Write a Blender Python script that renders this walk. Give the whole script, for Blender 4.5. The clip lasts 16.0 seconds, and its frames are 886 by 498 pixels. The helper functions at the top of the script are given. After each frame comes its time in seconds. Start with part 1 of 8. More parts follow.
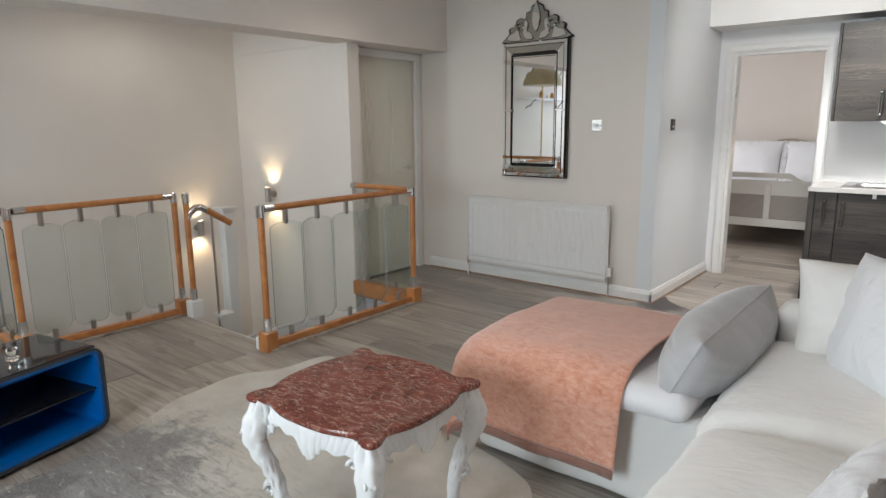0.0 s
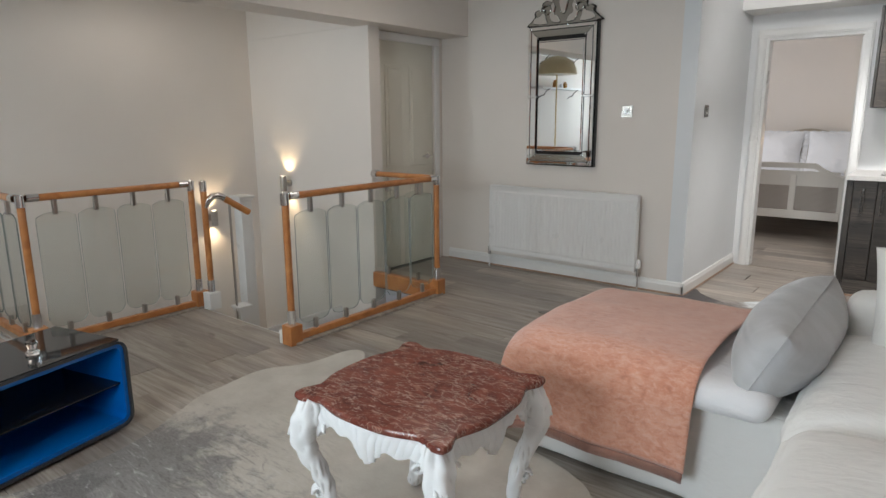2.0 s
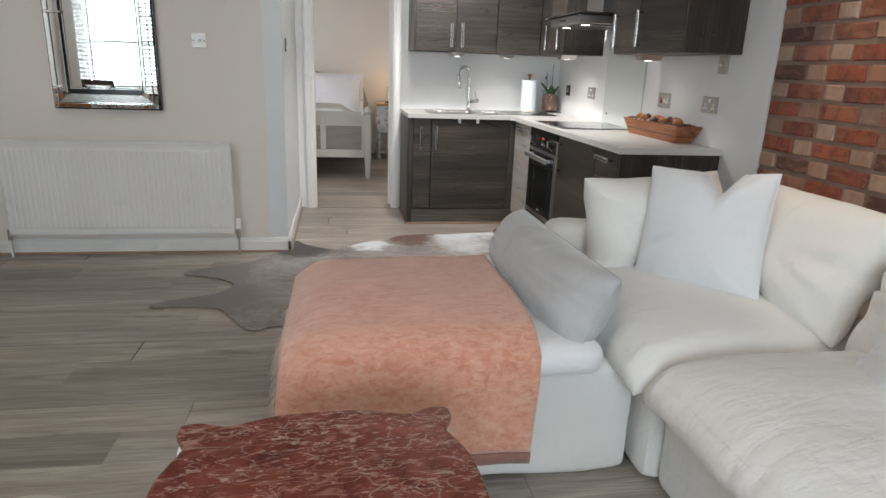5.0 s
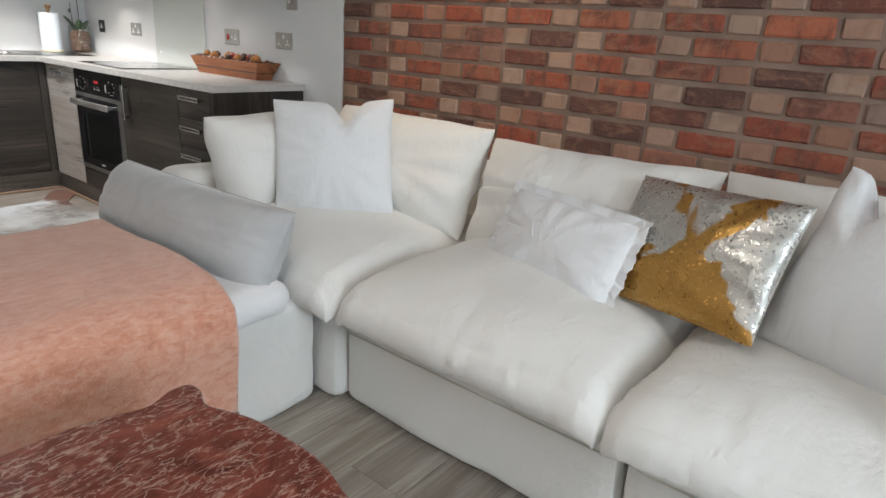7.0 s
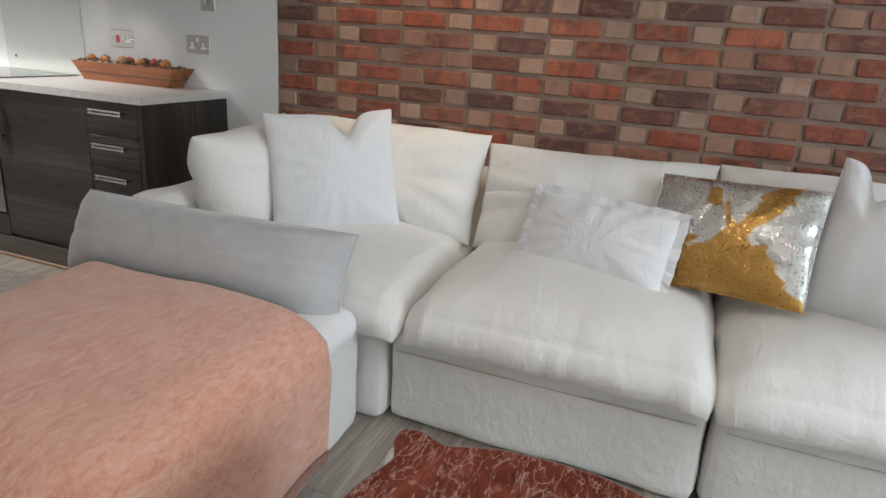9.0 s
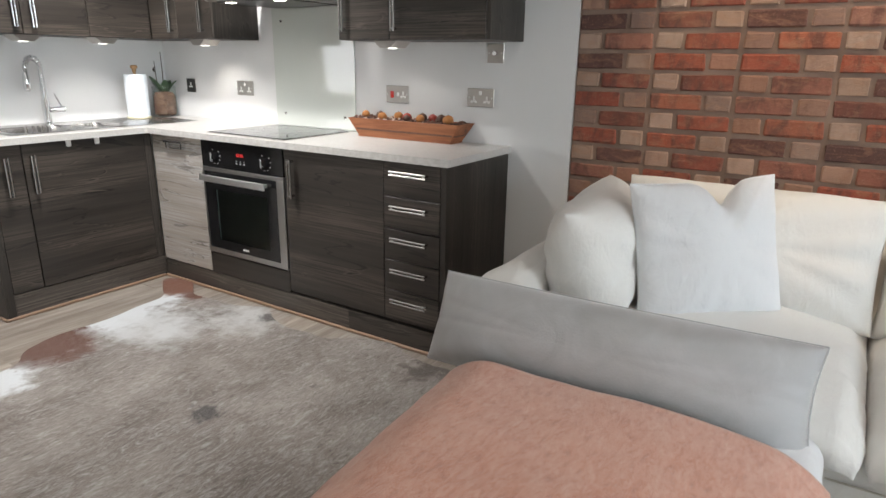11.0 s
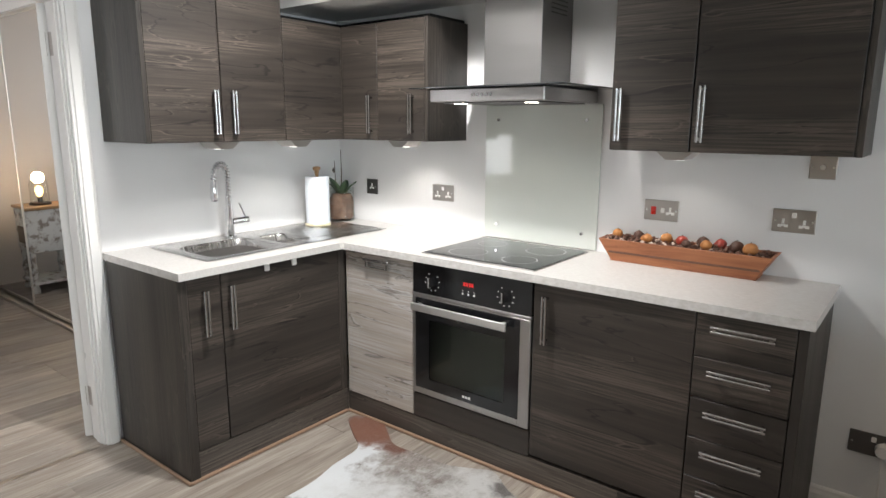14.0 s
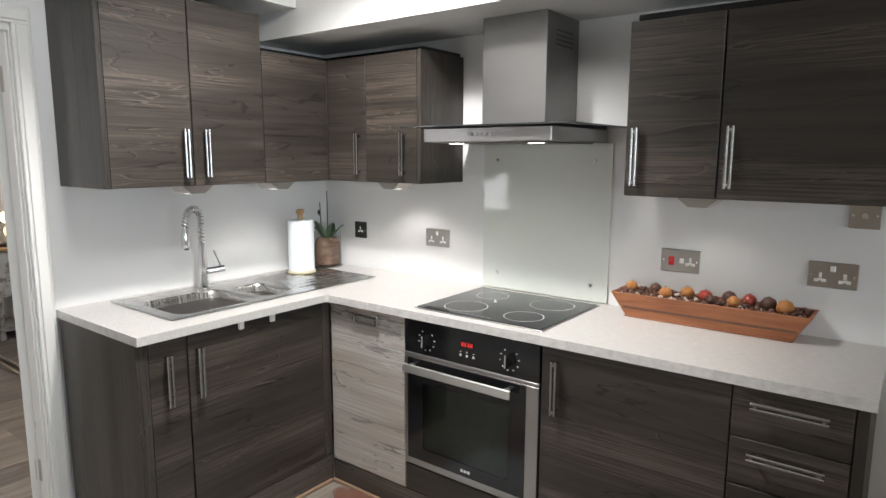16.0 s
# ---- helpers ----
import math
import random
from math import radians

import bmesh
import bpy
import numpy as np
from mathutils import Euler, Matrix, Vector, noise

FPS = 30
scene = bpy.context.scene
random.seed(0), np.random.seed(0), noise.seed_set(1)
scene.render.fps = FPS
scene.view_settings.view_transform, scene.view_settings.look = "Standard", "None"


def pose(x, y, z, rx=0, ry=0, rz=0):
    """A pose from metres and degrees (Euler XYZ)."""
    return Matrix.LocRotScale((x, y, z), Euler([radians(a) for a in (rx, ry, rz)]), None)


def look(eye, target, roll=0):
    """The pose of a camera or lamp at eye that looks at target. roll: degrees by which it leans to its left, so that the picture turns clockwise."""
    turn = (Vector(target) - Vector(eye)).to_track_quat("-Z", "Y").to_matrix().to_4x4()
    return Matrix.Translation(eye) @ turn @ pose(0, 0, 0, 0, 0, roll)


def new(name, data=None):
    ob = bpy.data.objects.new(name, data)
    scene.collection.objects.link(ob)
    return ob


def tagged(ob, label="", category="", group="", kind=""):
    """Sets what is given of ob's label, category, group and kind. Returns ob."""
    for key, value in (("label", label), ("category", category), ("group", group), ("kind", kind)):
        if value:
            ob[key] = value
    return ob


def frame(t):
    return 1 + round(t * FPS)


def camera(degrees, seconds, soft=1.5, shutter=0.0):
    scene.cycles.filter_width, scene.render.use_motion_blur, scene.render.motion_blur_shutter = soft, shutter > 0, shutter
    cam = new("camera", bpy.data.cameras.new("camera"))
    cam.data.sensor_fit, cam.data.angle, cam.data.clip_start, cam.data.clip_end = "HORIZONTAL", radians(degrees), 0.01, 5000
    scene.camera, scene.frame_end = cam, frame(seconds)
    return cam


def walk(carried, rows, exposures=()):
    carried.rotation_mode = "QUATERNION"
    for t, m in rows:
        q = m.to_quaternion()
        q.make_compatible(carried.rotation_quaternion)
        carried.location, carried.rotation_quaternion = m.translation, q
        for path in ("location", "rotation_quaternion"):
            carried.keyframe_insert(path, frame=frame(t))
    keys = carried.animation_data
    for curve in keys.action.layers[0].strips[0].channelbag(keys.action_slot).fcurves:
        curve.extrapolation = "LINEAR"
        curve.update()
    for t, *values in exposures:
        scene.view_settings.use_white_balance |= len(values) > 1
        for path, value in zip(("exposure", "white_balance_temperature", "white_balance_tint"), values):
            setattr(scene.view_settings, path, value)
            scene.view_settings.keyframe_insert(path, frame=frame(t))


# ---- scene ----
cam = camera(70.5, 16.0)

PATH = [
    (0, (0.212, 0.451, 1.405), (-1.024, 1.973, 1.014), -0.5),
    (0.5, (0.196, 0.437, 1.405), (-1.046, 1.955, 1.01), -0.5),
    (1, (0.116, 0.443, 1.384), (-1.122, 1.961, 0.981), -0.6),
    (1.5, (0.051, 0.442, 1.371), (-1.185, 1.962, 0.97), -0.6),
    (2, (-0.037, 0.446, 1.353), (-1.269, 1.967, 0.941), -0.4),
    (2.5, (-0.224, 0.505, 1.319), (-1.404, 2.065, 0.9), -0.4),
    (3, (-0.415, 0.564, 1.299), (-1.526, 2.16, 0.831), 0.0),
    (3.5, (-0.632, 0.625, 1.287), (-1.471, 2.375, 0.803), 0.5),
    (4, (-0.85, 0.682, 1.296), (-1.312, 2.558, 0.782), 0.7),
    (4.5, (-1.01, 0.779, 1.275), (-1.096, 2.702, 0.732), 1.6),
    (4.7, (-1.078, 0.814, 1.281), (-0.995, 2.735, 0.733), 1.8),
    (6.8, (-1.467, 1.02, 1.216), (-0.078, 2.306, 0.57), 4.0),
    (7, (-1.478, 1.065, 1.211), (0.016, 2.23, 0.57), 3.9),
    (7.5, (-1.536, 1.207, 1.221), (0.17, 2.04, 0.59), 3.8),
    (8, (-1.597, 1.319, 1.237), (0.189, 1.964, 0.609), 4.2),
    (8.5, (-1.754, 1.514, 1.256), (0.038, 2.138, 0.625), 3.6),
    (9, (-1.851, 1.685, 1.229), (-0.071, 2.344, 0.599), 3.9),
    (9.5, (-1.846, 1.885, 1.203), (-0.085, 2.608, 0.591), 3.5),
    (10, (-1.859, 2.095, 1.241), (-0.149, 2.942, 0.642), 2.5),
    (10.2, (-1.881, 2.169, 1.255), (-0.188, 3.054, 0.664), 2.3),
    (12.3, (-1.926, 3.118, 1.356), (-0.431, 4.339, 0.834), -0.3),
    (12.5, (-1.915, 3.183, 1.366), (-0.426, 4.418, 0.861), -0.0),
    (13, (-1.907, 3.39, 1.434), (-0.402, 4.625, 0.979), 0.1),
    (13.3, (-1.915, 3.491, 1.467), (-0.41, 4.741, 1.052), -0.1),
    (13.5, (-1.904, 3.577, 1.477), (-0.383, 4.808, 1.063), 0.2),
    (14, (-1.855, 3.67, 1.487), (-0.312, 4.88, 1.094), 0.3),
    (14.5, (-1.73, 3.737, 1.496), (-0.168, 4.935, 1.141), 0.5),
    (15, (-1.647, 3.795, 1.508), (-0.075, 4.984, 1.173), 0.5),
    (15.5, (-1.64, 3.833, 1.524), (-0.067, 5.028, 1.212), 0.4),
    (16, (-1.636, 3.859, 1.529), (-0.064, 5.059, 1.231), 0.2),
]
walk(cam, [(t, look(eye, target, roll)) for t, eye, target, roll in PATH],
     [(0, -0.20), (1.0, -0.36), (1.5, -0.38), (3, -0.38), (4.7, -0.38), (6.8, -0.32), (8, -0.42), (10.2, -0.16), (12.3, 0.0), (13, 0.08), (14, -0.10), (16, -0.30)])


# ---- world, sun, lamps ----
def make_world():
    w = bpy.data.worlds.new("sky")
    scene.world = w
    w.use_nodes = True
    nt = w.node_tree
    nt.nodes.clear()
    out = nt.nodes.new("ShaderNodeOutputWorld")
    bg = nt.nodes.new("ShaderNodeBackground")
    sky = nt.nodes.new("ShaderNodeTexSky")
    sky.sky_type = "NISHITA"
    sky.sun_disc = False
    sky.sun_elevation = radians(42)
    sky.sun_rotation = radians(250)
    bg.inputs["Strength"].default_value = 0.12
    nt.links.new(sky.outputs[0], bg.inputs[0])
    nt.links.new(bg.outputs[0], out.inputs[0])


make_world()


def lamp(name, kind, m, energy, color=(1, 1, 1), size=0.2, size_y=None, spread=None, cone=None):
    d = bpy.data.lights.new(name, kind)
    d.energy, d.color = energy, color
    if kind == "AREA":
        d.size = size
        if size_y:
            d.shape, d.size_y = "RECTANGLE", size_y
        if spread:
            d.spread = radians(spread)
    elif kind == "SUN":
        d.angle = radians(size)
    else:
        d.shadow_soft_size = size
        if cone:
            d.spot_size, d.spot_blend = radians(cone), 0.6
    ob = new(name, d)
    ob.matrix_world = m
    return ob


lamp("sun", "SUN", look((-6, -12, 12), (0, 0, 0)), 2.5, (1, 0.95, 0.88), 0.5)
DAY = (0.80, 0.92, 1.0)
lamp("daylight_south_a", "AREA", look((-4.5, -1.45, 1.5), (-3.2, 4, 1.0)), 72, DAY, 0.95, 1.35)
lamp("daylight_south_b", "AREA", look((-1.2, -1.45, 1.5), (-1.2, 4, 1.0)), 105, DAY, 1.05, 1.35)
# unseen fill lamp added to brighten the bedroom; the wall behind it is solid
lamp("bedroom_fill", "AREA", look((-3.35, 8.4, 1.5), (0, 8.4, 1.2)), 40, (0.95, 0.96, 1.0), 1.2, 1.3)
WARM = (1.0, 0.90, 0.80)
for i, (x, y) in enumerate(((-2.7, 3.7), (-2.6, 1.0), (-0.9, 1.9), (-4.6, 2.9))):
    lamp("ceiling_spot", "SPOT", look((x, y, 2.55), (x, y + 0.01, 0)), (32, 44, 38, 22)[i], WARM, 0.30, cone=165)
lamp("brick_spot", "SPOT", look((0.3, 2.75, 2.5), (0.8, 2.75, 1.2)), 48, (1, 0.8, 0.58), 0.03, cone=60)
lamp("kitchen_spot_a", "SPOT", look((-0.40, 5.30, 2.5), (0.15, 5.80, 0)), 180, (1, 0.98, 0.96), 0.05, cone=116)
# wide fill with no fitting, added to lift the sink wall and soffit
lamp("kitchen_fill", "SPOT", look((-0.65, 4.85, 2.5), (-0.2, 6.2, 1.5)), 46, (1, 0.98, 0.96), 0.12, cone=160)


# ---- materials ----
class Nodes:
    """A small writer of node materials."""

    def __init__(self, name):
        self.mat = bpy.data.materials.new(name)
        self.mat.use_nodes = True
        self.nt = self.mat.node_tree
        self.bsdf = self.nt.nodes["Principled BSDF"]
        self.tc = self.nt.nodes.new("ShaderNodeTexCoord")

    def set(self, **kw):
        for k, v in kw.items():
            self.plug(k.replace("_", " "), v)
        return self

    def plug(self, socket, v):
        s = self.bsdf.inputs[socket]
        if isinstance(v, bpy.types.NodeSocket):
            self.nt.links.new(v, s)
        else:
            s.default_value = (*v, 1) if isinstance(v, tuple) and len(v) == 3 and s.type == "RGBA" else v

    def mapped(self, scale=(1, 1, 1), space="Object", rot=(0, 0, 0), shift=None):
        m = self.nt.nodes.new("ShaderNodeMapping")
        m.inputs["Scale"].default_value = scale
        m.inputs["Rotation"].default_value = rot
        self.nt.links.new(self.tc.outputs[space], m.inputs["Vector"])
        if shift is not None:
            self.nt.links.new(shift, m.inputs["Location"])
        return m.outputs[0]

    def noise(self, scale, detail=4, rough=0.55, vec=None, distort=0.0):
        n = self.nt.nodes.new("ShaderNodeTexNoise")
        n.inputs["Scale"].default_value = scale
        n.inputs["Detail"].default_value = detail
        n.inputs["Roughness"].default_value = rough
        n.inputs["Distortion"].default_value = distort
        self.nt.links.new(vec if vec is not None else self.tc.outputs["Object"], n.inputs["Vector"])
        return n.outputs["Fac"]

    def voronoi(self, scale, vec=None, feature="F1", out="Distance"):
        n = self.nt.nodes.new("ShaderNodeTexVoronoi")
        n.feature = feature
        n.inputs["Scale"].default_value = scale
        self.nt.links.new(vec if vec is not None else self.tc.outputs["Object"], n.inputs["Vector"])
        return n.outputs[out]

    def wave(self, scale, vec=None, distort=2.0, detail=3, dscale=1.0, direction="Z"):
        n = self.nt.nodes.new("ShaderNodeTexWave")
        n.bands_direction = direction
        n.inputs["Scale"].default_value = scale
        n.inputs["Distortion"].default_value = distort
        n.inputs["Detail"].default_value = detail
        n.inputs["Detail Scale"].default_value = dscale
        self.nt.links.new(vec if vec is not None else self.tc.outputs["Object"], n.inputs["Vector"])
        return n.outputs["Fac"]

    def ramp(self, fac, *stops, smooth=False):
        n = self.nt.nodes.new("ShaderNodeValToRGB")
        if smooth:
            n.color_ramp.interpolation = "EASE"
        while len(n.color_ramp.elements) < len(stops):
            n.color_ramp.elements.new(0.5)
        for e, (p, c) in zip(n.color_ramp.elements, stops):
            e.position = p
            e.color = (c, c, c, 1) if isinstance(c, (int, float)) else (*c, 1)
        self.nt.links.new(fac, n.inputs[0])
        return n.outputs[0]

    def mix(self, fac, a, b, mode="MIX"):
        n = self.nt.nodes.new("ShaderNodeMix")
        n.data_type, n.blend_type = "RGBA", mode
        for i, v in ((0, fac), (6, a), (7, b)):
            if isinstance(v, bpy.types.NodeSocket):
                self.nt.links.new(v, n.inputs[i])
            elif i:
                n.inputs[i].default_value = (*v, 1)
            else:
                n.inputs[i].default_value = v
        return n.outputs[2]

    def math(self, op, a, b=0.0):
        n = self.nt.nodes.new("ShaderNodeMath")
        n.operation = op
        for i, v in enumerate((a, b)):
            if isinstance(v, bpy.types.NodeSocket):
                self.nt.links.new(v, n.inputs[i])
            else:
                n.inputs[i].default_value = v
        return n.outputs[0]

    def random(self):
        return self.nt.nodes.new("ShaderNodeObjectInfo").outputs["Random"]

    def island(self):
        return self.nt.nodes.new("ShaderNodeNewGeometry").outputs["Random Per Island"]

    def bump(self, height, strength=0.3, distance=0.01, base=None):
        n = self.nt.nodes.new("ShaderNodeBump")
        n.inputs["Strength"].default_value = strength
        n.inputs["Distance"].default_value = distance
        self.nt.links.new(height, n.inputs["Height"])
        if base is not None:
            self.nt.links.new(base, n.inputs["Normal"])
        self.nt.links.new(n.outputs[0], self.bsdf.inputs["Normal"])
        return n.outputs[0]


def paint(name, color, rough=0.6, wear=0.06, bump=0.08):
    n = Nodes(name)
    big, fine = n.noise(1.3, 3), n.noise(90, 3)
    dark = tuple(c * (1 - wear) for c in color)
    n.set(Base_Color=n.mix(big, dark, color), Roughness=n.ramp(n.noise(6, 3), (0.3, rough * 0.9), (0.7, min(1, rough * 1.1))))
    n.bump(fine, bump, 0.002)
    return n.mat


def metal(name, color, rough, brushed=None):
    n = Nodes(name)
    n.set(Base_Color=color, Metallic=1.0, Roughness=rough)
    if brushed:
        f = n.noise(1, 4, vec=n.mapped(brushed))
        n.set(Roughness=n.ramp(f, (0.3, rough * 0.8), (0.7, rough * 1.3)), Base_Color=n.mix(f, tuple(c * 0.85 for c in color), color))
        n.bump(f, 0.05, 0.001)
    return n.mat


def plastic(name, color, rough=0.35):
    n = Nodes(name)
    n.set(Base_Color=color, Roughness=n.ramp(n.noise(30, 3), (0.3, rough * 0.85), (0.7, rough * 1.15)))
    return n.mat


def glowing(name, color, strength):
    n = Nodes(name)
    n.set(Base_Color=color, Emission_Color=color, Emission_Strength=strength)
    return n.mat


def wall_paint(name, color):
    n = Nodes(name)
    patch, roller = n.noise(0.9, 4), n.noise(160, 2)
    n.set(Base_Color=n.mix(n.ramp(patch, (0.35, 0), (0.7, 1)), tuple(c * 0.95 for c in color), color),
          Roughness=n.ramp(n.noise(12, 3), (0.3, 0.68), (0.7, 0.82)))
    n.bump(roller, 0.12, 0.0015)
    return n.mat


def kitchen_wood(name, dark, light, grain):
    """Laminate with long bands of raised grain; grain says which way is across the bands."""
    n = Nodes(name)
    r = n.random()
    shift = n.nt.nodes.new("ShaderNodeCombineXYZ")
    far = n.math("MULTIPLY", r, 37.0)
    for i in range(3):
        n.nt.links.new(far, shift.inputs[i])
    s = {"z": (0.9, 0.9, 26), "v": (26, 26, 0.9)}[grain]
    v = n.mapped(s, shift=shift.outputs[0])
    f = n.noise(1.0, 5, 0.6, v, 0.5)
    s2 = {"z": (2.2, 2.2, 150), "v": (150, 150, 2.2)}[grain]
    fine = n.noise(1.0, 4, 0.7, n.mapped(s2, shift=shift.outputs[0]), 0.3)
    s3 = {"z": (0.5, 0.5, 5), "v": (5, 5, 0.5)}[grain]
    zone = n.noise(1.0, 3, 0.5, n.mapped(s3, shift=shift.outputs[0]), 0.2)
    base = n.mix(n.ramp(f, (0.25, 0), (0.75, 1)), dark, light)
    lines = n.ramp(fine, (0.42, 0.0), (0.62, 1.0))
    mid = tuple(min(0.55, c * 2.3) for c in light)
    gate = n.math("MULTIPLY", lines, n.ramp(zone, (0.44, 0.0), (0.58, 0.8)))
    s4 = {"z": (1.1, 1.1, 9), "v": (9, 9, 1.1)}[grain]
    wavy = n.math("ABSOLUTE", n.math("SUBTRACT", n.noise(1.0, 4, 0.5, n.mapped(s4, shift=shift.outputs[0]), 0.8), 0.5))
    base = n.mix(n.ramp(wavy, (0.003, 0.75), (0.010, 0.0)), base, tuple(c * 0.35 for c in dark))
    ridge = n.math("ABSOLUTE", n.math("SUBTRACT", n.noise(1.0, 4, 0.5, n.mapped(s4, shift=shift.outputs[0]), 0.8), 0.512))
    base = n.mix(n.math("MULTIPLY", n.ramp(ridge, (0.002, 0.7), (0.007, 0.0)), n.ramp(zone, (0.42, 0.0), (0.52, 1.0))), base, mid)
    n.set(Base_Color=n.mix(gate, base, mid), Roughness=n.ramp(fine, (0.3, 0.36), (0.7, 0.52)))
    n.bump(fine, 0.35, 0.001)
    return n.mat


def pine(name):
    n = Nodes(name)
    f = n.noise(1, 4, 0.5, n.mapped((7, 7, 7)), 1.2)
    knots = n.voronoi(3.2, n.mapped((1, 1, 1)))
    base = n.mix(n.ramp(f, (0.3, 0), (0.7, 1)), (0.36, 0.125, 0.035), (0.55, 0.235, 0.075))
    n.set(Base_Color=n.mix(n.ramp(knots, (0.04, 0.85), (0.1, 0.0)), base, (0.12, 0.035, 0.012)), Roughness=0.32, Coat_Weight=0.3, Coat_Roughness=0.15)
    n.bump(f, 0.08, 0.002)
    return n.mat


def floor_wood(name):
    n = Nodes(name)
    r = n.random()
    shift = n.nt.nodes.new("ShaderNodeCombineXYZ")
    far = n.math("MULTIPLY", r, 41.0)
    for i in range(3):
        n.nt.links.new(far, shift.inputs[i])
    g1 = n.noise(1, 5, 0.6, n.mapped((1.4, 14, 14), shift=shift.outputs[0]), 0.9)
    g2 = n.noise(1, 4, 0.6, n.mapped((5, 120, 60), shift=shift.outputs[0]), 0.2)
    a = n.mix(n.ramp(g1, (0.32, 0), (0.66, 1)), (0.225, 0.188, 0.156), (0.46, 0.42, 0.375))
    b = n.mix(n.ramp(g2, (0.35, 0.5), (0.58, 0.0)), a, (0.18, 0.145, 0.118))
    knots = n.noise(1, 3, 0.5, n.mapped((3, 9, 9), shift=shift.outputs[0]), 0.4)
    c = n.mix(n.ramp(knots, (0.24, 0.75), (0.37, 0.0)), b, (0.12, 0.09, 0.068))
    tone = n.ramp(r, (0.0, (0.76, 0.76, 0.77)), (0.35, (0.95, 0.94, 0.93)), (0.7, (1.05, 1.04, 1.02)), (1.0, (1.20, 1.18, 1.15)))
    n.set(Base_Color=n.mix(1.0, c, tone, "MULTIPLY"), Roughness=n.ramp(g1, (0.3, 0.30), (0.7, 0.42)))
    n.bump(g2, 0.15, 0.0012)
    return n.mat


def brick_mat(name, per, pale=False):
    n = Nodes(name)
    r = n.random() if per == "object" else n.island()
    shift = n.nt.nodes.new("ShaderNodeCombineXYZ")
    far = n.math("MULTIPLY", r, 53.0)
    for i in range(3):
        n.nt.links.new(far, shift.inputs[i])
    col = n.ramp(r, (0.0, (0.36, 0.085, 0.045)), (0.18, (0.24, 0.068, 0.045)), (0.34, (0.40, 0.100, 0.052)), (0.46, (0.10, 0.050, 0.042)), (0.58, (0.14, 0.062, 0.050)),
                 (0.66, (0.31, 0.105, 0.062)), (0.80, (0.44, 0.135, 0.072)), (0.90, (0.34, 0.16, 0.115)), (1.0, (0.26, 0.085, 0.055)))
    if pale:
        col = n.ramp(r, (0.0, (0.37, 0.24, 0.175)), (0.25, (0.44, 0.31, 0.24)), (0.45, (0.34, 0.17, 0.11)), (0.58, (0.27, 0.18, 0.145)),
                     (0.7, (0.42, 0.28, 0.21)), (0.85, (0.37, 0.18, 0.12)), (1.0, (0.46, 0.34, 0.27)))
    patch = n.noise(1, 4, 0.6, n.mapped((14, 17, 9), shift=shift.outputs[0]), 0.5)
    grit = n.noise(1, 5, 0.7, n.mapped((90, 90, 90), shift=shift.outputs[0]))
    smear = n.noise(1, 4, 0.65, n.mapped((9, 9, 22), shift=shift.outputs[0]), 1.0)
    c = n.mix(n.ramp(patch, (0.46, 0.0), (0.64, 0.25 if pale else 0.75)), col, (0.11, 0.050, 0.040))
    c = n.mix(n.ramp(smear, (0.50, 0.0), (0.68, 0.5)), c, (0.38, 0.20, 0.12))
    c = n.mix(n.ramp(grit, (0.55, 0.0), (0.8, 0.5)), c, (0.42, 0.27, 0.19))
    n.set(Base_Color=c, Roughness=0.82)
    n.bump(n.math("ADD", n.math("MULTIPLY", grit, 0.6), patch), 0.9, 0.008)
    return n.mat


def fabric(name, color, dark, weave=700, fold=3.0, rough=0.9, sheen=0.3):
    n = Nodes(name)
    big, w = n.noise(fold, 4, 0.5), n.noise(weave, 2)
    n.set(Base_Color=n.mix(n.ramp(big, (0.3, 0), (0.65, 1)), dark, color), Roughness=rough, Sheen_Weight=sheen, Sheen_Roughness=0.5)
    b = n.bump(n.math("ADD", n.noise(fold * 3.5, 5, 0.55, distort=0.5), n.math("MULTIPLY", n.noise(1, 4, 0.55, n.mapped((fold * 3, fold * 11, fold * 5), rot=(0.2, 0.1, 0.5)), 0.8), 0.6)), 0.55, 0.014)
    ridge = n.math("ABSOLUTE", n.math("SUBTRACT", n.noise(1, 3, 0.5, n.mapped((fold * 2.6, fold * 5.5, fold * 3.5), rot=(0.4, 0.2, 0.9)), 0.9), 0.5))
    b = n.bump(n.ramp(ridge, (0.0, 1.0), (0.11, 0.0), smooth=True), 0.13, 0.006, base=b)
    n.bump(w, 0.2, 0.002, base=b)
    return n.mat


WALL = wall_paint("wall_paint", (0.775, 0.72, 0.665))
WALLW = wall_paint("white_wall_paint", (0.79, 0.79, 0.79))
WALLC = wall_paint("cool_white_wall_paint", (0.76, 0.78, 0.79))
CEIL = wall_paint("ceiling_paint", (0.82, 0.81, 0.79))
GLOSS = paint("gloss_white_paint", (0.78, 0.77, 0.75), 0.3, 0.04, 0.04)
CREAM = paint("cream_door_paint", (0.72, 0.69, 0.60), 0.4, 0.05)
WOODH = kitchen_wood("kitchen_wood_across", (0.0155, 0.0125, 0.0105), (0.048, 0.039, 0.032), "z")
WOODV = kitchen_wood("kitchen_wood_upright", (0.020, 0.0170, 0.0145), (0.038, 0.032, 0.027), "v")
WOODL = kitchen_wood("kitchen_wood_pale", (0.30, 0.255, 0.215), (0.46, 0.41, 0.36), "z")
PLINTH = kitchen_wood("plinth_wood", (0.045, 0.038, 0.033), (0.07, 0.06, 0.052), "z")
PINE = pine("varnished_pine")
FLOOR = floor_wood("oak_laminate")
CHROME = metal("chrome", (0.78, 0.78, 0.79), 0.09)
HANDLE = metal("satin_handle_steel", (0.42, 0.41, 0.40), 0.24)
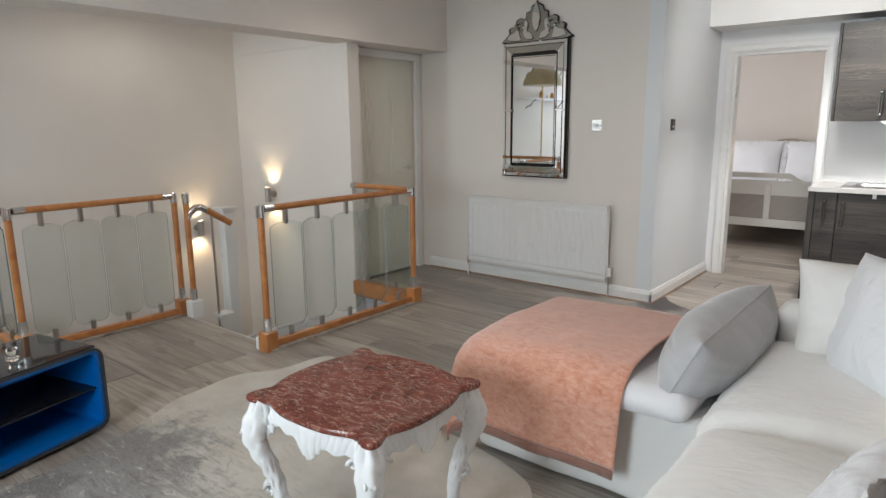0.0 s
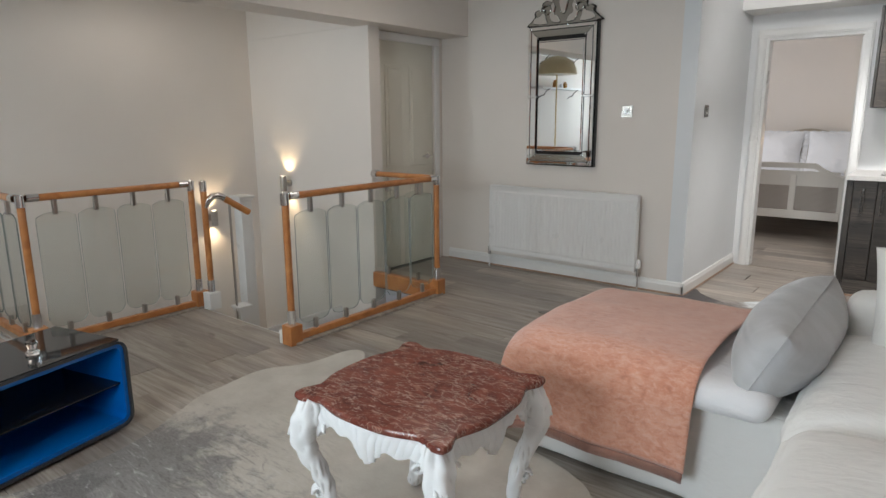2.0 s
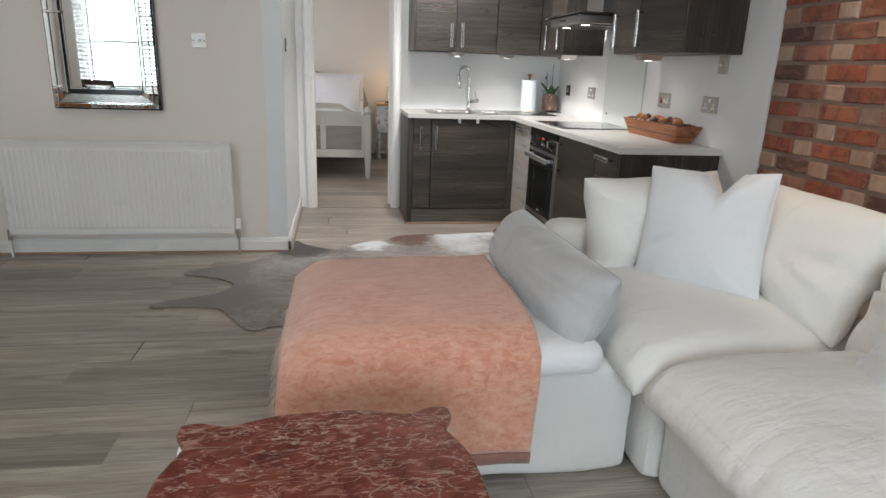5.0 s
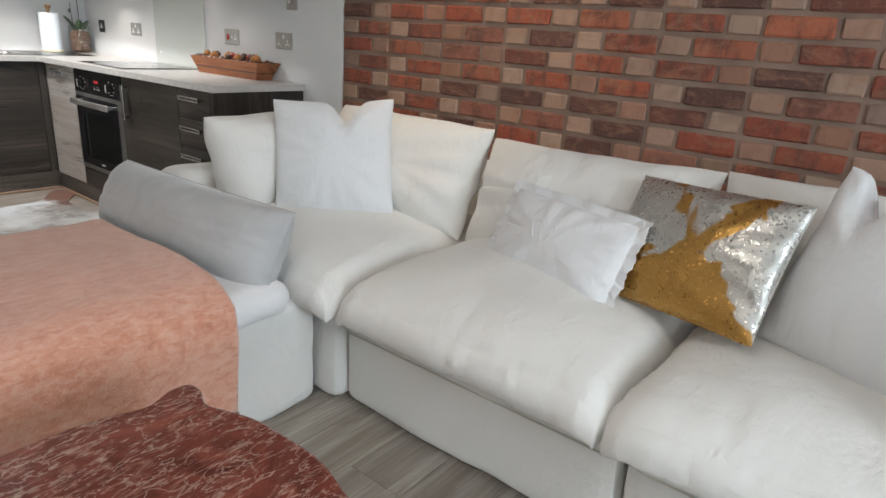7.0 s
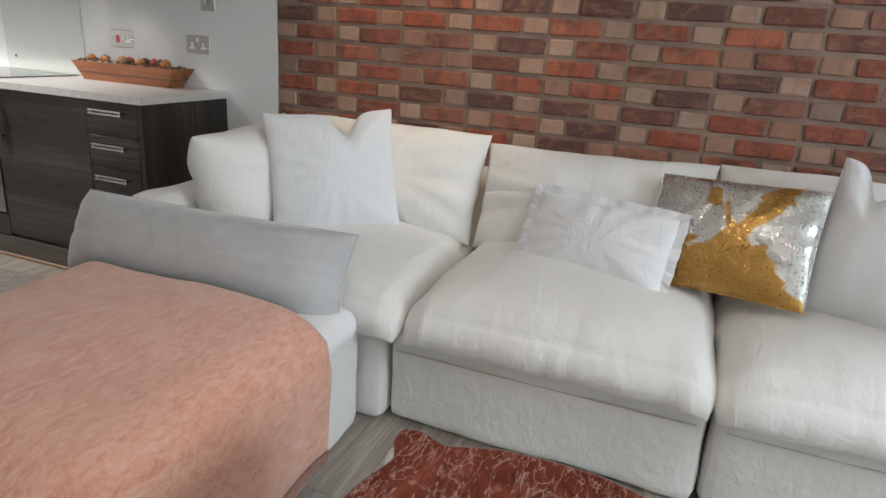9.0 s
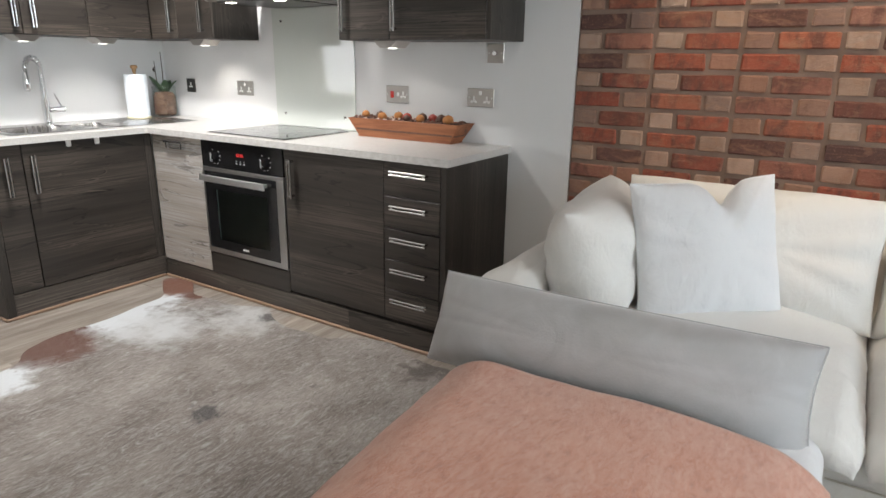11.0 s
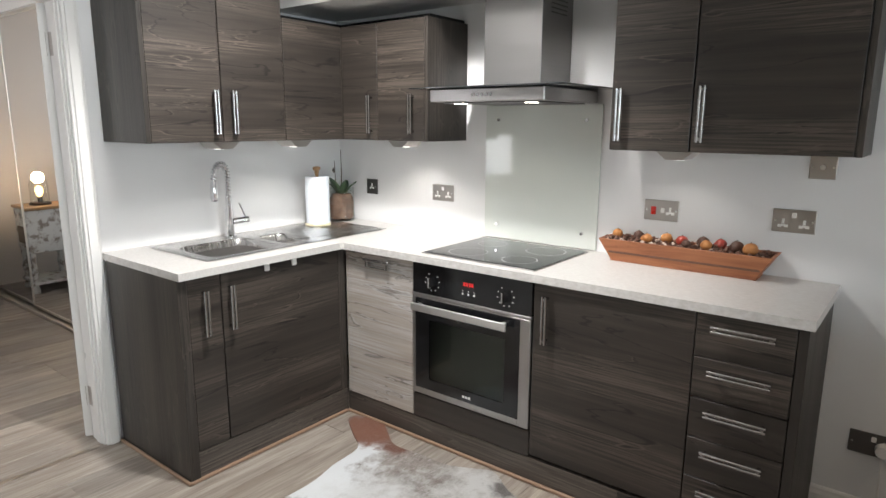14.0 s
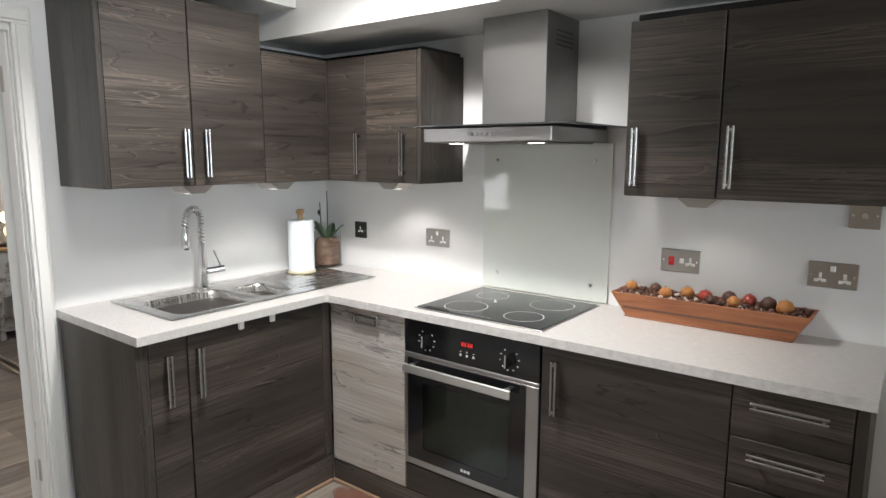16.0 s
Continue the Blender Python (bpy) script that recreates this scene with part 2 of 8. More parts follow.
STEEL = metal("brushed_steel", (0.44, 0.43, 0.42), 0.34, (3, 3, 260))
NICKEL = metal("satin_nickel", (0.46, 0.43, 0.40), 0.3)
DARKSTEEL = metal("dark_steel", (0.12, 0.115, 0.11), 0.35)
BLACK = plastic("black_gloss", (0.010, 0.010, 0.011), 0.12)
WHITEP = plastic("white_plastic", (0.82, 0.81, 0.79), 0.35)
REDP = plastic("red_plastic", (0.6, 0.03, 0.02), 0.3)
TRIMW = paint("copper_beading", (0.36, 0.235, 0.16), 0.45, 0.15)
MIRROR = metal("mirror_glass", (0.86, 0.87, 0.87), 0.015)
AGED = metal("aged_mirror_glass", (0.44, 0.44, 0.41), 0.14)


def glass(name, tint=(0.93, 0.97, 0.95), rough=0.0, alpha=0.15):
    """Thin clear glass: mostly see-through with a sharp sheen."""
    m = bpy.data.materials.new(name)
    m.use_nodes = True
    nt = m.node_tree
    nt.nodes.clear()
    out = nt.nodes.new("ShaderNodeOutputMaterial")
    clear, shine, mixer, fres = (nt.nodes.new(k) for k in ("ShaderNodeBsdfTransparent", "ShaderNodeBsdfGlossy", "ShaderNodeMixShader", "ShaderNodeLayerWeight"))
    clear.inputs[0].default_value = (*tint, 1)
    shine.inputs["Roughness"].default_value = rough
    fres.inputs["Blend"].default_value = 0.5
    power, scaled = nt.nodes.new("ShaderNodeMath"), nt.nodes.new("ShaderNodeMath")
    power.operation, power.inputs[1].default_value = "POWER", 4.5
    scaled.operation, scaled.inputs[1].default_value, scaled.inputs[2].default_value = "MULTIPLY_ADD", 0.7, 0.035
    nt.links.new(fres.outputs["Facing"], power.inputs[0])
    nt.links.new(power.outputs[0], scaled.inputs[0])
    nt.links.new(scaled.outputs[0], mixer.inputs[0])
    nt.links.new(clear.outputs[0], mixer.inputs[1])
    nt.links.new(shine.outputs[0], mixer.inputs[2])
    nt.links.new(mixer.outputs[0], out.inputs[0])
    return m


GLASS = glass("clear_glass", (0.94, 0.96, 0.95), 0.01)
EDGE = plastic("ground_glass_edge", (0.20, 0.23, 0.22), 0.25)
PANE = glass("window_glass", (0.97, 0.98, 0.98))


# ---- mesh helpers ----
def thicken(bm, t):
    """Gives an open sheet a thickness, inwards of its normals."""
    bm.normal_update()
    verts, faces = bm.verts[:], bm.faces[:]
    rim = [e for e in bm.edges if len(e.link_faces) == 1]
    under = {v: bm.verts.new(v.co - v.normal * t) for v in verts}
    for f in faces:
        bm.faces.new([under[v] for v in reversed(f.verts[:])])
    for e in rim:
        a, b = e.verts
        bm.faces.new((a, b, under[b], under[a]))



def box(x0, x1, y0, y1, z0, z1, bev=0.0, seg=1):
    bm = bmesh.new()
    bmesh.ops.create_cube(bm, size=1)
    for v in bm.verts:
        v.co = Vector((x0 + (v.co.x + 0.5) * (x1 - x0), y0 + (v.co.y + 0.5) * (y1 - y0), z0 + (v.co.z + 0.5) * (z1 - z0)))
    if bev:
        bmesh.ops.bevel(bm, geom=bm.edges[:], offset=bev, segments=seg, affect="EDGES", profile=0.6)
    return bm


def join(*bms):
    out = bmesh.new()
    for b in bms:
        me = bpy.data.meshes.new("t")
        b.to_mesh(me)
        out.from_mesh(me)
        bpy.data.meshes.remove(me)
        b.free()
    return out


def moved(bm, m):
    bmesh.ops.transform(bm, matrix=m, verts=bm.verts)
    return bm


def rod(a, b, r, r2=None, n=16):
    """A round bar from a to b."""
    a, b = Vector(a), Vector(b)
    bm = bmesh.new()
    bmesh.ops.create_cone(bm, cap_ends=True, segments=n, radius1=r, radius2=r if r2 is None else r2, depth=(b - a).length)
    q = (b - a).to_track_quat("Z", "Y").to_matrix().to_4x4()
    return moved(bm, Matrix.Translation((a + b) / 2) @ q)


def lathe(profile, at=(0, 0, 0), n=28):
    """Spun about z from pairs of radius and height."""
    bm = bmesh.new()
    rings = [[bm.verts.new((at[0] + r * math.cos(2 * math.pi * i / n), at[1] + r * math.sin(2 * math.pi * i / n), at[2] + z)) for i in range(n)] for r, z in profile]
    for p, q in zip(rings, rings[1:]):
        for i in range(n):
            bm.faces.new((p[i], p[(i + 1) % n], q[(i + 1) % n], q[i]))
    bm.faces.new(rings[0][::-1])
    bm.faces.new(rings[-1])
    return bm


def tube(points, radii, n=12, closed_ends=True):
    """A tube along points."""
    pts = [Vector(p) for p in points]
    if isinstance(radii, (int, float)):
        radii = [radii] * len(pts)
    bm = bmesh.new()
    rings = []
    up = None
    for i, p in enumerate(pts):
        d = (pts[min(i + 1, len(pts) - 1)] - pts[max(i - 1, 0)]).normalized()
        if up is None:
            up = Vector((0, 0, 1)) if abs(d.z) < 0.9 else Vector((1, 0, 0))
        side = d.cross(up).normalized()
        up = side.cross(d).normalized()
        rings.append([bm.verts.new(p + radii[i] * (math.cos(2 * math.pi * k / n) * side + math.sin(2 * math.pi * k / n) * up)) for k in range(n)])
    for a, b in zip(rings, rings[1:]):
        for k in range(n):
            bm.faces.new((a[k], a[(k + 1) % n], b[(k + 1) % n], b[k]))
    if closed_ends:
        bm.faces.new(rings[0][::-1])
        bm.faces.new(rings[-1])
    return bm


def prism(outline, z0, z1, bev=0.0, seg=2):
    """An upright slab from a flat outline."""
    bm = bmesh.new()
    bottom = [bm.verts.new((x, y, z0)) for x, y in outline]
    f = bm.faces.new(bottom)
    res = bmesh.ops.extrude_face_region(bm, geom=[f])
    top = [v for v in res["geom"] if isinstance(v, bmesh.types.BMVert)]
    for v in top:
        v.co.z = z1
    bmesh.ops.recalc_face_normals(bm, faces=bm.faces)
    if bev:
        edges = [e for e in bm.edges if abs(e.verts[0].co.z - e.verts[1].co.z) < 1e-6]
        bmesh.ops.bevel(bm, geom=edges, offset=bev, segments=seg, affect="EDGES", profile=0.5)
    return bm


def place_of(ob):
    p = Vector((0, 0, 0))
    while ob is not None:
        p += ob.location
        ob = ob.parent
    return p


def thing(name, at, label, category, group=""):
    ob = new(name)
    ob.location = at
    ob.empty_display_size = 0.05
    return tagged(ob, label, category, group)


def part(name, bm, mat, parent=None, label="", kind="", smooth=False):
    """Links a bmesh, given in the world's metres, as one mesh object."""
    bmesh.ops.recalc_face_normals(bm, faces=bm.faces)
    if parent is not None:
        bmesh.ops.translate(bm, vec=-place_of(parent), verts=bm.verts)
    me = bpy.data.meshes.new(name)
    bm.to_mesh(me)
    bm.free()
    me.materials.append(mat)
    if smooth:
        me.polygons.foreach_set("use_smooth", [True] * len(me.polygons))
        me.update()
        if smooth != "all":
            me.set_sharp_from_angle(angle=radians(35))
    ob = new(name, me)
    ob.parent = parent
    return tagged(ob, label, kind=kind)


def lone(name, bm, mat, label, category, group="", smooth=False):
    """A thing that is one mesh."""
    return tagged(part(name, bm, mat, smooth=smooth), label, category, group)


def structure(name, bm, mat, label=""):
    ob = part(name, bm, mat, label=label, kind="structure")
    return ob


# ---- the shell ----
XE, YK, YM, XC = 0.82, 6.58, 5.19, -1.535
CEILZ = 2.6
structure("ceiling", box(-5.6, 1.1, -1.6, 6.9, CEILZ, CEILZ + 0.1), CEIL, "plain white painted ceiling")
structure("ground", box(-60, 60, -60, 60, -3.3, -3.2), paint("paving", (0.2, 0.19, 0.18), 0.9), "grey paved ground outside")
structure("wall_east", box(XE, XE + 0.25, 3.6, 6.9, 0, CEILZ), WALLW, "white painted kitchen wall")
structure("wall_kitchen", box(-0.70, XE, YK, YK + 0.12, 0, CEILZ), WALLW, "white painted wall behind the sink")
structure("wall_over_door", box(-1.41, -0.70, YK, YK + 0.12, 2.0, CEILZ), WALLW, "white wall above the doorway")
structure("wall_mirror", box(-3.88, XC - 0.12, YM, YM + 0.12, 0, CEILZ), WALL, "cream painted wall with the radiator")
structure("wall_corridor", box(XC - 0.12, XC, YM, YK + 0.12, 0, CEILZ), WALLC, "cool white painted side wall")
structure("wall_beside_door", box(XC, -1.41, YK, YK + 0.12, 0, CEILZ), WALLW, "white wall beside the doorway")
structure("wall_door", join(box(-4.0, -3.88, 4.20, 4.33, 0, CEILZ), box(-4.0, -3.88, 5.09, 5.31, 0, CEILZ), box(-4.0, -3.88, 4.33, 5.09, 2.0, CEILZ)), WALL, "cream wall round the landing door")
structure("wall_stair_end", box(-5.32, -3.72, 4.08, 4.20, -2.6, 2.06), WALL, "cream wall at the end of the stairwell")
structure("wall_stair_side", box(-5.44, -5.32, -1.6, 4.2, -2.6, CEILZ), WALL, "cream wall along the stairwell")
structure("beam", box(-3.87, -3.57, -1.4, YM, 2.06, CEILZ), WALL, "cream boxed-in beam")
structure("wall_above_stairs", box(-5.32, -3.875, 4.08, 4.2, 2.062, CEILZ), WALL, "cream wall over the stairs")


def south_wall():
    parts, wins = [], ((-5.05, -3.95), (-1.8, -0.6))
    parts.append(box(-5.44, 1.1, -1.4, -1.25, 0, 0.75))
    parts.append(box(-5.44, 1.1, -1.4, -1.25, 2.2, CEILZ))
    edges = [-5.44, -5.05, -3.95, -1.8, -0.6, 1.1]
    for a, b in zip(edges[::2], edges[1::2]):
        parts.append(box(a, b, -1.4, -1.25, 0.75, 2.2))
    structure("wall_south", join(*parts), WALL, "cream wall with two windows")
    for k, (a, b) in enumerate(wins):
        w = tagged(new(f"window_{k + 1}"), "white sash window with shutters folded back", kind="structure")
        w.location = (a, -1.3, 0.75)
        part("window_frame", join(box(a, a + 0.05, -1.38, -1.30, 0.75, 2.2), box(b - 0.05, b, -1.38, -1.30, 0.75, 2.2), box(a + 0.05, b - 0.05, -1.38, -1.30, 0.75, 0.8),
                                  box(a + 0.05, b - 0.05, -1.38, -1.30, 2.15, 2.2), box(a + 0.05, b - 0.05, -1.37, -1.31, 1.45, 1.49)), GLOSS, w)
        part("window_sill", box(a - 0.05, b + 0.05, -1.28, -1.12, 0.72, 0.75, 0.004), GLOSS, w)
        for z0, z1 in ((0.8, 1.45), (1.49, 2.15)):
            p = part("pane", box(a + 0.05, b - 0.05, -1.345, -1.341, z0, z1), PANE, w)
            p.visible_shadow = False
        for x0, x1 in ((a - 0.03, a + 0.2), (b - 0.2, b + 0.03)):
            sh = part("shutter", join(box(x0, x0 + 0.03, -1.24, -1.21, 0.78, 2.18), box(x1 - 0.03, x1, -1.24, -1.21, 0.78, 2.18), *[
                moved(box(-0.085, 0.085, -0.025, 0.025, -0.004, 0.004), Matrix.Translation(((x0 + x1) / 2, -1.225, 0.83 + i * 0.06)) @ Matrix.Rotation(radians(35), 4, "X")) for i in range(23)]), GLOSS, w, "white louvred shutter")


south_wall()
# soffits over the kitchen
structure("soffit_long", box(0.34, XE, 3.6, YK, 2.07, CEILZ), CEIL, "white boxed soffit over the wall units")
structure("soffit_sink", box(XC, 0.34, 6.22, YK, 2.19, CEILZ), CEIL, "white boxed soffit over the doorway and sink")
# the bedroom beyond
structure("bedroom_wall_far", box(-3.6, 0.7, 10.35, 10.5, 0, 2.5), WALL, "cream bedroom wall")
structure("bedroom_wall_side", box(0.62, 0.75, 6.70, 10.35, 0, 2.5), WALL)
# solid wall out of view, behind the bedroom's added lamp
structure("bedroom_wall_window", box(-3.6, -3.45, 6.70, 10.35, 0, 2.5), WALL)
structure("bedroom_wall_near", box(-3.45, XC, 6.70, 6.80, 0, 2.5), WALL)
structure("bedroom_wall_near", box(-0.70, 0.62, 6.701, 6.80, 0, 2.5), WALL)
structure("bedroom_ceiling", box(-3.6, 0.75, 6.70, 10.5, 2.5, 2.6), CEIL)


def skirting(a, b, axis, face, h=0.10, d=0.016, mat=None):
    """A moulded skirting board on a wall face, with a slim beading at its foot."""
    s = 1 if d > 0 else -1
    o = [(0, 0), (d, 0), (d, h - 0.03), (d * 0.7, h - 0.018), (d * 0.6, h - 0.008), (d * 0.3, h), (0, h)]
    bm = bmesh.new()
    ends = []
    for t in (a, b):
        ends.append([bm.verts.new((face + u, t, z) if axis == "y" else (t, face + u, z)) for u, z in o])
    n = len(o)
    for i in range(n):
        bm.faces.new((ends[0][i], ends[0][(i + 1) % n], ends[1][(i + 1) % n], ends[1][i]))
    bm.faces.new(ends[0])
    bm.faces.new(ends[1])
    structure("baseboard", bm, GLOSS, "white moulded skirting board")
    e = face + d
    bead = box(min(e, e + s * 0.012), max(e, e + s * 0.012), a, b, 0.0, 0.014, 0.003) if axis == "y" else box(a, b, min(e, e + s * 0.012), max(e, e + s * 0.012), 0.0, 0.014, 0.003)
    structure("trim", bead, TRIMW, "thin brown floor beading")


skirting(-3.79, XC + 0.017, "x", YM, d=-0.016)
skirting(YM - 0.016, 6.57, "y", XC, d=0.016)
skirting(3.6, 3.94, "y", XE, d=-0.016)


def doorcase(x0, x1, y, head, side, w=0.065, mat=GLOSS):
    """Architrave and lining round a doorway in a wall that runs along x."""
    s = -1 if side < 0 else 1
    ya, yb = sorted((y, y + s * 0.018))
    yc, yd = sorted((y + s * 0.018, y + s * 0.026))
    for a, b, c, d in ((x0 - w, x0, 0, head), (x1, x1 + w, 0, head), (x0 - w, x1 + w, head, head + w)):
        structure("trim", join(box(a, b, ya, yb, c, d, 0.003), box(a + 0.012, b - 0.012, yc, yd, c + (0.012 if c else 0), d - 0.012 if c else d, 0.003)), mat, "white moulded architrave")


doorcase(-1.41, -0.70, YK, 2.0, -1)
structure("door_lining", join(box(-1.41, -1.385, YK, YK + 0.12, 0, 2.0), box(-0.705, -0.68, YK, YK + 0.12, 0, 2.0), box(-1.385, -0.705, YK, YK + 0.12, 1.975, 2.0)), GLOSS, "white door lining")


# ---- kitchen ----
def bar_handle(parent, a, b, out, r=0.006, mat=None):
    """A twin-bar handle from a to b, standing off along out."""
    a, b, out = Vector(a), Vector(b), Vector(out)
    d = (b - a).normalized()
    side = d.cross(out).normalized() * 0.0075
    bm = [rod(a + out * 0.03 + side, b + out * 0.03 + side, r * 0.95, n=10), rod(a + out * 0.03 - side, b + out * 0.03 - side, r * 0.95, n=10)]
    for p in (a + d * 0.012, b - d * 0.012):
        bm.append(rod(p, p + out * 0.032, 0.006, n=10))
    return part("handle", join(*bm), HANDLE, parent, "satin steel twin-bar handle", smooth=True)


def front_x(parent, y0, y1, z0, z1, mat=WOODH, xf=0.255, name="door", g=0.002):
    """A door or drawer front facing -x."""
    return part(name, box(xf, xf + 0.019, y0 + g, y1 - g, z0 + g, z1 - g, 0.0015), mat, parent)


def front_y(parent, x0, x1, z0, z1, mat=WOODH, yf=5.935, name="door", g=0.002):
    return part(name, box(x0 + g, x1 - g, yf, yf + 0.019, z0 + g, z1 - g, 0.0015), mat, parent)


BASE = "dark grey-brown wood-effect base unit"
XF, YF, TOP = 0.262, 5.955, 0.878
Y0, Y1, Y2, Y3, Y4 = 3.942, 4.246, 4.870, 5.505, 5.985

u = thing("drawer_unit", (0.5, (Y0 + Y1) / 2, 0), BASE + " with five drawers", "kitchen cabinet", "kitchen base units")
part("carcass", box(XF + 0.021, XE - 0.002, Y0, Y1 - 0.001, 0.0, TOP), WOODV, u)
zs = [0.13, 0.277, 0.424, 0.571, 0.718, TOP]
for z0, z1 in zip(zs, zs[1:]):
    d = front_x(u, Y0, Y1, z0, z1, name="drawer_front", xf=XF)
    bar_handle(d, (XF, Y0 + 0.055, (z0 + z1) / 2 + 0.03), (XF, Y1 - 0.055, (z0 + z1) / 2 + 0.03), (-1, 0, 0))
u = thing("end_panel", (0.5, Y0 - 0.03, 0), "dark wood-effect end panel of the base run", "kitchen panel")
part("panel", box(XF, XE - 0.002, Y0 - 0.030, Y0 - 0.002, 0.0, TOP, 0.001), WOODV, u)

u = thing("base_cabinet", (0.5, (Y1 + Y2) / 2, 0), BASE + " with one wide door", "kitchen cabinet", "kitchen base units")
part("carcass", box(XF + 0.021, XE - 0.002, Y1 + 0.001, Y2 - 0.001, 0.0, TOP), WOODV, u)
d = front_x(u, Y1, Y2, 0.13, TOP, xf=XF)
bar_handle(d, (XF, Y2 - 0.062, 0.635), (XF, Y2 - 0.062, 0.83), (-1, 0, 0))

u = thing("oven_housing", (0.5, (Y2 + Y3) / 2, 0), "dark wood-effect housing below the built-in oven", "kitchen cabinet", "kitchen base units")
part("carcass", join(box(XF + 0.021, XE - 0.002, Y2 + 0.001, Y3 - 0.001, 0.0, 0.235), box(0.75, XE - 0.002, Y2 + 0.001, Y3 - 0.001, 0.235, TOP)), WOODV, u)
front_x(u, Y2, Y3, 0.115, 0.235, xf=XF, name="lower_panel")

u = thing("dishwasher_door_unit", (0.5, (Y3 + Y4) / 2, 0), "appliance unit with a paler wood-effect door and steel pull", "kitchen cabinet", "kitchen base units")
part("carcass", box(XF + 0.021, XE - 0.002, Y3 + 0.001, 5.951, 0.0, TOP), WOODV, u)
d = front_x(u, Y3, 5.950, 0.115, TOP, WOODL, xf=XF)
hz = 0.835
part("handle", join(box(XF - 0.034, XF - 0.026, 5.63, 5.80, hz, hz + 0.016, 0.003), box(XF - 0.026, XF, 5.64, 5.655, hz - 0.03, hz + 0.014, 0.002),
                    box(XF - 0.026, XF, 5.775, 5.79, hz - 0.03, hz + 0.014, 0.002), box(XF - 0.012, XF, 5.655, 5.775, hz - 0.035, hz - 0.027, 0.002)), CHROME, d, "chrome pull handle")

u = thing("sink_cabinet", (0.0, 6.2, 0), BASE + " under the sink with a catch", "kitchen cabinet", "kitchen base units")
part("carcass", box(-0.435, 0.27, YF + 0.021, YK - 0.002, 0.0, TOP), WOODV, u)
d = front_y(u, -0.437, 0.215, 0.13, TOP, yf=YF)
bar_handle(d, (-0.400, YF, 0.628), (-0.400, YF, 0.820), (0, -1, 0))
for x in (-0.21, -0.06):
    part("child_catch", box(x - 0.012, x + 0.012, YF - 0.012, YF, TOP - 0.035, TOP + 0.0, 0.003), WHITEP, d, "small white plastic catch")
part("filler", box(0.217, 0.262, YF + 0.004, YF + 0.02, 0.13, TOP), WOODV, u)
u = thing("narrow_cabinet", (-0.52, 6.2, 0), BASE + ", narrow, with one door", "kitchen cabinet", "kitchen base units")
part("carcass", box(-0.585, -0.439, YF + 0.021, YK - 0.002, 0.0, TOP), WOODV, u)
d = front_y(u, -0.588, -0.439, 0.13, TOP, yf=YF)
bar_handle(d, (-0.522, YF, 0.628), (-0.522, YF, 0.820), (0, -1, 0))
u = thing("end_panel", (-0.61, 6.2, 0), "dark wood-effect end panel beside the doorway", "kitchen panel")
part("panel", box(-0.632, -0.590, YF - 0.005, YK - 0.03, 0.0, TOP, 0.001), WOODV, u)

kick = thing("plinth", (XF, 5.0, 0.004), "dark wood-effect kick board under the base units", "plinth")
for ya, yb in ((Y0, 4.478), (4.480, 5.955)):
    part("kick_board", box(XF + 0.005, XF + 0.02, ya, yb, 0.004, 0.112), PLINTH, kick)
part("kick_board", box(-0.588, XF + 0.004, YF + 0.004, YF + 0.019, 0.004, 0.127), PLINTH, kick)
lone("floor_beading", join(box(XF - 0.012, XF + 0.003, Y0 - 0.06, 5.95, 0.002, 0.016, 0.003), box(-0.645, XF - 0.013, YF - 0.012, YF + 0.003, 0.002, 0.016, 0.003),
                           box(-0.647, -0.634, YF - 0.012, YK - 0.03, 0.002, 0.016, 0.003), box(XF - 0.012, XE - 0.02, Y0 - 0.063, Y0 - 0.050, 0.002, 0.016, 0.003)), TRIMW, "thin brown beading along the base units", "trim")


def worktop_mat():
    n = Nodes("worktop_laminate")
    f, fine = n.noise(14, 5, 0.6), n.noise(1, 4, 0.6, n.mapped((220, 40, 60)))
    n.set(Base_Color=n.mix(n.ramp(fine, (0.35, 0), (0.7, 1)), (0.55, 0.53, 0.505), (0.68, 0.665, 0.645)), Roughness=n.ramp(f, (0.3, 0.32), (0.7, 0.42)))
    n.bump(fine, 0.06, 0.001)
    return n.mat


def worktop():
    u = thing("worktop", (0.5, 5.0, TOP), "L-shaped pale grey-beige laminate worktop", "worktop")
    mat = worktop_mat()
    part("long_slab", prism([(0.248, 3.898), (XE - 0.002, 3.898), (XE - 0.002, 6.040), (0.648, 6.040), (0.648, 6.070), (0.300, 6.070), (0.219, 5.9135)], TOP, 0.910, 0.0), mat, u)
    part("sink_slab", prism([(0.2185, 5.9140), (0.2995, 6.0705), (-0.420, 6.0705), (-0.420, 6.515), (0.638, 6.515), (0.638, 6.0705), (0.6485, 6.0705), (0.6485, 6.0405), (XE - 0.002, 6.0405), (XE - 0.002, YK - 0.002),
                            (-0.634, YK - 0.002), (-0.634, 5.928), (0.204, 5.928)], TOP, 0.910, 0.0), mat, u)


worktop()


# ---- soft shapes ----
def basis(o, x, z):
    """A pose at o whose x runs along x and whose z along z as near as can be."""
    x = Vector(x).normalized()
    z = Vector(z)
    z = (z - z.dot(x) * x).normalized()
    y = z.cross(x)
    m = Matrix((x, y, z)).transposed().to_4x4()
    return Matrix.Translation(o) @ m


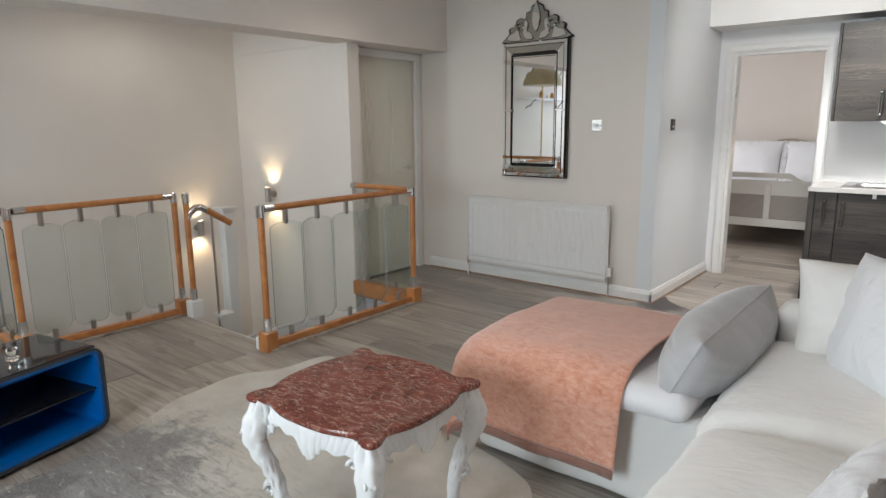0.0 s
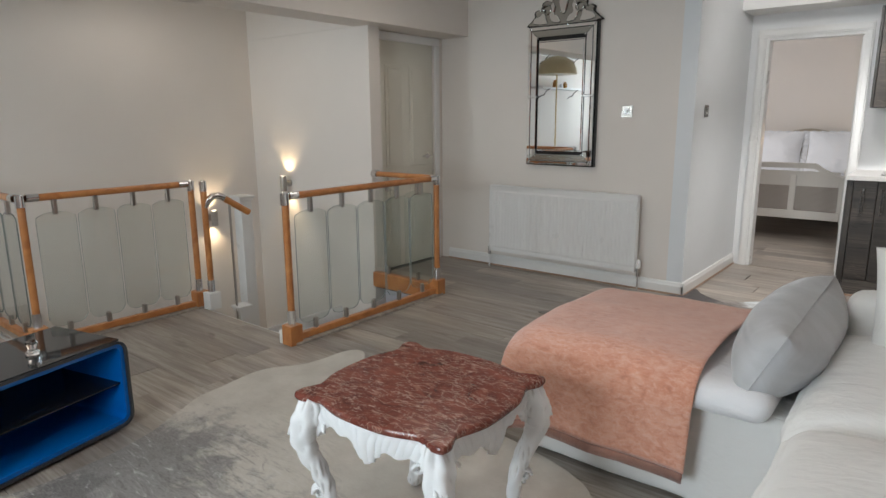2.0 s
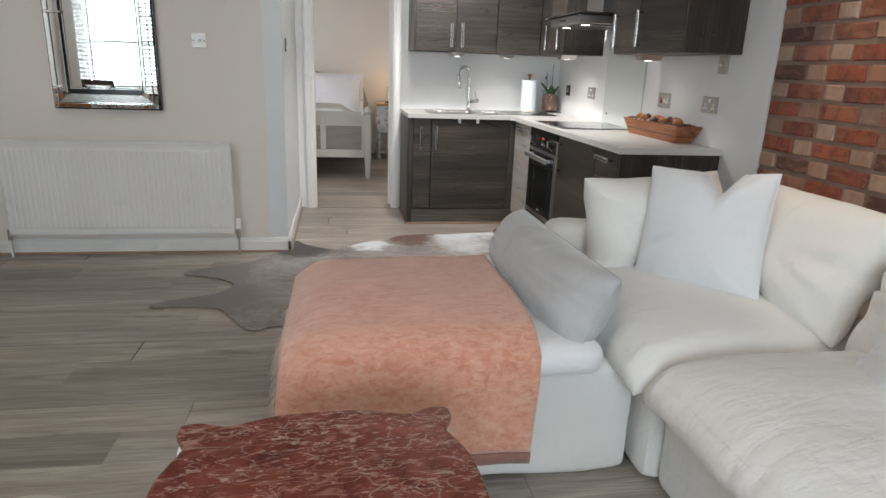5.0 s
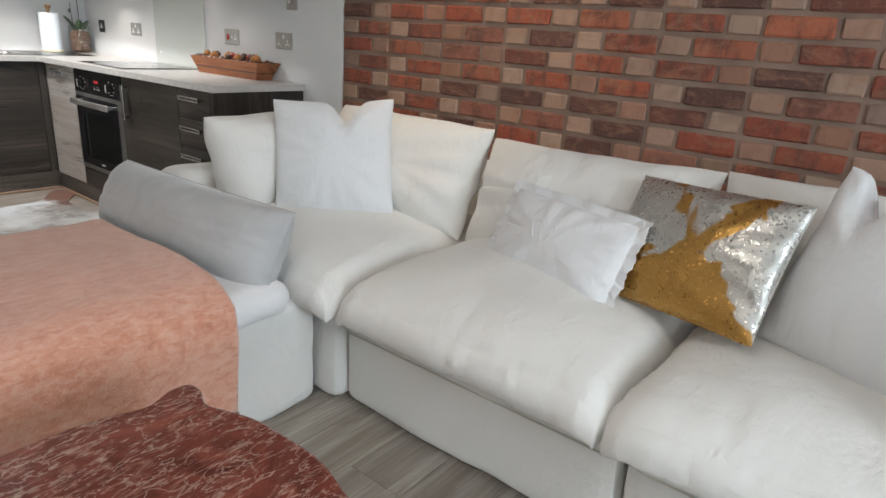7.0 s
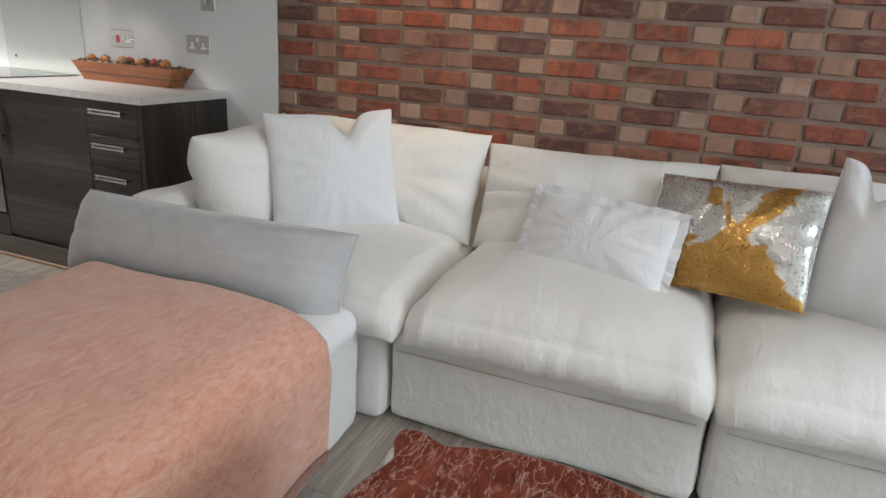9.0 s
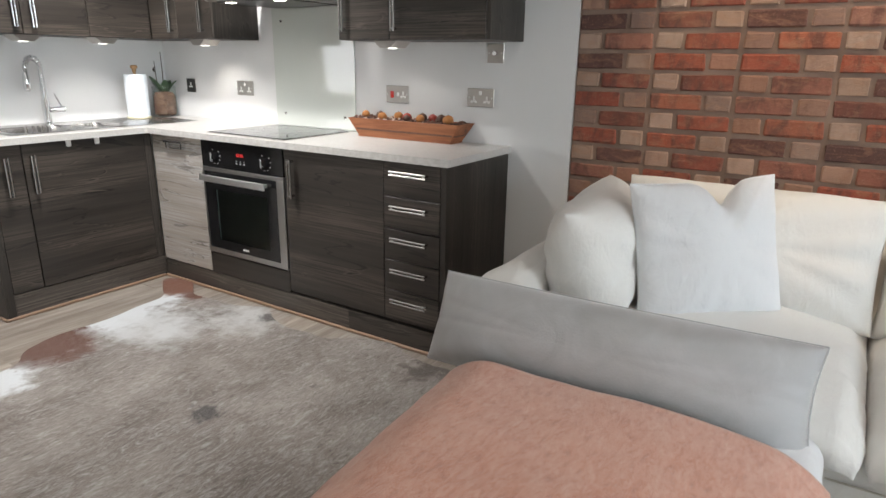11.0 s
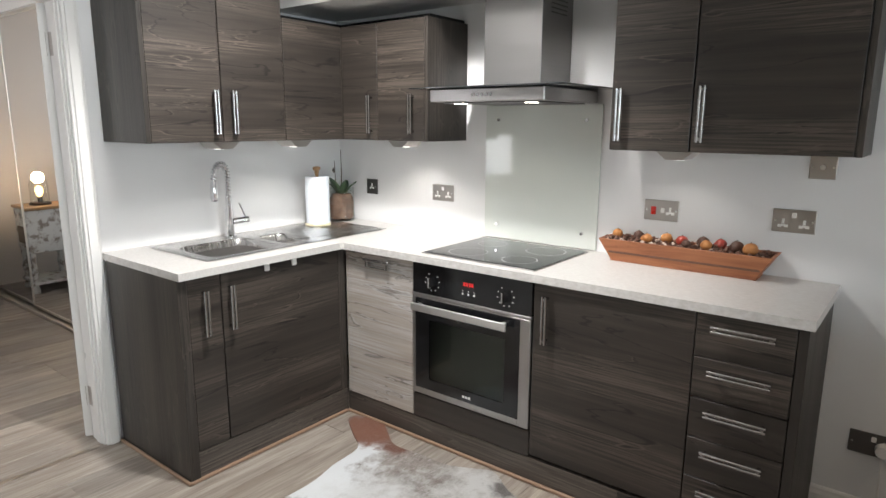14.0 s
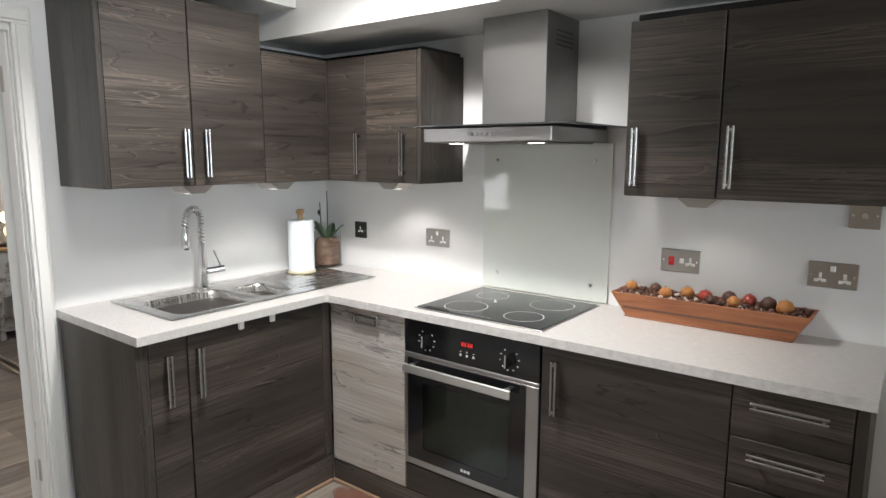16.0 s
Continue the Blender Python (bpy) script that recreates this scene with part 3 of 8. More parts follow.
def pillow(w, h, t, m, seed=0, corner=0.05, crease=0.006, power=2.4, fall=0.5, n=36, notch=0.0, sag=0.0, nc=0.0, nw=0.45):
    """A stuffed cushion, w by h by t, centred, its face along z; corners drawn out, seams pinched."""
    bm = bmesh.new()
    off = Vector((seed * 7.3, seed * 3.1, 0))
    sheets = []
    for s in (1, -1):
        rows = []
        for i in range(n + 1):
            row = []
            for j in range(n + 1):
                u, v = 2 * i / n - 1, 2 * j / n - 1
                u, v = math.sin(u * math.pi / 2) * 0.5 + u * 0.5, math.sin(v * math.pi / 2) * 0.5 + v * 0.5
                body = max(0.0, (1 - abs(u) ** power) * (1 - abs(v) ** power)) ** fall
                x = u * w / 2 * (1 - corner * (1 - v * v))
                y = v * h / 2 * (1 - corner * (1 - u * u))
                if notch and v > 0:
                    y -= notch * v * v * math.exp(-((u - nc) / nw) ** 2)
                    body *= 1 - 0.42 * math.exp(-((u - nc) / (nw * 0.7)) ** 2) * v * v
                if sag and v > 0:
                    y -= sag * v * v * (0.5 + 0.5 * noise.noise(Vector((u * 1.7, seed, 0))))
                if n == 60 and power == 3.0:
                    k = abs(u * v) ** 5
                    x, y = x * (1 - 0.07 * k * min(1, 0.6 / w)), y * (1 - 0.07 * k)
                z = s * t / 2 * body
                edge = max(abs(u), abs(v))
                q = Vector((x * 5, y * 5, s * 2.0)) + off
                z += s * crease * 2.2 * noise.noise(q) * body
                rays = noise.noise(Vector((math.atan2(v, u) * 3.2, edge * 0.8, s)) + off)
                z += s * crease * 2.6 * rays * edge ** 2 * body ** 0.5
                row.append(bm.verts.new((x, y, z)))
            rows.append(row)
        sheets.append(rows)
        for i in range(n):
            for j in range(n):
                bm.faces.new((rows[i][j], rows[i + 1][j], rows[i + 1][j + 1], rows[i][j + 1]))
    bmesh.ops.remove_doubles(bm, verts=bm.verts, dist=0.0004)
    return moved(bm, m)


def piping(w, h, corner, m, r=0.004, n=14, notch=0.0, sag=0.0, seed=0, nc=0.0, nw=0.45):
    pts = []
    for a, b in (((-1, -1), (1, -1)), ((1, -1), (1, 1)), ((1, 1), (-1, 1)), ((-1, 1), (-1, -1))):
        for k in range(n):
            u, v = a[0] + (b[0] - a[0]) * k / n, a[1] + (b[1] - a[1]) * k / n
            y = v * h / 2 * (1 - corner * (1 - u * u))
            if v > 0:
                y -= notch * v * v * math.exp(-((u - nc) / nw) ** 2) + sag * v * v * (0.5 + 0.5 * noise.noise(Vector((u * 1.7, seed, 0))))
            pts.append(m @ Vector((u * w / 2 * (1 - corner * (1 - v * v)), y, 0)))
    return tube(pts + [pts[0]], r, 6)


def soft_box(x0, x1, y0, y1, z0, z1, r=0.04, seed=0, crease=0.004, n=22, bulge=0.0):
    """An upholstered block with rounded edges and slight unevenness."""
    bm = bmesh.new()
    bmesh.ops.create_cube(bm, size=2)
    bmesh.ops.subdivide_edges(bm, edges=bm.edges[:], cuts=n, use_grid_fill=True)
    c = Vector(((x0 + x1) / 2, (y0 + y1) / 2, (z0 + z1) / 2))
    hs = Vector(((x1 - x0) / 2, (y1 - y0) / 2, (z1 - z0) / 2))
    for v in bm.verts:
        q = Vector([v.co[i] * hs[i] for i in range(3)])
        inner = Vector([max(-(hs[i] - r), min(hs[i] - r, q[i])) for i in range(3)])
        d = q - inner
        if d.length > 1e-9:
            q = inner + d.normalized() * r
        nrm = d.normalized() if d.length > 1e-9 else Vector((0, 0, 0))
        k = noise.noise((q + c) * 3.5 + Vector((seed, 0, 0))) * crease * 2 + noise.noise((q + c) * 11 + Vector((0, seed, 0))) * crease * 0.7
        if bulge and v.co.z > 0.95:
            q.z += bulge * (1 - v.co.x ** 2) * (1 - v.co.y ** 2)
        v.co = c + q + nrm * k
    return bm


LINEN = fabric("ivory_linen", (0.82, 0.81, 0.785), (0.79, 0.775, 0.745), 500, 2.0)
LINENW = fabric("white_cotton", (0.81, 0.815, 0.835), (0.77, 0.775, 0.79), 600, 2.5)
PIPE = fabric("linen_seam", (0.66, 0.62, 0.55), (0.58, 0.54, 0.47), 500, 2.0)


# ---- the corner sofa ----
SOFA = "cream linen corner sofa with feather cushions"
sofa = thing("corner_sofa", (0.3, 2.0, 0), SOFA + " against brick wall", "sofa")
part("base", soft_box(-0.180, 0.78, 1.49, 2.47, 0.0, 0.335, 0.035, 1), LINEN, sofa, smooth=True)
part("base", soft_box(-0.180, 0.78, 0.50, 1.478, 0.0, 0.335, 0.035, 2), LINEN, sofa, smooth=True)
part("base", soft_box(-0.212, 0.78, 2.480, 3.40, 0.0, 0.335, 0.035, 3), LINEN, sofa, smooth=True)
for i, (a, b) in enumerate(((1.49, 2.47), (0.50, 1.475))):
    part("seam", tube([(-0.184, a + 0.03, 0.265), (-0.184, b - 0.03, 0.265)], 0.003, 6), PIPE, sofa)
part("back", soft_box(0.60, 0.80, 0.50, 3.46, 0.30, 0.72, 0.06, 4), LINEN, sofa, smooth=True)
part("side_back", soft_box(-0.30, 0.60, 3.27, 3.47, 0.0, 0.665, 0.07, 5), LINEN, sofa, smooth=True)
part("arm", soft_box(-0.20, 0.62, 0.30, 0.55, 0.0, 0.70, 0.07, 6), LINEN, sofa, smooth=True)


def seat(y0, y1, x0, x1, z0, z1, crown, seed, n=54):
    """A feather-filled seat cushion: rounded sides, a high crown, a drooping front lip and soft folds at its ends."""
    bm = bmesh.new()
    bmesh.ops.create_cube(bm, size=2)
    bmesh.ops.subdivide_edges(bm, edges=bm.edges[:], cuts=n, use_grid_fill=True)
    c = Vector(((x0 + x1) / 2, (y0 + y1) / 2, (z0 + z1) / 2))
    hs = Vector(((x1 - x0) / 2, (y1 - y0) / 2, (z1 - z0) / 2))
    r = hs.z * 0.98
    off = Vector((seed * 3.7, seed * 1.3, 0))
    for v in bm.verts:
        u, w, k = v.co
        q = Vector((u * hs.x, w * hs.y, k * hs.z))
        inner = Vector([max(-(hs[i] - r), min(hs[i] - r, q[i])) for i in range(3)])
        d = q - inner
        nrm = d.normalized() if d.length > 1e-9 else Vector((0, 0, k))
        if d.length > 1e-9:
            q = inner + nrm * r
        rim = max(abs(u), abs(w))
        if k > -0.9:
            q.z += crown * (1 - abs(u) ** 2.6) * (1 - abs(w) ** 2.6) * (k + 1) / 2
        lip = max(0.0, (-u - 0.55) / 0.45)
        q.z -= 0.022 * lip ** 2 * (k + 1.6) / 2.6
        ear = (abs(u) * abs(w)) ** 9
        q.x += math.copysign(0.016 * ear, u)
        q.y += math.copysign(0.010 * ear, w)
        q.z -= 0.03 * ear * (k > -0.5)
        # folds that run inwards from the seams
        along = q.y if abs(u) > abs(w) else q.x
        f = noise.noise(Vector((along * 17, rim * 1.8, seed)) + off)
        fold = (0.5 - abs(f)) * max(0.0, rim - 0.5) ** 1.4 * 0.030
        q += nrm * (fold + 0.010 * noise.noise((q + c) * 4 + off) + 0.0025 * noise.noise((q + c) * 15 + off))
        v.co = c + q
    part("seat_cushion", bm, LINEN, sofa, smooth="all")


seat(2.378, 3.30, -0.335, 0.60, 0.352, 0.518, 0.055, 3)
seat(1.502, 2.372, -0.318, 0.60, 0.345, 0.508, 0.066, 8)
seat(0.56, 1.496, -0.322, 0.60, 0.345, 0.505, 0.066, 11)


def back_cushion(a, b, top_a, top_b, lean, thick, seed, owner=sofa, mat=LINEN, name="back_cushion", label="", corner=0.040, notch=0.0, power=2.3, crease=0.014):
    """A cushion that stands on its edge from a to b, its top edge at top_a, top_b."""
    a, b, ta, tb = (Vector(v) for v in (a, b, top_a, top_b))
    w = ((b - a).length + (tb - ta).length) / 2
    h = ((ta - a).length + (tb - b).length) / 2
    c = (a + b + ta + tb) / 4
    x = (b - a + tb - ta)
    y = (ta - a + tb - b)
    m = basis(c, x, x.cross(y))
    ob = part(name, pillow(w, h, thick * 1.15, m, seed, corner, crease * 1.1, 2.6, 0.46, 60, notch, 0.02), mat, owner, label, smooth=True)
    return ob


back_cushion((-0.13, 3.12, 0.50), (0.40, 3.16, 0.50), (-0.28, 3.18, 0.865), (0.42, 3.28, 0.91), 0, 0.28, 1)
back_cushion((0.33, 3.22, 0.50), (0.28, 2.375, 0.50), (0.50, 3.22, 0.90), (0.47, 2.37, 0.915), 0, 0.24, 2)
back_cushion((0.34, 2.385, 0.49), (0.36, 1.555, 0.49), (0.50, 2.385, 0.865), (0.53, 1.55, 0.89), 0, 0.26, 4)
back_cushion((0.36, 1.56, 0.49), (0.36, 0.66, 0.49), (0.53, 1.555, 0.90), (0.56, 0.66, 0.88), 0, 0.26, 5)
back_cushion((-0.31, 0.80, 0.45), (0.42, 0.80, 0.49), (-0.20, 0.70, 0.86), (0.50, 0.72, 0.95), 0, 0.25, 6)


def loose_cushion(name, label, a, b, ta, tb, thick, seed, mat, corner=0.07, notch=0.0, power=2.4, crease=0.006, nc=0.0, nw=0.45):
    a, b, ta, tb = (Vector(v) for v in (a, b, ta, tb))
    c = (a + b + ta + tb) / 4
    root = thing(name, (a + b) / 2, label, "cushion")
    x, y = (b - a + tb - ta) / 2, (ta - a + tb - b) / 2
    m = basis(c, x, x.cross(y))
    w, h = x.length, y.length
    ob = part("cover", pillow(w, h, thick, m, seed, corner, crease, power, 0.5, 56, notch, 0.0, nc, nw), mat, root, smooth=True)
    part("seam", piping(w, h, corner, m, 0.0028, 26, notch, 0.0, 0, nc, nw), mat, ob, smooth=True)
    return root, m, w, h


SQW = fabric("smooth_white_cotton", (0.80, 0.81, 0.83), (0.77, 0.78, 0.795), 900, 2.0, 0.85)
loose_cushion("scatter_cushion", "square white cotton cushion with a dented top in the sofa's corner", (-0.055, 3.02, 0.53), (0.185, 2.60, 0.555), (-0.005, 3.05, 0.94), (0.285, 2.735, 0.98), 0.18, 21, SQW, 0.05, 0.075, 2.5, 0.010, 0.22, 0.20)
loose_cushion("scatter_cushion", "large white cotton cushion with a pinched top against the arm", (0.19, 1.325, 0.53), (-0.025, 0.975, 0.53), (0.29, 1.235, 0.99), (0.21, 0.88, 0.935), 0.22, 22, SQW, 0.05, 0.10, 2.5, 0.010, -0.38, 0.22)


def grey_bolster():
    n = Nodes("grey_velvet")
    big, fine = n.noise(7, 5, 0.6, distort=1.0), n.noise(160, 3)
    n.set(Base_Color=n.mix(n.ramp(big, (0.30, 0), (0.74, 1)), (0.42, 0.42, 0.425), (0.50, 0.505, 0.515)), Roughness=0.75, Sheen_Weight=0.7, Sheen_Roughness=0.35)
    n.bump(n.math("ADD", n.math("MULTIPLY", fine, 0.3), big), 0.3, 0.006)
    loose_cushion("long_cushion", "long grey velvet cushion lying on the chaise end", (-0.485, 3.50, 0.445), (-0.475, 2.50, 0.445), (-0.365, 3.50, 0.675), (-0.36, 2.48, 0.70), 0.30, 31, n.mat, 0.03, 0.0, 2.6, 0.006)


grey_bolster()


def small_pillow():
    a, b, ta, tb = Vector((0.16, 2.19, 0.54)), Vector((0.055, 1.70, 0.545)), Vector((0.26, 2.07, 0.76)), Vector((0.13, 1.63, 0.745))
    root, m, w, h = loose_cushion("small_pillow", "small white cotton pillow with a flanged edge and stitched initials", a, b, ta, tb, 0.13, 41, LINENW, 0.03, 0.0, 2.6, 0.01)
    # flange with a soft wave, and a short zip
    bm = bmesh.new()
    n = 120
    inner, outer = [], []
    for k in range(n):
        t = 4 * k / n
        s, f = int(t), t - int(t)
        u, v = [(-1 + 2 * f, -1), (1, -1 + 2 * f), (1 - 2 * f, 1), (-1, 1 - 2 * f)][s]
        wz = 0.006 * math.sin(k * 0.9) + 0.004 * math.sin(k * 2.3)
        inner.append(bm.verts.new(m @ Vector((u * w / 2 * 0.96, v * h / 2 * 0.95, 0))))
        outer.append(bm.verts.new(m @ Vector((u * (w / 2 + 0.022), v * (h / 2 + 0.022), wz))))
    for k in range(n):
        bm.faces.new((inner[k], inner[(k + 1) % n], outer[(k + 1) % n], outer[k]))
    res = bmesh.ops.extrude_face_region(bm, geom=bm.faces[:])
    bmesh.ops.translate(bm, verts=[v for v in res["geom"] if isinstance(v, bmesh.types.BMVert)], vec=(m.to_3x3() @ Vector((0, 0, 1))) * 0.003)
    part("flange", bm, LINENW, root, smooth=True)
    zipm = plastic("grey_zip", (0.25, 0.25, 0.25), 0.4)
    part("zip", tube([m @ Vector((x, -h / 2 - 0.010 + 0.003 * math.sin(x * 40), 0.012)) for x in [i * 0.02 - 0.14 for i in range(15)]], 0.003, 6), zipm, root, "grey zip")
    letters = []
    for k, cx in enumerate((-0.045, 0.0, 0.045)):
        pts = [m @ Vector((cx + 0.020 * math.cos(a) + 0.006 * math.sin(2 * a), 0.01 + 0.028 * math.sin(a + k * 0.7), 0.066 - 0.10 * abs(cx) * abs(cx))) for a in [i * 0.35 for i in range(17)]]
        letters.append(tube(pts, 0.0018, 5))
    part("monogram", join(*letters), SQW, root, "white stitched curls")


small_pillow()


def sequin_cushion():
    n = Nodes("reversible_sequins")
    v = n.mapped((1, 1, 1))
    cell = n.voronoi(190, v, out="Color")
    lay = n.noise(8.0, 2, 0.45, v, 0.9)
    tex = n.nt.nodes.new("ShaderNodeSeparateXYZ")
    n.nt.links.new(n.tc.outputs["Object"], tex.inputs[0])
    hgt = n.math("SUBTRACT", tex.outputs[2], 0.02)
    side = n.math("ABSOLUTE", n.math("ADD", tex.outputs[1], n.math("MULTIPLY", hgt, 0.15)))
    arm = n.math("ABSOLUTE", n.math("SUBTRACT", side, n.math("MULTIPLY", n.math("MAXIMUM", n.math("SUBTRACT", hgt, 0.16), 0.0), 0.9)))
    width = n.math("MAXIMUM", n.math("SUBTRACT", 0.26, n.math("MULTIPLY", hgt, 1.35)), 0.03)
    mask = n.math("ADD", n.math("SUBTRACT", width, arm), n.math("MULTIPLY", n.math("SUBTRACT", lay, 0.5), 0.22))
    gold = n.ramp(n.math("ADD", mask, 0.5), (0.495, 0.0), (0.505, 1.0))
    jitter = n.nt.nodes.new("ShaderNodeSeparateColor")
    n.nt.links.new(cell, jitter.inputs[0])
    n.set(Base_Color=n.mix(gold, (0.62, 0.62, 0.60), (0.50, 0.29, 0.085)), Metallic=0.92, Roughness=n.ramp(jitter.outputs[0], (0.0, 0.24), (1.0, 0.46)))
    b = n.bump(n.noise(22, 3, 0.6, v, 0.6), 0.5, 0.012)
    n.bump(jitter.outputs[1], 0.35, 0.003, base=b)
    return loose_cushion("sequin_cushion", "square silver and gold sequin cushion leaning on the back cushions", (0.12, 1.72, 0.555), (0.01, 1.335, 0.58), (0.335, 1.78, 0.86), (0.19, 1.235, 0.888), 0.11, 51, n.mat, 0.03, 0.0, 2.4, 0.008)


sequin_cushion()

# the chaise end
chaise = thing("chaise_ottoman", (-0.8, 3.0, 0), "cream linen chaise end with a soft pad on top", "sofa")
part("base", soft_box(-1.30, -0.238, 2.535, 3.27, 0.0, 0.395, 0.04, 12), LINEN, chaise, smooth=True)
part("pad", soft_box(-1.31, -0.385, 2.462, 3.30, 0.392, 0.492, 0.048, 14, 0.007, 40, 0.03), LINENW, chaise, "white cotton mattress pad", smooth=True)


def mohair():
    n = Nodes("apricot_mohair")
    v = n.mapped((1, 1, 1))
    big = n.noise(9, 5, 0.6, v)
    tuft = n.noise(1, 4, 0.6, n.mapped((30, 70, 50)), 0.7)
    hair = n.noise(1, 3, 0.7, n.mapped((240, 420, 240)), 1.0)
    c = n.mix(n.ramp(big, (0.3, 0), (0.7, 1)), (0.64, 0.245, 0.14), (0.76, 0.35, 0.225))
    c = n.mix(n.ramp(tuft, (0.45, 0.0), (0.70, 0.55)), c, (0.84, 0.56, 0.45))
    c = n.mix(n.ramp(hair, (0.52, 0.0), (0.7, 0.5)), c, (0.86, 0.62, 0.52))
    c = n.mix(n.ramp(tuft, (0.30, 0.55), (0.44, 0.0)), c, (0.50, 0.17, 0.10))
    n.set(Base_Color=c, Roughness=0.95, Sheen_Weight=0.6, Sheen_Roughness=0.6)
    b = n.bump(tuft, 0.4, 0.01)
    n.bump(hair, 0.6, 0.004, base=b)
    return n.mat


def throw_blanket():
    root = thing("throw_blanket", (-0.95, 3.0, 0.5), "apricot mohair throw with pale fringe draped over the chaise", "blanket")
    xr, xl, yf = -0.60, -1.345, 2.445

    def top(x, y):
        u, v = (x + 0.95) / 0.52, (y - 2.90) / 0.50
        return 0.535 + 0.035 * max(0, 1 - v * v) * max(0.0, 1 - u * u * 0.7)

    def at(a, b):
        """a: metres leftwards from the right edge; b: metres back from the front brow, less than none where it hangs."""
        x, ox = xr - a, 0.0
        if x < xl:
            ox, x = xl - x, xl
        y, oy = yf + b, 0.0
        yb = 3.345 + 0.09 * (x + 0.6)
        if b < 0:
            oy, y = -b, yf
        elif y > yb:
            oy, y = y - yb, yb
        z = top(x, y)
        rim = min(abs(y - yf), abs(y - yb))
        z -= 0.055 * max(0, 1 - rim / 0.13) ** 2
        z -= 0.055 * max(0, 1 - abs(x - xl) / 0.13) ** 2
        z -= max(ox, oy) + 0.25 * min(ox, oy)
        wob = noise.noise(Vector((x * 3.1, y * 3.1, 1.0))) * 0.010 + noise.noise(Vector((x * 9, y * 9, 4.0))) * 0.004
        fold = 0.012 * math.sin(x * 13 + 1.0) * min(1, oy * 5) - 0.012 * math.sin(y * 12) * min(1, ox * 5)
        x -= 0.018 * min(1, ox * 12) - (fold if ox > 0 else 0)
        y += (0.02 * min(1, oy * 12)) * (1 if b > 0 else -1) - (fold if oy > 0 and b < 0 else 0)
        if b < 0:
            x -= 0.05 * oy
        return Vector((x, y, z + wob if z > 0.05 else 0.05 + 0.25 * (z - 0.05) + 0.05 * wob if z > -0.1 else 0.0125 + 0.02 * (z + 0.1) * 0.2 + wob * 0.02 + 0.002))

    NA, NB = 70, 90
    A = [i / NA * 0.87 for i in range(NA + 1)]
    B = [-0.345 + j / NB * 1.56 for j in range(NB + 1)]

    def sheet(b0, b1, name, mat, lift=0.0, label=""):
        bm = bmesh.new()
        cols = [b for b in B if b0 <= b <= b1]
        g = [[bm.verts.new(at(a, b) + Vector((0, 0, 0.0))) for b in cols] for a in A]
        for i in range(len(A) - 1):
            for j in range(len(cols) - 1):
                bm.faces.new((g[i][j], g[i + 1][j], g[i + 1][j + 1], g[i][j + 1]))
        bmesh.ops.recalc_face_normals(bm, faces=bm.faces)
        bm.normal_update()
        if sum(f.normal.z for f in bm.faces) < 0 and b1 > 0:
            bmesh.ops.reverse_faces(bm, faces=bm.faces)
        thicken(bm, 0.008)
        return part(name, bm, mat, root, label, smooth="all")

    sheet(-0.32, 1.4, "cloth", mohair())
    hem = fabric("dark_hem", (0.33, 0.17, 0.13), (0.25, 0.13, 0.10), 400, 8)
    sheet(-0.36, -0.31, "hem", hem, label="brown woven hem")
    rng = random.Random(5)
    bm = bmesh.new()
    for k in range(420):
        b = -0.30 + 1.30 * k / 420 + rng.uniform(-0.002, 0.002)
        p = at(0.867, b)
        q = p + Vector((rng.uniform(-0.040, -0.010), rng.uniform(-0.014, 0.014), -rng.uniform(0.04, 0.08)))
        w = Vector((0, 0.0028, 0))
        mid = (p + q) / 2 + Vector((-0.008, rng.uniform(-0.006, 0.006), 0))
        vs = [bm.verts.new(x) for x in (p - w, p + w, mid + w, mid - w, q)]
        bm.faces.new(vs[:4])
        bm.faces.new((vs[3], vs[2], vs[4]))
    part("fringe", bm, fabric("pale_fringe", (0.70, 0.55, 0.46), (0.6, 0.45, 0.36), 400, 8), root, "pale wool fringe", kind="stuff")


throw_blanket()


# ---- smooth outlines ----
def smooth_loop(pts, k=6):
    out = []
    n = len(pts)
    for i in range(n):
        p0, p1, p2, p3 = (Vector(pts[(i + d) % n]) for d in (-1, 0, 1, 2))
        for s in range(k):
            t = s / k
            out.append(0.5 * ((2 * p1) + (p2 - p0) * t + (2 * p0 - 5 * p1 + 4 * p2 - p3) * t * t + (3 * p1 - p0 - 3 * p2 + p3) * t ** 3))
    return [(p.x, p.y) for p in out]


def star_slab(outline, cx, cy, z0, z1):
    """A slab with a rounded edge whose outline is seen whole from its centre."""
    bm = bmesh.new()
    rings = []
    for s, z in ((0.965, z0), (0.99, z0 + 0.003), (1.0, z0 + 0.009), (1.0, z1 - 0.008), (0.992, z1 - 0.002), (0.975, z1)):
        rings.append([bm.verts.new((cx + (x - cx) * s, cy + (y - cy) * s, z)) for x, y in outline])
    n = len(outline)
    for a, b in zip(rings, rings[1:]):
        for i in range(n):
            bm.faces.new((a[i], a[(i + 1) % n], b[(i + 1) % n], b[i]))
    for ring, z in ((rings[0], z0), (rings[-1], z1)):
        c = bm.verts.new((cx, cy, z))
        for i in range(n):
            bm.faces.new((ring[i], ring[(i + 1) % n], c))
    return bm


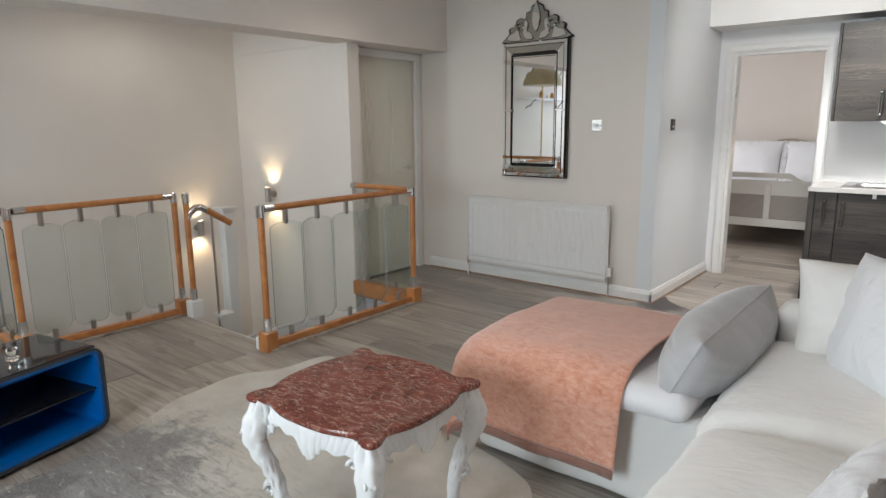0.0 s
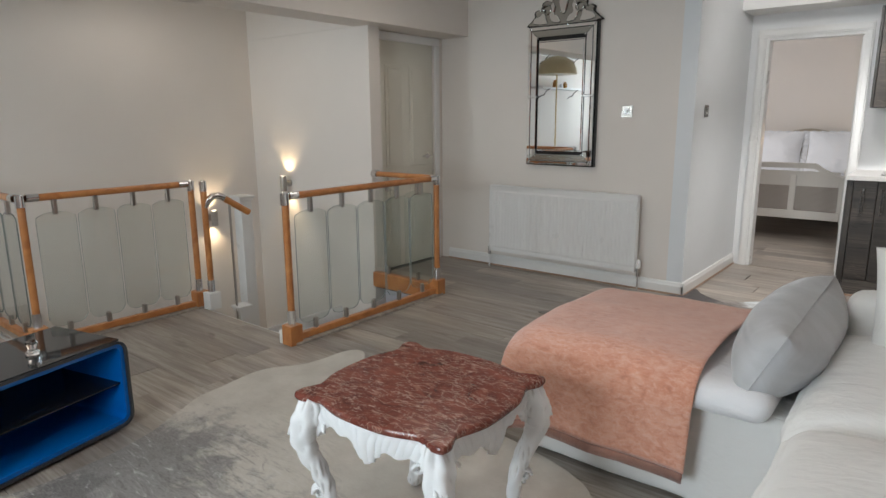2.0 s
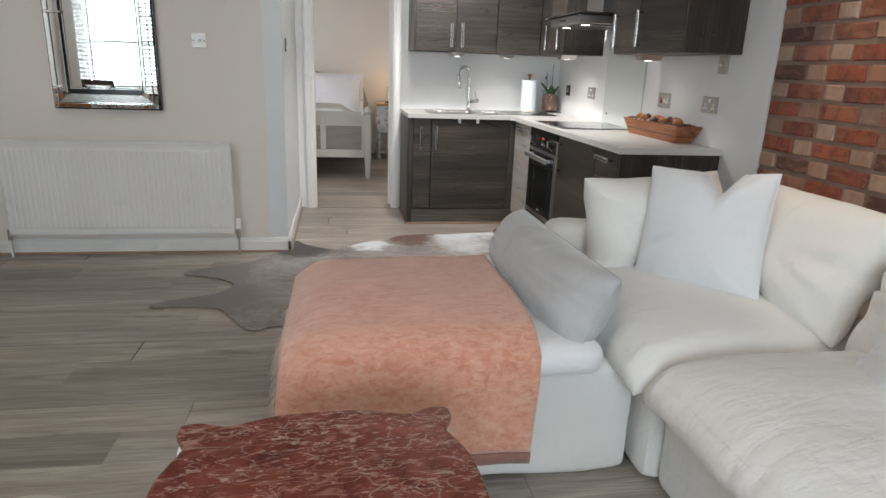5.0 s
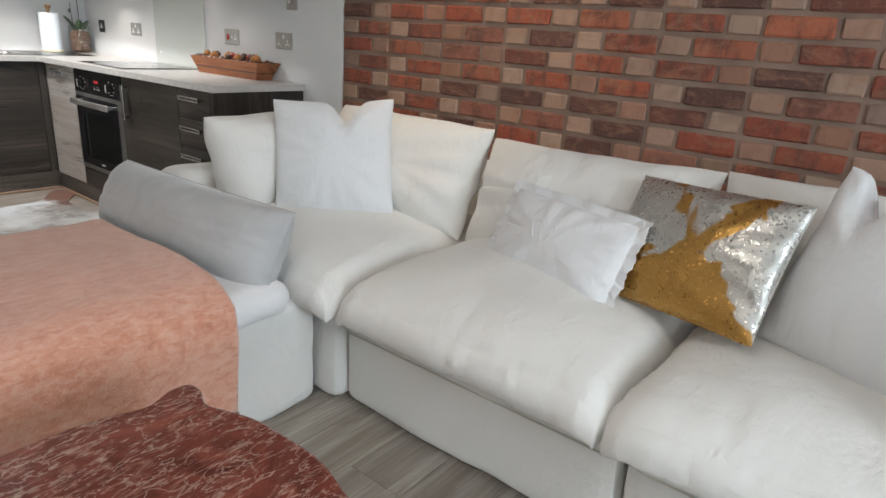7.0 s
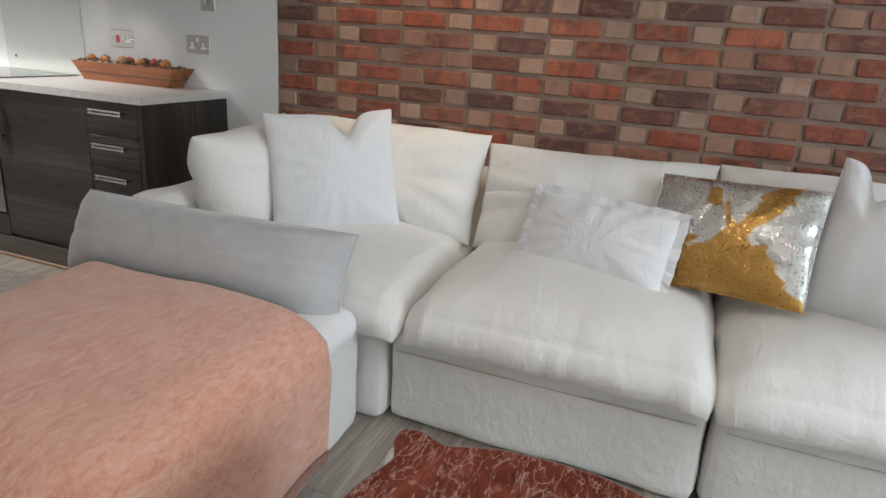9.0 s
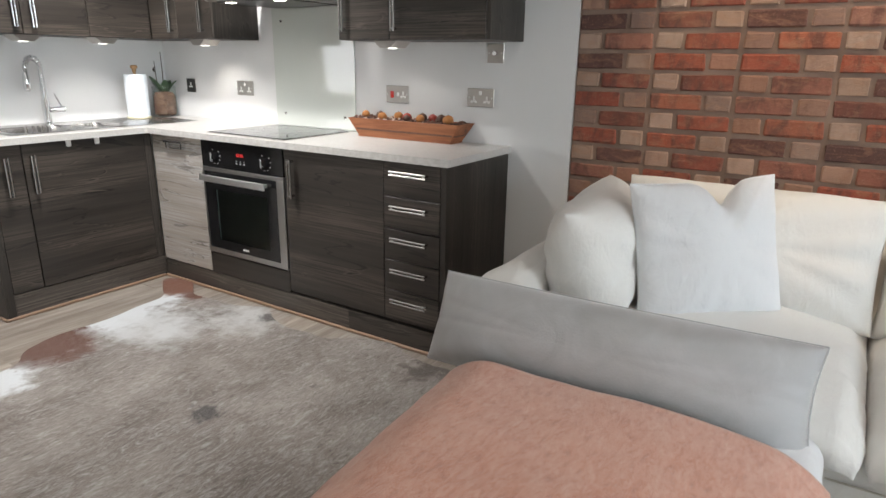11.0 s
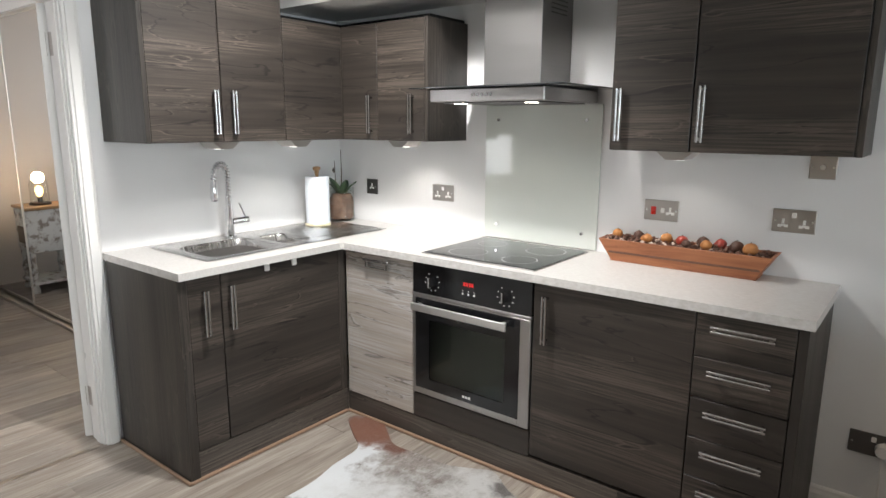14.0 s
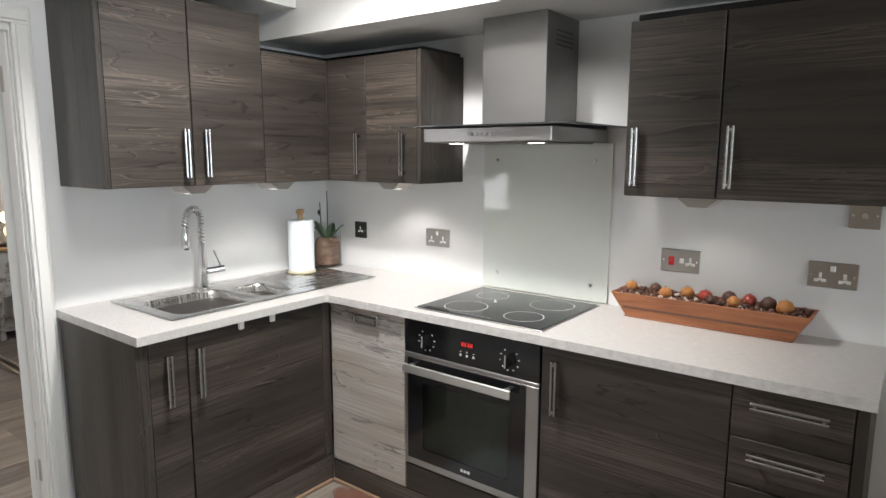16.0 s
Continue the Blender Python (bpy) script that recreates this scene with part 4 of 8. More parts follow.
# ---- carved table ----
def marble():
    n = Nodes("red_marble")
    v = n.mapped((1, 1, 1))
    a = n.noise(11, 6, 0.65, v, 1.4)
    b = n.noise(1, 6, 0.7, n.mapped((14, 34, 20), rot=(0, 0, 0.35)), 1.2)
    c = n.mix(n.ramp(a, (0.3, 0), (0.68, 1)), (0.075, 0.014, 0.010), (0.235, 0.060, 0.038))
    c = n.mix(n.ramp(b, (0.55, 0.0), (0.68, 0.7)), c, (0.42, 0.21, 0.155))
    flecks = n.noise(1, 5, 0.7, n.mapped((30, 95, 40), rot=(0, 0, -0.55)), 0.8)
    c = n.mix(n.ramp(flecks, (0.57, 0.0), (0.65, 0.85)), c, (0.50, 0.31, 0.25))
    for sc, ro, wd in (((2.2, 5, 4), 0.9, 0.004), ((9, 22, 9), -0.5, 0.012)):
        line = n.math("ABSOLUTE", n.math("SUBTRACT", n.noise(1, 4, 0.55, n.mapped(sc, rot=(0, 0, ro)), 0.5), 0.5))
        c = n.mix(n.ramp(line, (wd * 0.4, 0.6), (wd, 0.0)), c, (0.48, 0.31, 0.25))
    dark = n.noise(1, 4, 0.6, n.mapped((4, 20, 8), rot=(0, 0, -0.5)), 0.8)
    c = n.mix(n.ramp(dark, (0.60, 0.0), (0.72, 0.6)), c, (0.06, 0.018, 0.014))
    n.set(Base_Color=c, Roughness=n.ramp(a, (0.3, 0.16), (0.7, 0.26)), Specular_IOR_Level=0.35)
    return n.mat


def carved_white():
    n = Nodes("chalky_carved_paint")
    f, cav = n.noise(26, 5, 0.6), n.noise(9, 3)
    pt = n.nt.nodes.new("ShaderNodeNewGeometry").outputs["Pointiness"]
    # shade in the carving's hollows, painted in brown where the mesh is concave
    cavity_shade = n.ramp(pt, (0.43, 1.0), (0.49, 0.0))
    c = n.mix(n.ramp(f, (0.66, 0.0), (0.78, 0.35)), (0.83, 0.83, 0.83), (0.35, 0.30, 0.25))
    n.set(Base_Color=n.mix(n.math("MULTIPLY", cavity_shade, 0.75), c, (0.22, 0.17, 0.14)), Roughness=0.6)
    n.bump(f, 0.3, 0.003)
    return n.mat


def carved_table():
    cx, cy, zt = -1.213, 1.795, 0.556
    root = thing("side_table", (cx, cy, 0), "carved white rococo side table with a red marble top", "table")
    half = [(0.080, 0.276), (0.130, 0.263), (0.160, 0.252), (0.182, 0.248), (0.205, 0.256), (0.232, 0.267), (0.262, 0.262)]
    quad = [(0.0, 0.280)] + half + [(y, x) for x, y in half[-2::-1]]
    pts = []
    for k in range(4):
        ca, sa = [(1, 0), (0, -1), (-1, 0), (0, 1)][k]
        pts += [(x * ca - y * sa * 1.0, x * sa + y * ca) for x, y in quad]
    # the corner lobes are rounded off a little
    out = [(cx + x * 1.055, cy + y * 1.02) for x, y in smooth_loop(pts, 5)]
    out = list(dict.fromkeys((round(x, 5), round(y, 5)) for x, y in out))
    part("tabletop", star_slab(out, cx, cy, zt - 0.024, zt), marble(), root, "mottled red marble top")
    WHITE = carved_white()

    def side_point(k, u, inset):
        i = (u + 1) / 2
        # along side k between two corners
        base = 0.232 - inset + 0.022 * math.cos(u * math.pi / 2) ** 2
        x, y = u * (0.225 - inset * 0.5), base
        ca, sa = [(1, 0), (0, -1), (-1, 0), (0, 1)][k]
        return Vector((cx + (x * ca - y * sa) * 1.02, cy + (x * sa + y * ca) * 0.99, 0)), Vector((-sa, ca, 0))

    for k in range(4):
        bm = bmesh.new()
        NU, NV = 150, 30

        def depth(u):
            return 0.060 + 0.060 * math.exp(-(u / 0.20) ** 2) + 0.016 * math.exp(-((abs(u) - 0.48) / 0.12) ** 2) + 0.075 * max(0.0, abs(u) - 0.62) ** 1.6 * 4

        def on_apron(u, v, rel=0.0):
            p, nrm = side_point(k, u, 0.006)
            return p + nrm * rel + Vector((0, 0, zt - 0.022 - depth(u) * v))
        g = []
        for i in range(NU + 1):
            u = 2 * i / NU - 1
            row = []
            for j in range(NV + 1):
                v = j / NV
                shell = math.exp(-(u / 0.17) ** 2)
                ang = math.atan2(u * 0.23, 0.20 - v * 0.13)
                rel = 0.005 * math.sin(v * math.pi) + 0.005 * math.exp(-((v - 0.10) / 0.05) ** 2)
                rel += shell * (0.012 * math.sin(math.pi * min(1, v * 1.05)) + 0.0045 * math.cos(ang * 26) * min(1, v * 3))
                leaf = (1 - shell) * math.sin(math.pi * min(1.0, v * 1.1)) ** 0.7
                rel += leaf * 0.0045 * math.cos((abs(u) * 0.23 + v * 0.035) * 260)
                rel += 0.0010 * noise.noise(Vector((u * 16, v * 6, k)))
                row.append(bm.verts.new(on_apron(u, v, rel)))
            g.append(row)
        for i in range(NU):
            for j in range(NV):
                bm.faces.new((g[i][j], g[i + 1][j], g[i + 1][j + 1], g[i][j + 1]))
        bmesh.ops.recalc_face_normals(bm, faces=bm.faces)
        thicken(bm, 0.012)
        trims = [tube([on_apron(2 * i / 60 - 1, 0.97, 0.004) for i in range(61)], 0.0048, 8)]
        for sgn in (-1, 1):
            for u0, v0, rr in ((0.30, 0.62, 0.022), (0.52, 0.55, 0.018), (0.74, 0.50, 0.020)):
                pts = []
                for q in range(20):
                    a = q * 0.42
                    rad_q = rr * (1 - q / 26)
                    pts.append(on_apron(sgn * (u0 + rad_q * math.cos(a) / 0.23), v0, 0.011) + Vector((0, 0, rad_q * math.sin(a))))
                trims.append(tube(pts, 0.0042, 6))
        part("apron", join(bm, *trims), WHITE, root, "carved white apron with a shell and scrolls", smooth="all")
    for sx, sy in ((1, 1), (1, -1), (-1, 1), (-1, -1)):
        d = Vector((sx, sy, 0)).normalized()

        def P(r, z):
            return Vector((cx, cy, z)) + d * r
        path = [(0.322, 0.535), (0.336, 0.505), (0.354, 0.47), (0.364, 0.435), (0.364, 0.40), (0.350, 0.355), (0.328, 0.31), (0.308, 0.26), (0.296, 0.21), (0.290, 0.16), (0.292, 0.11), (0.302, 0.07), (0.324, 0.035), (0.347, 0.021)]
        rad = [0.038, 0.041, 0.042, 0.040, 0.036, 0.031, 0.027, 0.025, 0.023, 0.022, 0.021, 0.023, 0.026, 0.020]
        fine, fr = [], []
        for i in range((len(path) - 1) * 8 + 1):
            t = i / 8
            a = min(int(t), len(path) - 2)
            f = t - a
            fine.append(P(path[a][0] * (1 - f) + path[a + 1][0] * f, path[a][1] * (1 - f) + path[a + 1][1] * f))
            fr.append(rad[a] * (1 - f) + rad[a + 1] * f)
        bm = tube(fine, fr, 40)
        for v in bm.verts:
            h = v.co.z
            axis = P(0, h)
            a = math.atan2(v.co.y - P(0.32, h).y, v.co.x - P(0.32, h).x)
            flute = 0.0042 * math.cos(a * 9) * (1 if h > 0.38 else 0.5)
            leafy = 0.004 * math.sin(h * 90 + 3 * math.cos(a * 3))
            out_d = (v.co - P(0.325, h)).normalized()
            v.co += out_d * (flute + leafy * 0.6 + 0.0015 * noise.noise(v.co * 60))
        extra = []
        for zc, rc, rr in ((0.43, 0.386, 0.019), (0.225, 0.325, 0.021), (0.20, 0.305, 0.017), (0.022, 0.352, 0.02)):
            side = Vector((-d.y, d.x, 0))
            c0 = P(rc, zc)
            pts = [c0 + (d * math.cos(a) + Vector((0, 0, 1)) * math.sin(a)) * rr * (1 - a / 9) for a in [i * 0.4 for i in range(17)]]
            for off in (-0.014, 0, 0.014):
                extra.append(tube([p + side * off for p in pts], 0.0055, 6))
        for off in (-1, 1):
            side = Vector((-d.y, d.x, 0)) * off
            c0 = P(0.30, 0.45) + side * 0.045
            pts = [c0 + (side * math.cos(a) + Vector((0, 0, 1)) * math.sin(a)) * 0.018 * (1 - a / 8) for a in [i * 0.4 for i in range(15)]]
            extra.append(tube(pts, 0.006, 6))
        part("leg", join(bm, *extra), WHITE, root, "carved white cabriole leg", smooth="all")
    root.rotation_euler.z = radians(2)


carved_table()


# ---- balustrade ----
def chrome_sleeve(a, b, r=0.026):
    return rod(a, b, r, n=20)


def baluster_post(parent, x, y, foot, mat_block=PINE):
    zt = 0.915
    p = part("post", rod((x, y, 0.20), (x, y, 0.865), 0.0215, n=20), PINE, parent, smooth=True)
    part("bottom_sleeve", chrome_sleeve((x, y, 0.125), (x, y, 0.215)), CHROME, p, "chrome sleeve", smooth=True)
    part("top_sleeve", join(chrome_sleeve((x, y, 0.855), (x, y, 0.925)), rod((x, y, 0.925), (x, y, 0.932), 0.021, 0.012, 20)), CHROME, p, "chrome cap", smooth=True)
    part("block", box(x - 0.045, x + 0.045, y - 0.045, y + 0.045, 0.0, 0.125, 0.006, 2), mat_block, p, "pine foot block" if mat_block is PINE else "white painted foot block")


def glass_run(parent, a, b, panes):
    """Rails, clips and shaped panes from a to b, on plan."""
    a, b = Vector((*a, 0)), Vector((*b, 0))
    d = (b - a).normalized()
    side = Vector((-d.y, d.x, 0))
    up = Vector((0, 0, 1))
    L = (b - a).length
    part("handrail", rod(a + d * 0.02 + up * 0.905, b - d * 0.02 + up * 0.905, 0.0215, n=20), PINE, parent, smooth=True)
    for p0, p1 in ((a + d * 0.02, a + d * 0.085), (b - d * 0.085, b - d * 0.02)):
        part("rail_sleeve", chrome_sleeve(p0 + up * 0.905, p1 + up * 0.905, 0.0245), CHROME, parent, "chrome sleeve", smooth=True)
    shoe = box(0, L - 0.09, -0.022, 0.022, 0.016, 0.058, 0.008, 2)
    m = Matrix.Translation(a + d * 0.045) @ Matrix((d, side, up)).transposed().to_4x4()
    part("bottom_rail", moved(shoe, m), PINE, parent)
    part("bottom_board", moved(box(-0.06, L - 0.03, -0.05, 0.05, 0.0, 0.016, 0.003), m), FLOOR, parent, "oak edge board")
    span = (L - 0.10) / panes
    for k in range(panes):
        c = a + d * (0.05 + span * (k + 0.5))
        hw = span / 2 - 0.006
        z0, z1, z2 = 0.105, 0.785, 0.812
        o = [(-hw * 0.55, z0), (-hw * 0.8, z0 + 0.012), (-hw, z0 + 0.045), (-hw, z1 - 0.03), (-hw * 0.96, z1), (-hw * 0.55, z2 - 0.006), (0, z2), (hw * 0.55, z2 - 0.006), (hw * 0.96, z1), (hw, z1 - 0.03), (hw, z0 + 0.045), (hw * 0.8, z0 + 0.012), (hw * 0.55, z0)]
        bm = bmesh.new()
        f = bm.faces.new([bm.verts.new(c + d * x + up * z - side * 0.004) for x, z in o])
        res = bmesh.ops.extrude_face_region(bm, geom=[f])
        bmesh.ops.translate(bm, verts=[v for v in res["geom"] if isinstance(v, bmesh.types.BMVert)], vec=side * 0.008)
        p = part("pane", bm, GLASS, parent, "clear glass pane with an arched top")
        p.data.materials.append(EDGE)
        p.data.polygons.foreach_set("material_index", [0 if abs(q.normal.dot(side)) > 0.5 else 1 for q in p.data.polygons])
        p.visible_shadow = False
        for za, zb in ((0.058, 0.125), (0.795, 0.888)):
            cb = moved(box(-0.014, 0.014, -0.013, 0.013, za, zb, 0.004), Matrix.Translation(c) @ Matrix((d, side, up)).transposed().to_4x4())
            part("clip", cb, NICKEL, p, "satin metal glass clip")


bal = thing("balustrade", (-3.04, 3.4, 0), "varnished pine and glass balustrade beside the stairwell", "balustrade", "stair balustrades")
glass_run(bal, (-3.045, 2.70), (-3.045, 4.085), 5)
baluster_post(bal, -3.045, 2.695, 0)
baluster_post(bal, -3.045, 4.085, 0)
part("white_block", box(-3.125, -3.092, 2.655, 2.735, 0.0, 0.085, 0.003), GLOSS, bal)
part("handrail", rod((-3.05, 4.085, 0.905), (-3.70, 4.085, 0.905), 0.0215, n=20), PINE, bal, smooth=True)
part("wall_bracket", join(rod((-3.655, 4.085, 0.905), (-3.716, 4.085, 0.905), 0.028, n=20), rod((-3.66, 4.085, 0.905), (-3.69, 4.085, 0.905), 0.036, n=20)), CHROME, bal, smooth=True)
part("return_rail", box(-3.72, -3.10, 4.05, 4.115, -0.04, 0.085, 0.006), PINE, bal, "deep pine bottom rail")
for x in (-3.56, -3.24):
    bm = bmesh.new()
    hw = 0.135
    f = bm.faces.new([bm.verts.new((x + a, 4.080, z)) for a, z in ((-hw, 0.13), (-hw, 0.74), (-hw * 0.9, 0.77), (0, 0.80), (hw * 0.9, 0.77), (hw, 0.74), (hw, 0.13))])
    res = bmesh.ops.extrude_face_region(bm, geom=[f])
    bmesh.ops.translate(bm, verts=[v for v in res["geom"] if isinstance(v, bmesh.types.BMVert)], vec=(0, 0.008, 0))
    p = part("pane", bm, GLASS, bal)
    p.visible_shadow = False
    for za, zb in ((0.085, 0.15), (0.765, 0.888)):
        part("clip", box(x - 0.014, x + 0.014, 4.071, 4.097, za, zb, 0.004), NICKEL, p)

bal = thing("balustrade", (-4.2, 2.2, 0), "varnished pine and glass balustrade beyond the stair head", "balustrade", "stair balustrades")
glass_run(bal, (-4.21, 1.72), (-4.21, 2.76), 4)
glass_run(bal, (-5.30, 1.70), (-4.23, 1.70), 4)
baluster_post(bal, -4.21, 1.71, 0)
baluster_post(bal, -4.21, 2.765, 0)
baluster_post(bal, -4.105, 2.80, 0, GLOSS)

hr = thing("stair_handrail", (-4.1, 2.9, 0), "sloping pine stair handrail on a thin steel post", "handrail")
part("rail", rod((-4.08, 2.93, 0.80), (-4.08, 3.135, 0.670), 0.024, n=20), PINE, hr, smooth=True)
part("bend", tube([(-4.105, 2.80, 0.74), (-4.10, 2.82, 0.78), (-4.09, 2.86, 0.815), (-4.085, 2.90, 0.815), (-4.08, 2.94, 0.795)], [0.022, 0.026, 0.027, 0.027, 0.026], 18), CHROME, hr, smooth=True)
part("steel_post", rod((-4.08, 2.98, -0.5), (-4.08, 2.98, 0.765), 0.009, n=14), NICKEL, hr, smooth=True)


# ---- stairs below ----
def stairs():
    s = thing("staircase", (-3.6, 3.3, -1), "white painted stairs with carpet-grey treads going down", "staircase")
    for k in range(6):
        y, z = 2.80 + k * 0.215, -0.19 * (k + 1)
        part("tread", box(-4.15, -3.10, y, y + 0.24, z - 0.03, z, 0.006), FLOOR, s)
        part("riser", box(-4.15, -3.10, y, y + 0.015, z, z + 0.16), GLOSS, s)
    structure("stair_lining", join(box(-3.10, -3.055, 2.74, 4.08, -2.6, -0.02), box(-4.17, -4.15, 2.80, 4.08, -2.6, -0.30), box(-4.15, -3.10, 2.74, 2.80, -2.6, -0.02), box(-5.32, -4.22, 1.62, 1.66, -2.6, -0.02),
                                   box(-4.26, -4.17, 1.66, 2.82, -2.6, -0.02)), WALLW, "white plastered sides of the stairwell")
    structure("stairwell_floor", box(-5.4, -3.0, 1.6, 4.2, -2.7, -2.6), FLOOR)
    for (x, y, zt, w, label) in ((-4.37, 3.28, 0.76, 0.10, "tall white boxed newel post with a moulded cap"), (-4.08, 3.02, -0.02, 0.08, "low white boxed newel with a moulded cap")):
        nw = thing("newel_post", (x, y, zt), label, "newel post")
        part("shaft", box(x - w / 2, x + w / 2, y - w / 2, y + w / 2, zt - 1.6, zt - 0.03, 0.003), GLOSS, nw)
        part("cap", join(box(x - w * 0.72, x + w * 0.72, y - w * 0.72, y + w * 0.72, zt - 0.02, zt, 0.004), box(x - w * 0.6, x + w * 0.6, y - w * 0.6, y + w * 0.6, zt - 0.04, zt - 0.02, 0.003)), GLOSS, nw)


stairs()


def wall_light(x, y, z, out):
    """A steel up-and-down light; out points away from the wall."""
    o = Vector(out)
    root = thing("wall_light", (x, y, z), "cylindrical brushed steel up-and-down wall light, switched on", "wall light", "stair wall lights")
    c = Vector((x, y, z)) + o * 0.075
    part("back_plate", rod(Vector((x, y, z)), Vector((x, y, z)) + o * 0.02, 0.032, n=20), NICKEL, root, smooth=True)
    part("arm", rod(Vector((x, y, z)) + o * 0.02, c, 0.008, n=10), NICKEL, root, smooth=True)
    part("body", tube([c + Vector((0, 0, h)) for h in (-0.07, 0.07)], 0.03, 24, False), NICKEL, root, smooth=True)
    warm = glowing("warm_bulb", (1.0, 0.86, 0.62), 22)
    part("bulb", rod(c + Vector((0, 0, 0.055)), c + Vector((0, 0, 0.06)), 0.026, n=20), warm, root, "glowing warm bulb")
    part("bulb", rod(c - Vector((0, 0, 0.06)), c - Vector((0, 0, 0.055)), 0.026, n=20), warm, root, "glowing warm bulb")
    for s in (1, -1):
        lamp("wall_light_glow", "SPOT", look(c + Vector((0, 0, s * 0.065)), c + Vector((0, 0, s)) - o * 0.35), 5.0, (1.0, 0.74, 0.42), 0.012, cone=95)


wall_light(-4.80, 4.08, 0.765, (0, -1, 0))
wall_light(-5.32, 3.55, 0.46, (1, 0, 0))


# ---- landing door ----
def landing_door():
    d = tagged(new("door_1"), "cream moulded panel door, shut", "door", kind="structure")
    d.location = (-3.92, 4.7, 0)
    x = -3.905
    part("leaf", box(x - 0.035, x, 4.34, 5.08, 0.012, 1.998, 0.002), CREAM, d)
    for y0, y1 in ((4.44, 4.67), (4.75, 4.98)):
        for z0, z1 in ((0.22, 0.78), (0.92, 1.80)):
            part("panel", join(box(x - 0.002, x + 0.006, y0, y1, z0, z1, 0.005, 2), box(x + 0.005, x + 0.011, y0 + 0.035, y1 - 0.035, z0 + 0.035, z1 - 0.035, 0.005, 2)), CREAM, d)
    part("door_handle", join(rod((x, 4.99, 1.0), (x + 0.05, 4.99, 1.0), 0.009, n=12), rod((x + 0.045, 4.99, 1.0), (x + 0.045, 4.88, 1.0), 0.008, n=12), rod((x, 4.99, 1.0), (x + 0.008, 4.99, 1.0), 0.026, n=20)), CHROME, d, smooth=True)
    for y0, y1, z0, z1 in ((4.285, 4.35, 0, 1.99), (5.07, 5.135, 0, 1.99), (4.285, 5.135, 1.99, 2.055)):
        structure("trim", box(-3.88, -3.86, y0, y1, z0, z1, 0.005), GLOSS, "white architrave")
    structure("threshold", box(-3.93, -3.87, 4.35, 5.07, 0.0, 0.008), DARKSTEEL, "dark door bar")


landing_door()


# ---- radiator ----
def radiator():
    x0, x1, z0, z1, yb, yf = -3.245, -1.885, 0.145, 0.755, 5.150, 5.085
    r = thing("radiator", ((x0 + x1) / 2, yb, z0), "white pressed-steel panel radiator with a grille on top", "radiator")
    bm = bmesh.new()
    n = 41
    prof = []
    for i in range(n):
        c = x0 + 0.02 + (x1 - x0 - 0.04) * (i + 0.5) / n
        w = (x1 - x0 - 0.04) / n
        prof += [(c - w * 0.42, yf + 0.0045), (c - w * 0.26, yf + 0.002), (c + w * 0.26, yf + 0.002), (c + w * 0.42, yf + 0.0045)]
    prof = [(x0, yf + 0.0045)] + prof + [(x1, yf + 0.0045)]
    rows = [(z0 + 0.01, 0.008), (z0 + 0.045, 0.008), (z0 + 0.06, 0), (z1 - 0.06, 0), (z1 - 0.045, 0.008), (z1 - 0.014, 0.008)]
    g = [[bm.verts.new((x, max(y, yf + off) if off else y, z)) for x, y in prof] for z, off in rows]
    for a, b in zip(g, g[1:]):
        for i in range(len(prof) - 1):
            bm.faces.new((a[i], a[i + 1], b[i + 1], b[i]))
    part("front_panel", bm, GLOSS, r)
    part("back_panel", box(x0, x1, yb - 0.022, yb - 0.008, z0 + 0.01, z1 - 0.012, 0.004), GLOSS, r)
    part("side_cover", box(x0 - 0.008, x0, yf, yb - 0.005, z0, z1, 0.003), GLOSS, r)
    part("side_cover", box(x1, x1 + 0.008, yf, yb - 0.005, z0, z1, 0.003), GLOSS, r)
    slots = [box(x0, x1, yf, yf + 0.012, z1 - 0.014, z1, 0.002), box(x0, x1, yb - 0.017, yb - 0.005, z1 - 0.014, z1, 0.002)]
    slots += [box(x, x + 0.010, yf + 0.012, yb - 0.017, z1 - 0.004, z1 - 0.001) for x in [x0 + 0.012 + i * 0.022 for i in range(61)]]
    part("top_grille", join(*slots), GLOSS, r)
    for x, white in ((x0 - 0.022, False), (x1 + 0.03, True)):
        part("pipe", join(rod((x, 5.115, 0.0), (x, 5.115, 0.13), 0.0075, n=12), rod((x, 5.115, 0.165), (x + (0.02 if not white else -0.026), 5.115, 0.165), 0.009, n=12)), CHROME if white else GLOSS, r, smooth=True)
        part("valve", join(rod((x, 5.115, 0.115), (x, 5.115, 0.185), 0.013, n=14)), NICKEL, r, smooth=True)
        part("valve_cap", rod((x, 5.115, 0.185), (x, 5.115, 0.25 if white else 0.215), 0.019 if white else 0.011, 0.017 if white else 0.009, n=18), WHITEP, r, "white valve head", smooth=True)
    part("bracket", join(*[box(x, x + 0.03, yb - 0.008, YM - 0.001, z0 + 0.1, z1 - 0.08) for x in (x0 + 0.2, x1 - 0.25)]), GLOSS, r)


radiator()


# ---- Venetian mirror ----
def quad_strip(a, b, c, d, thick=0.006, bev=0.003):
    """A bevelled slip of mirror with corners a, b, c, d in x and z, facing -y."""
    bm = bmesh.new()
    y = 5.14
    f = bm.faces.new([bm.verts.new((p[0], y, p[1])) for p in (a, b, c, d)])
    res = bmesh.ops.extrude_face_region(bm, geom=[f])
    bmesh.ops.translate(bm, verts=[v for v in res["geom"] if isinstance(v, bmesh.types.BMVert)], vec=(0, -thick, 0))
    bmesh.ops.recalc_face_normals(bm, faces=bm.faces)
    ed = [e for e in bm.edges if all(abs(v.co.y - (y - thick)) < 1e-6 for v in e.verts)]
    bmesh.ops.bevel(bm, geom=ed, offset=bev, segments=1, affect="EDGES")
    return bm


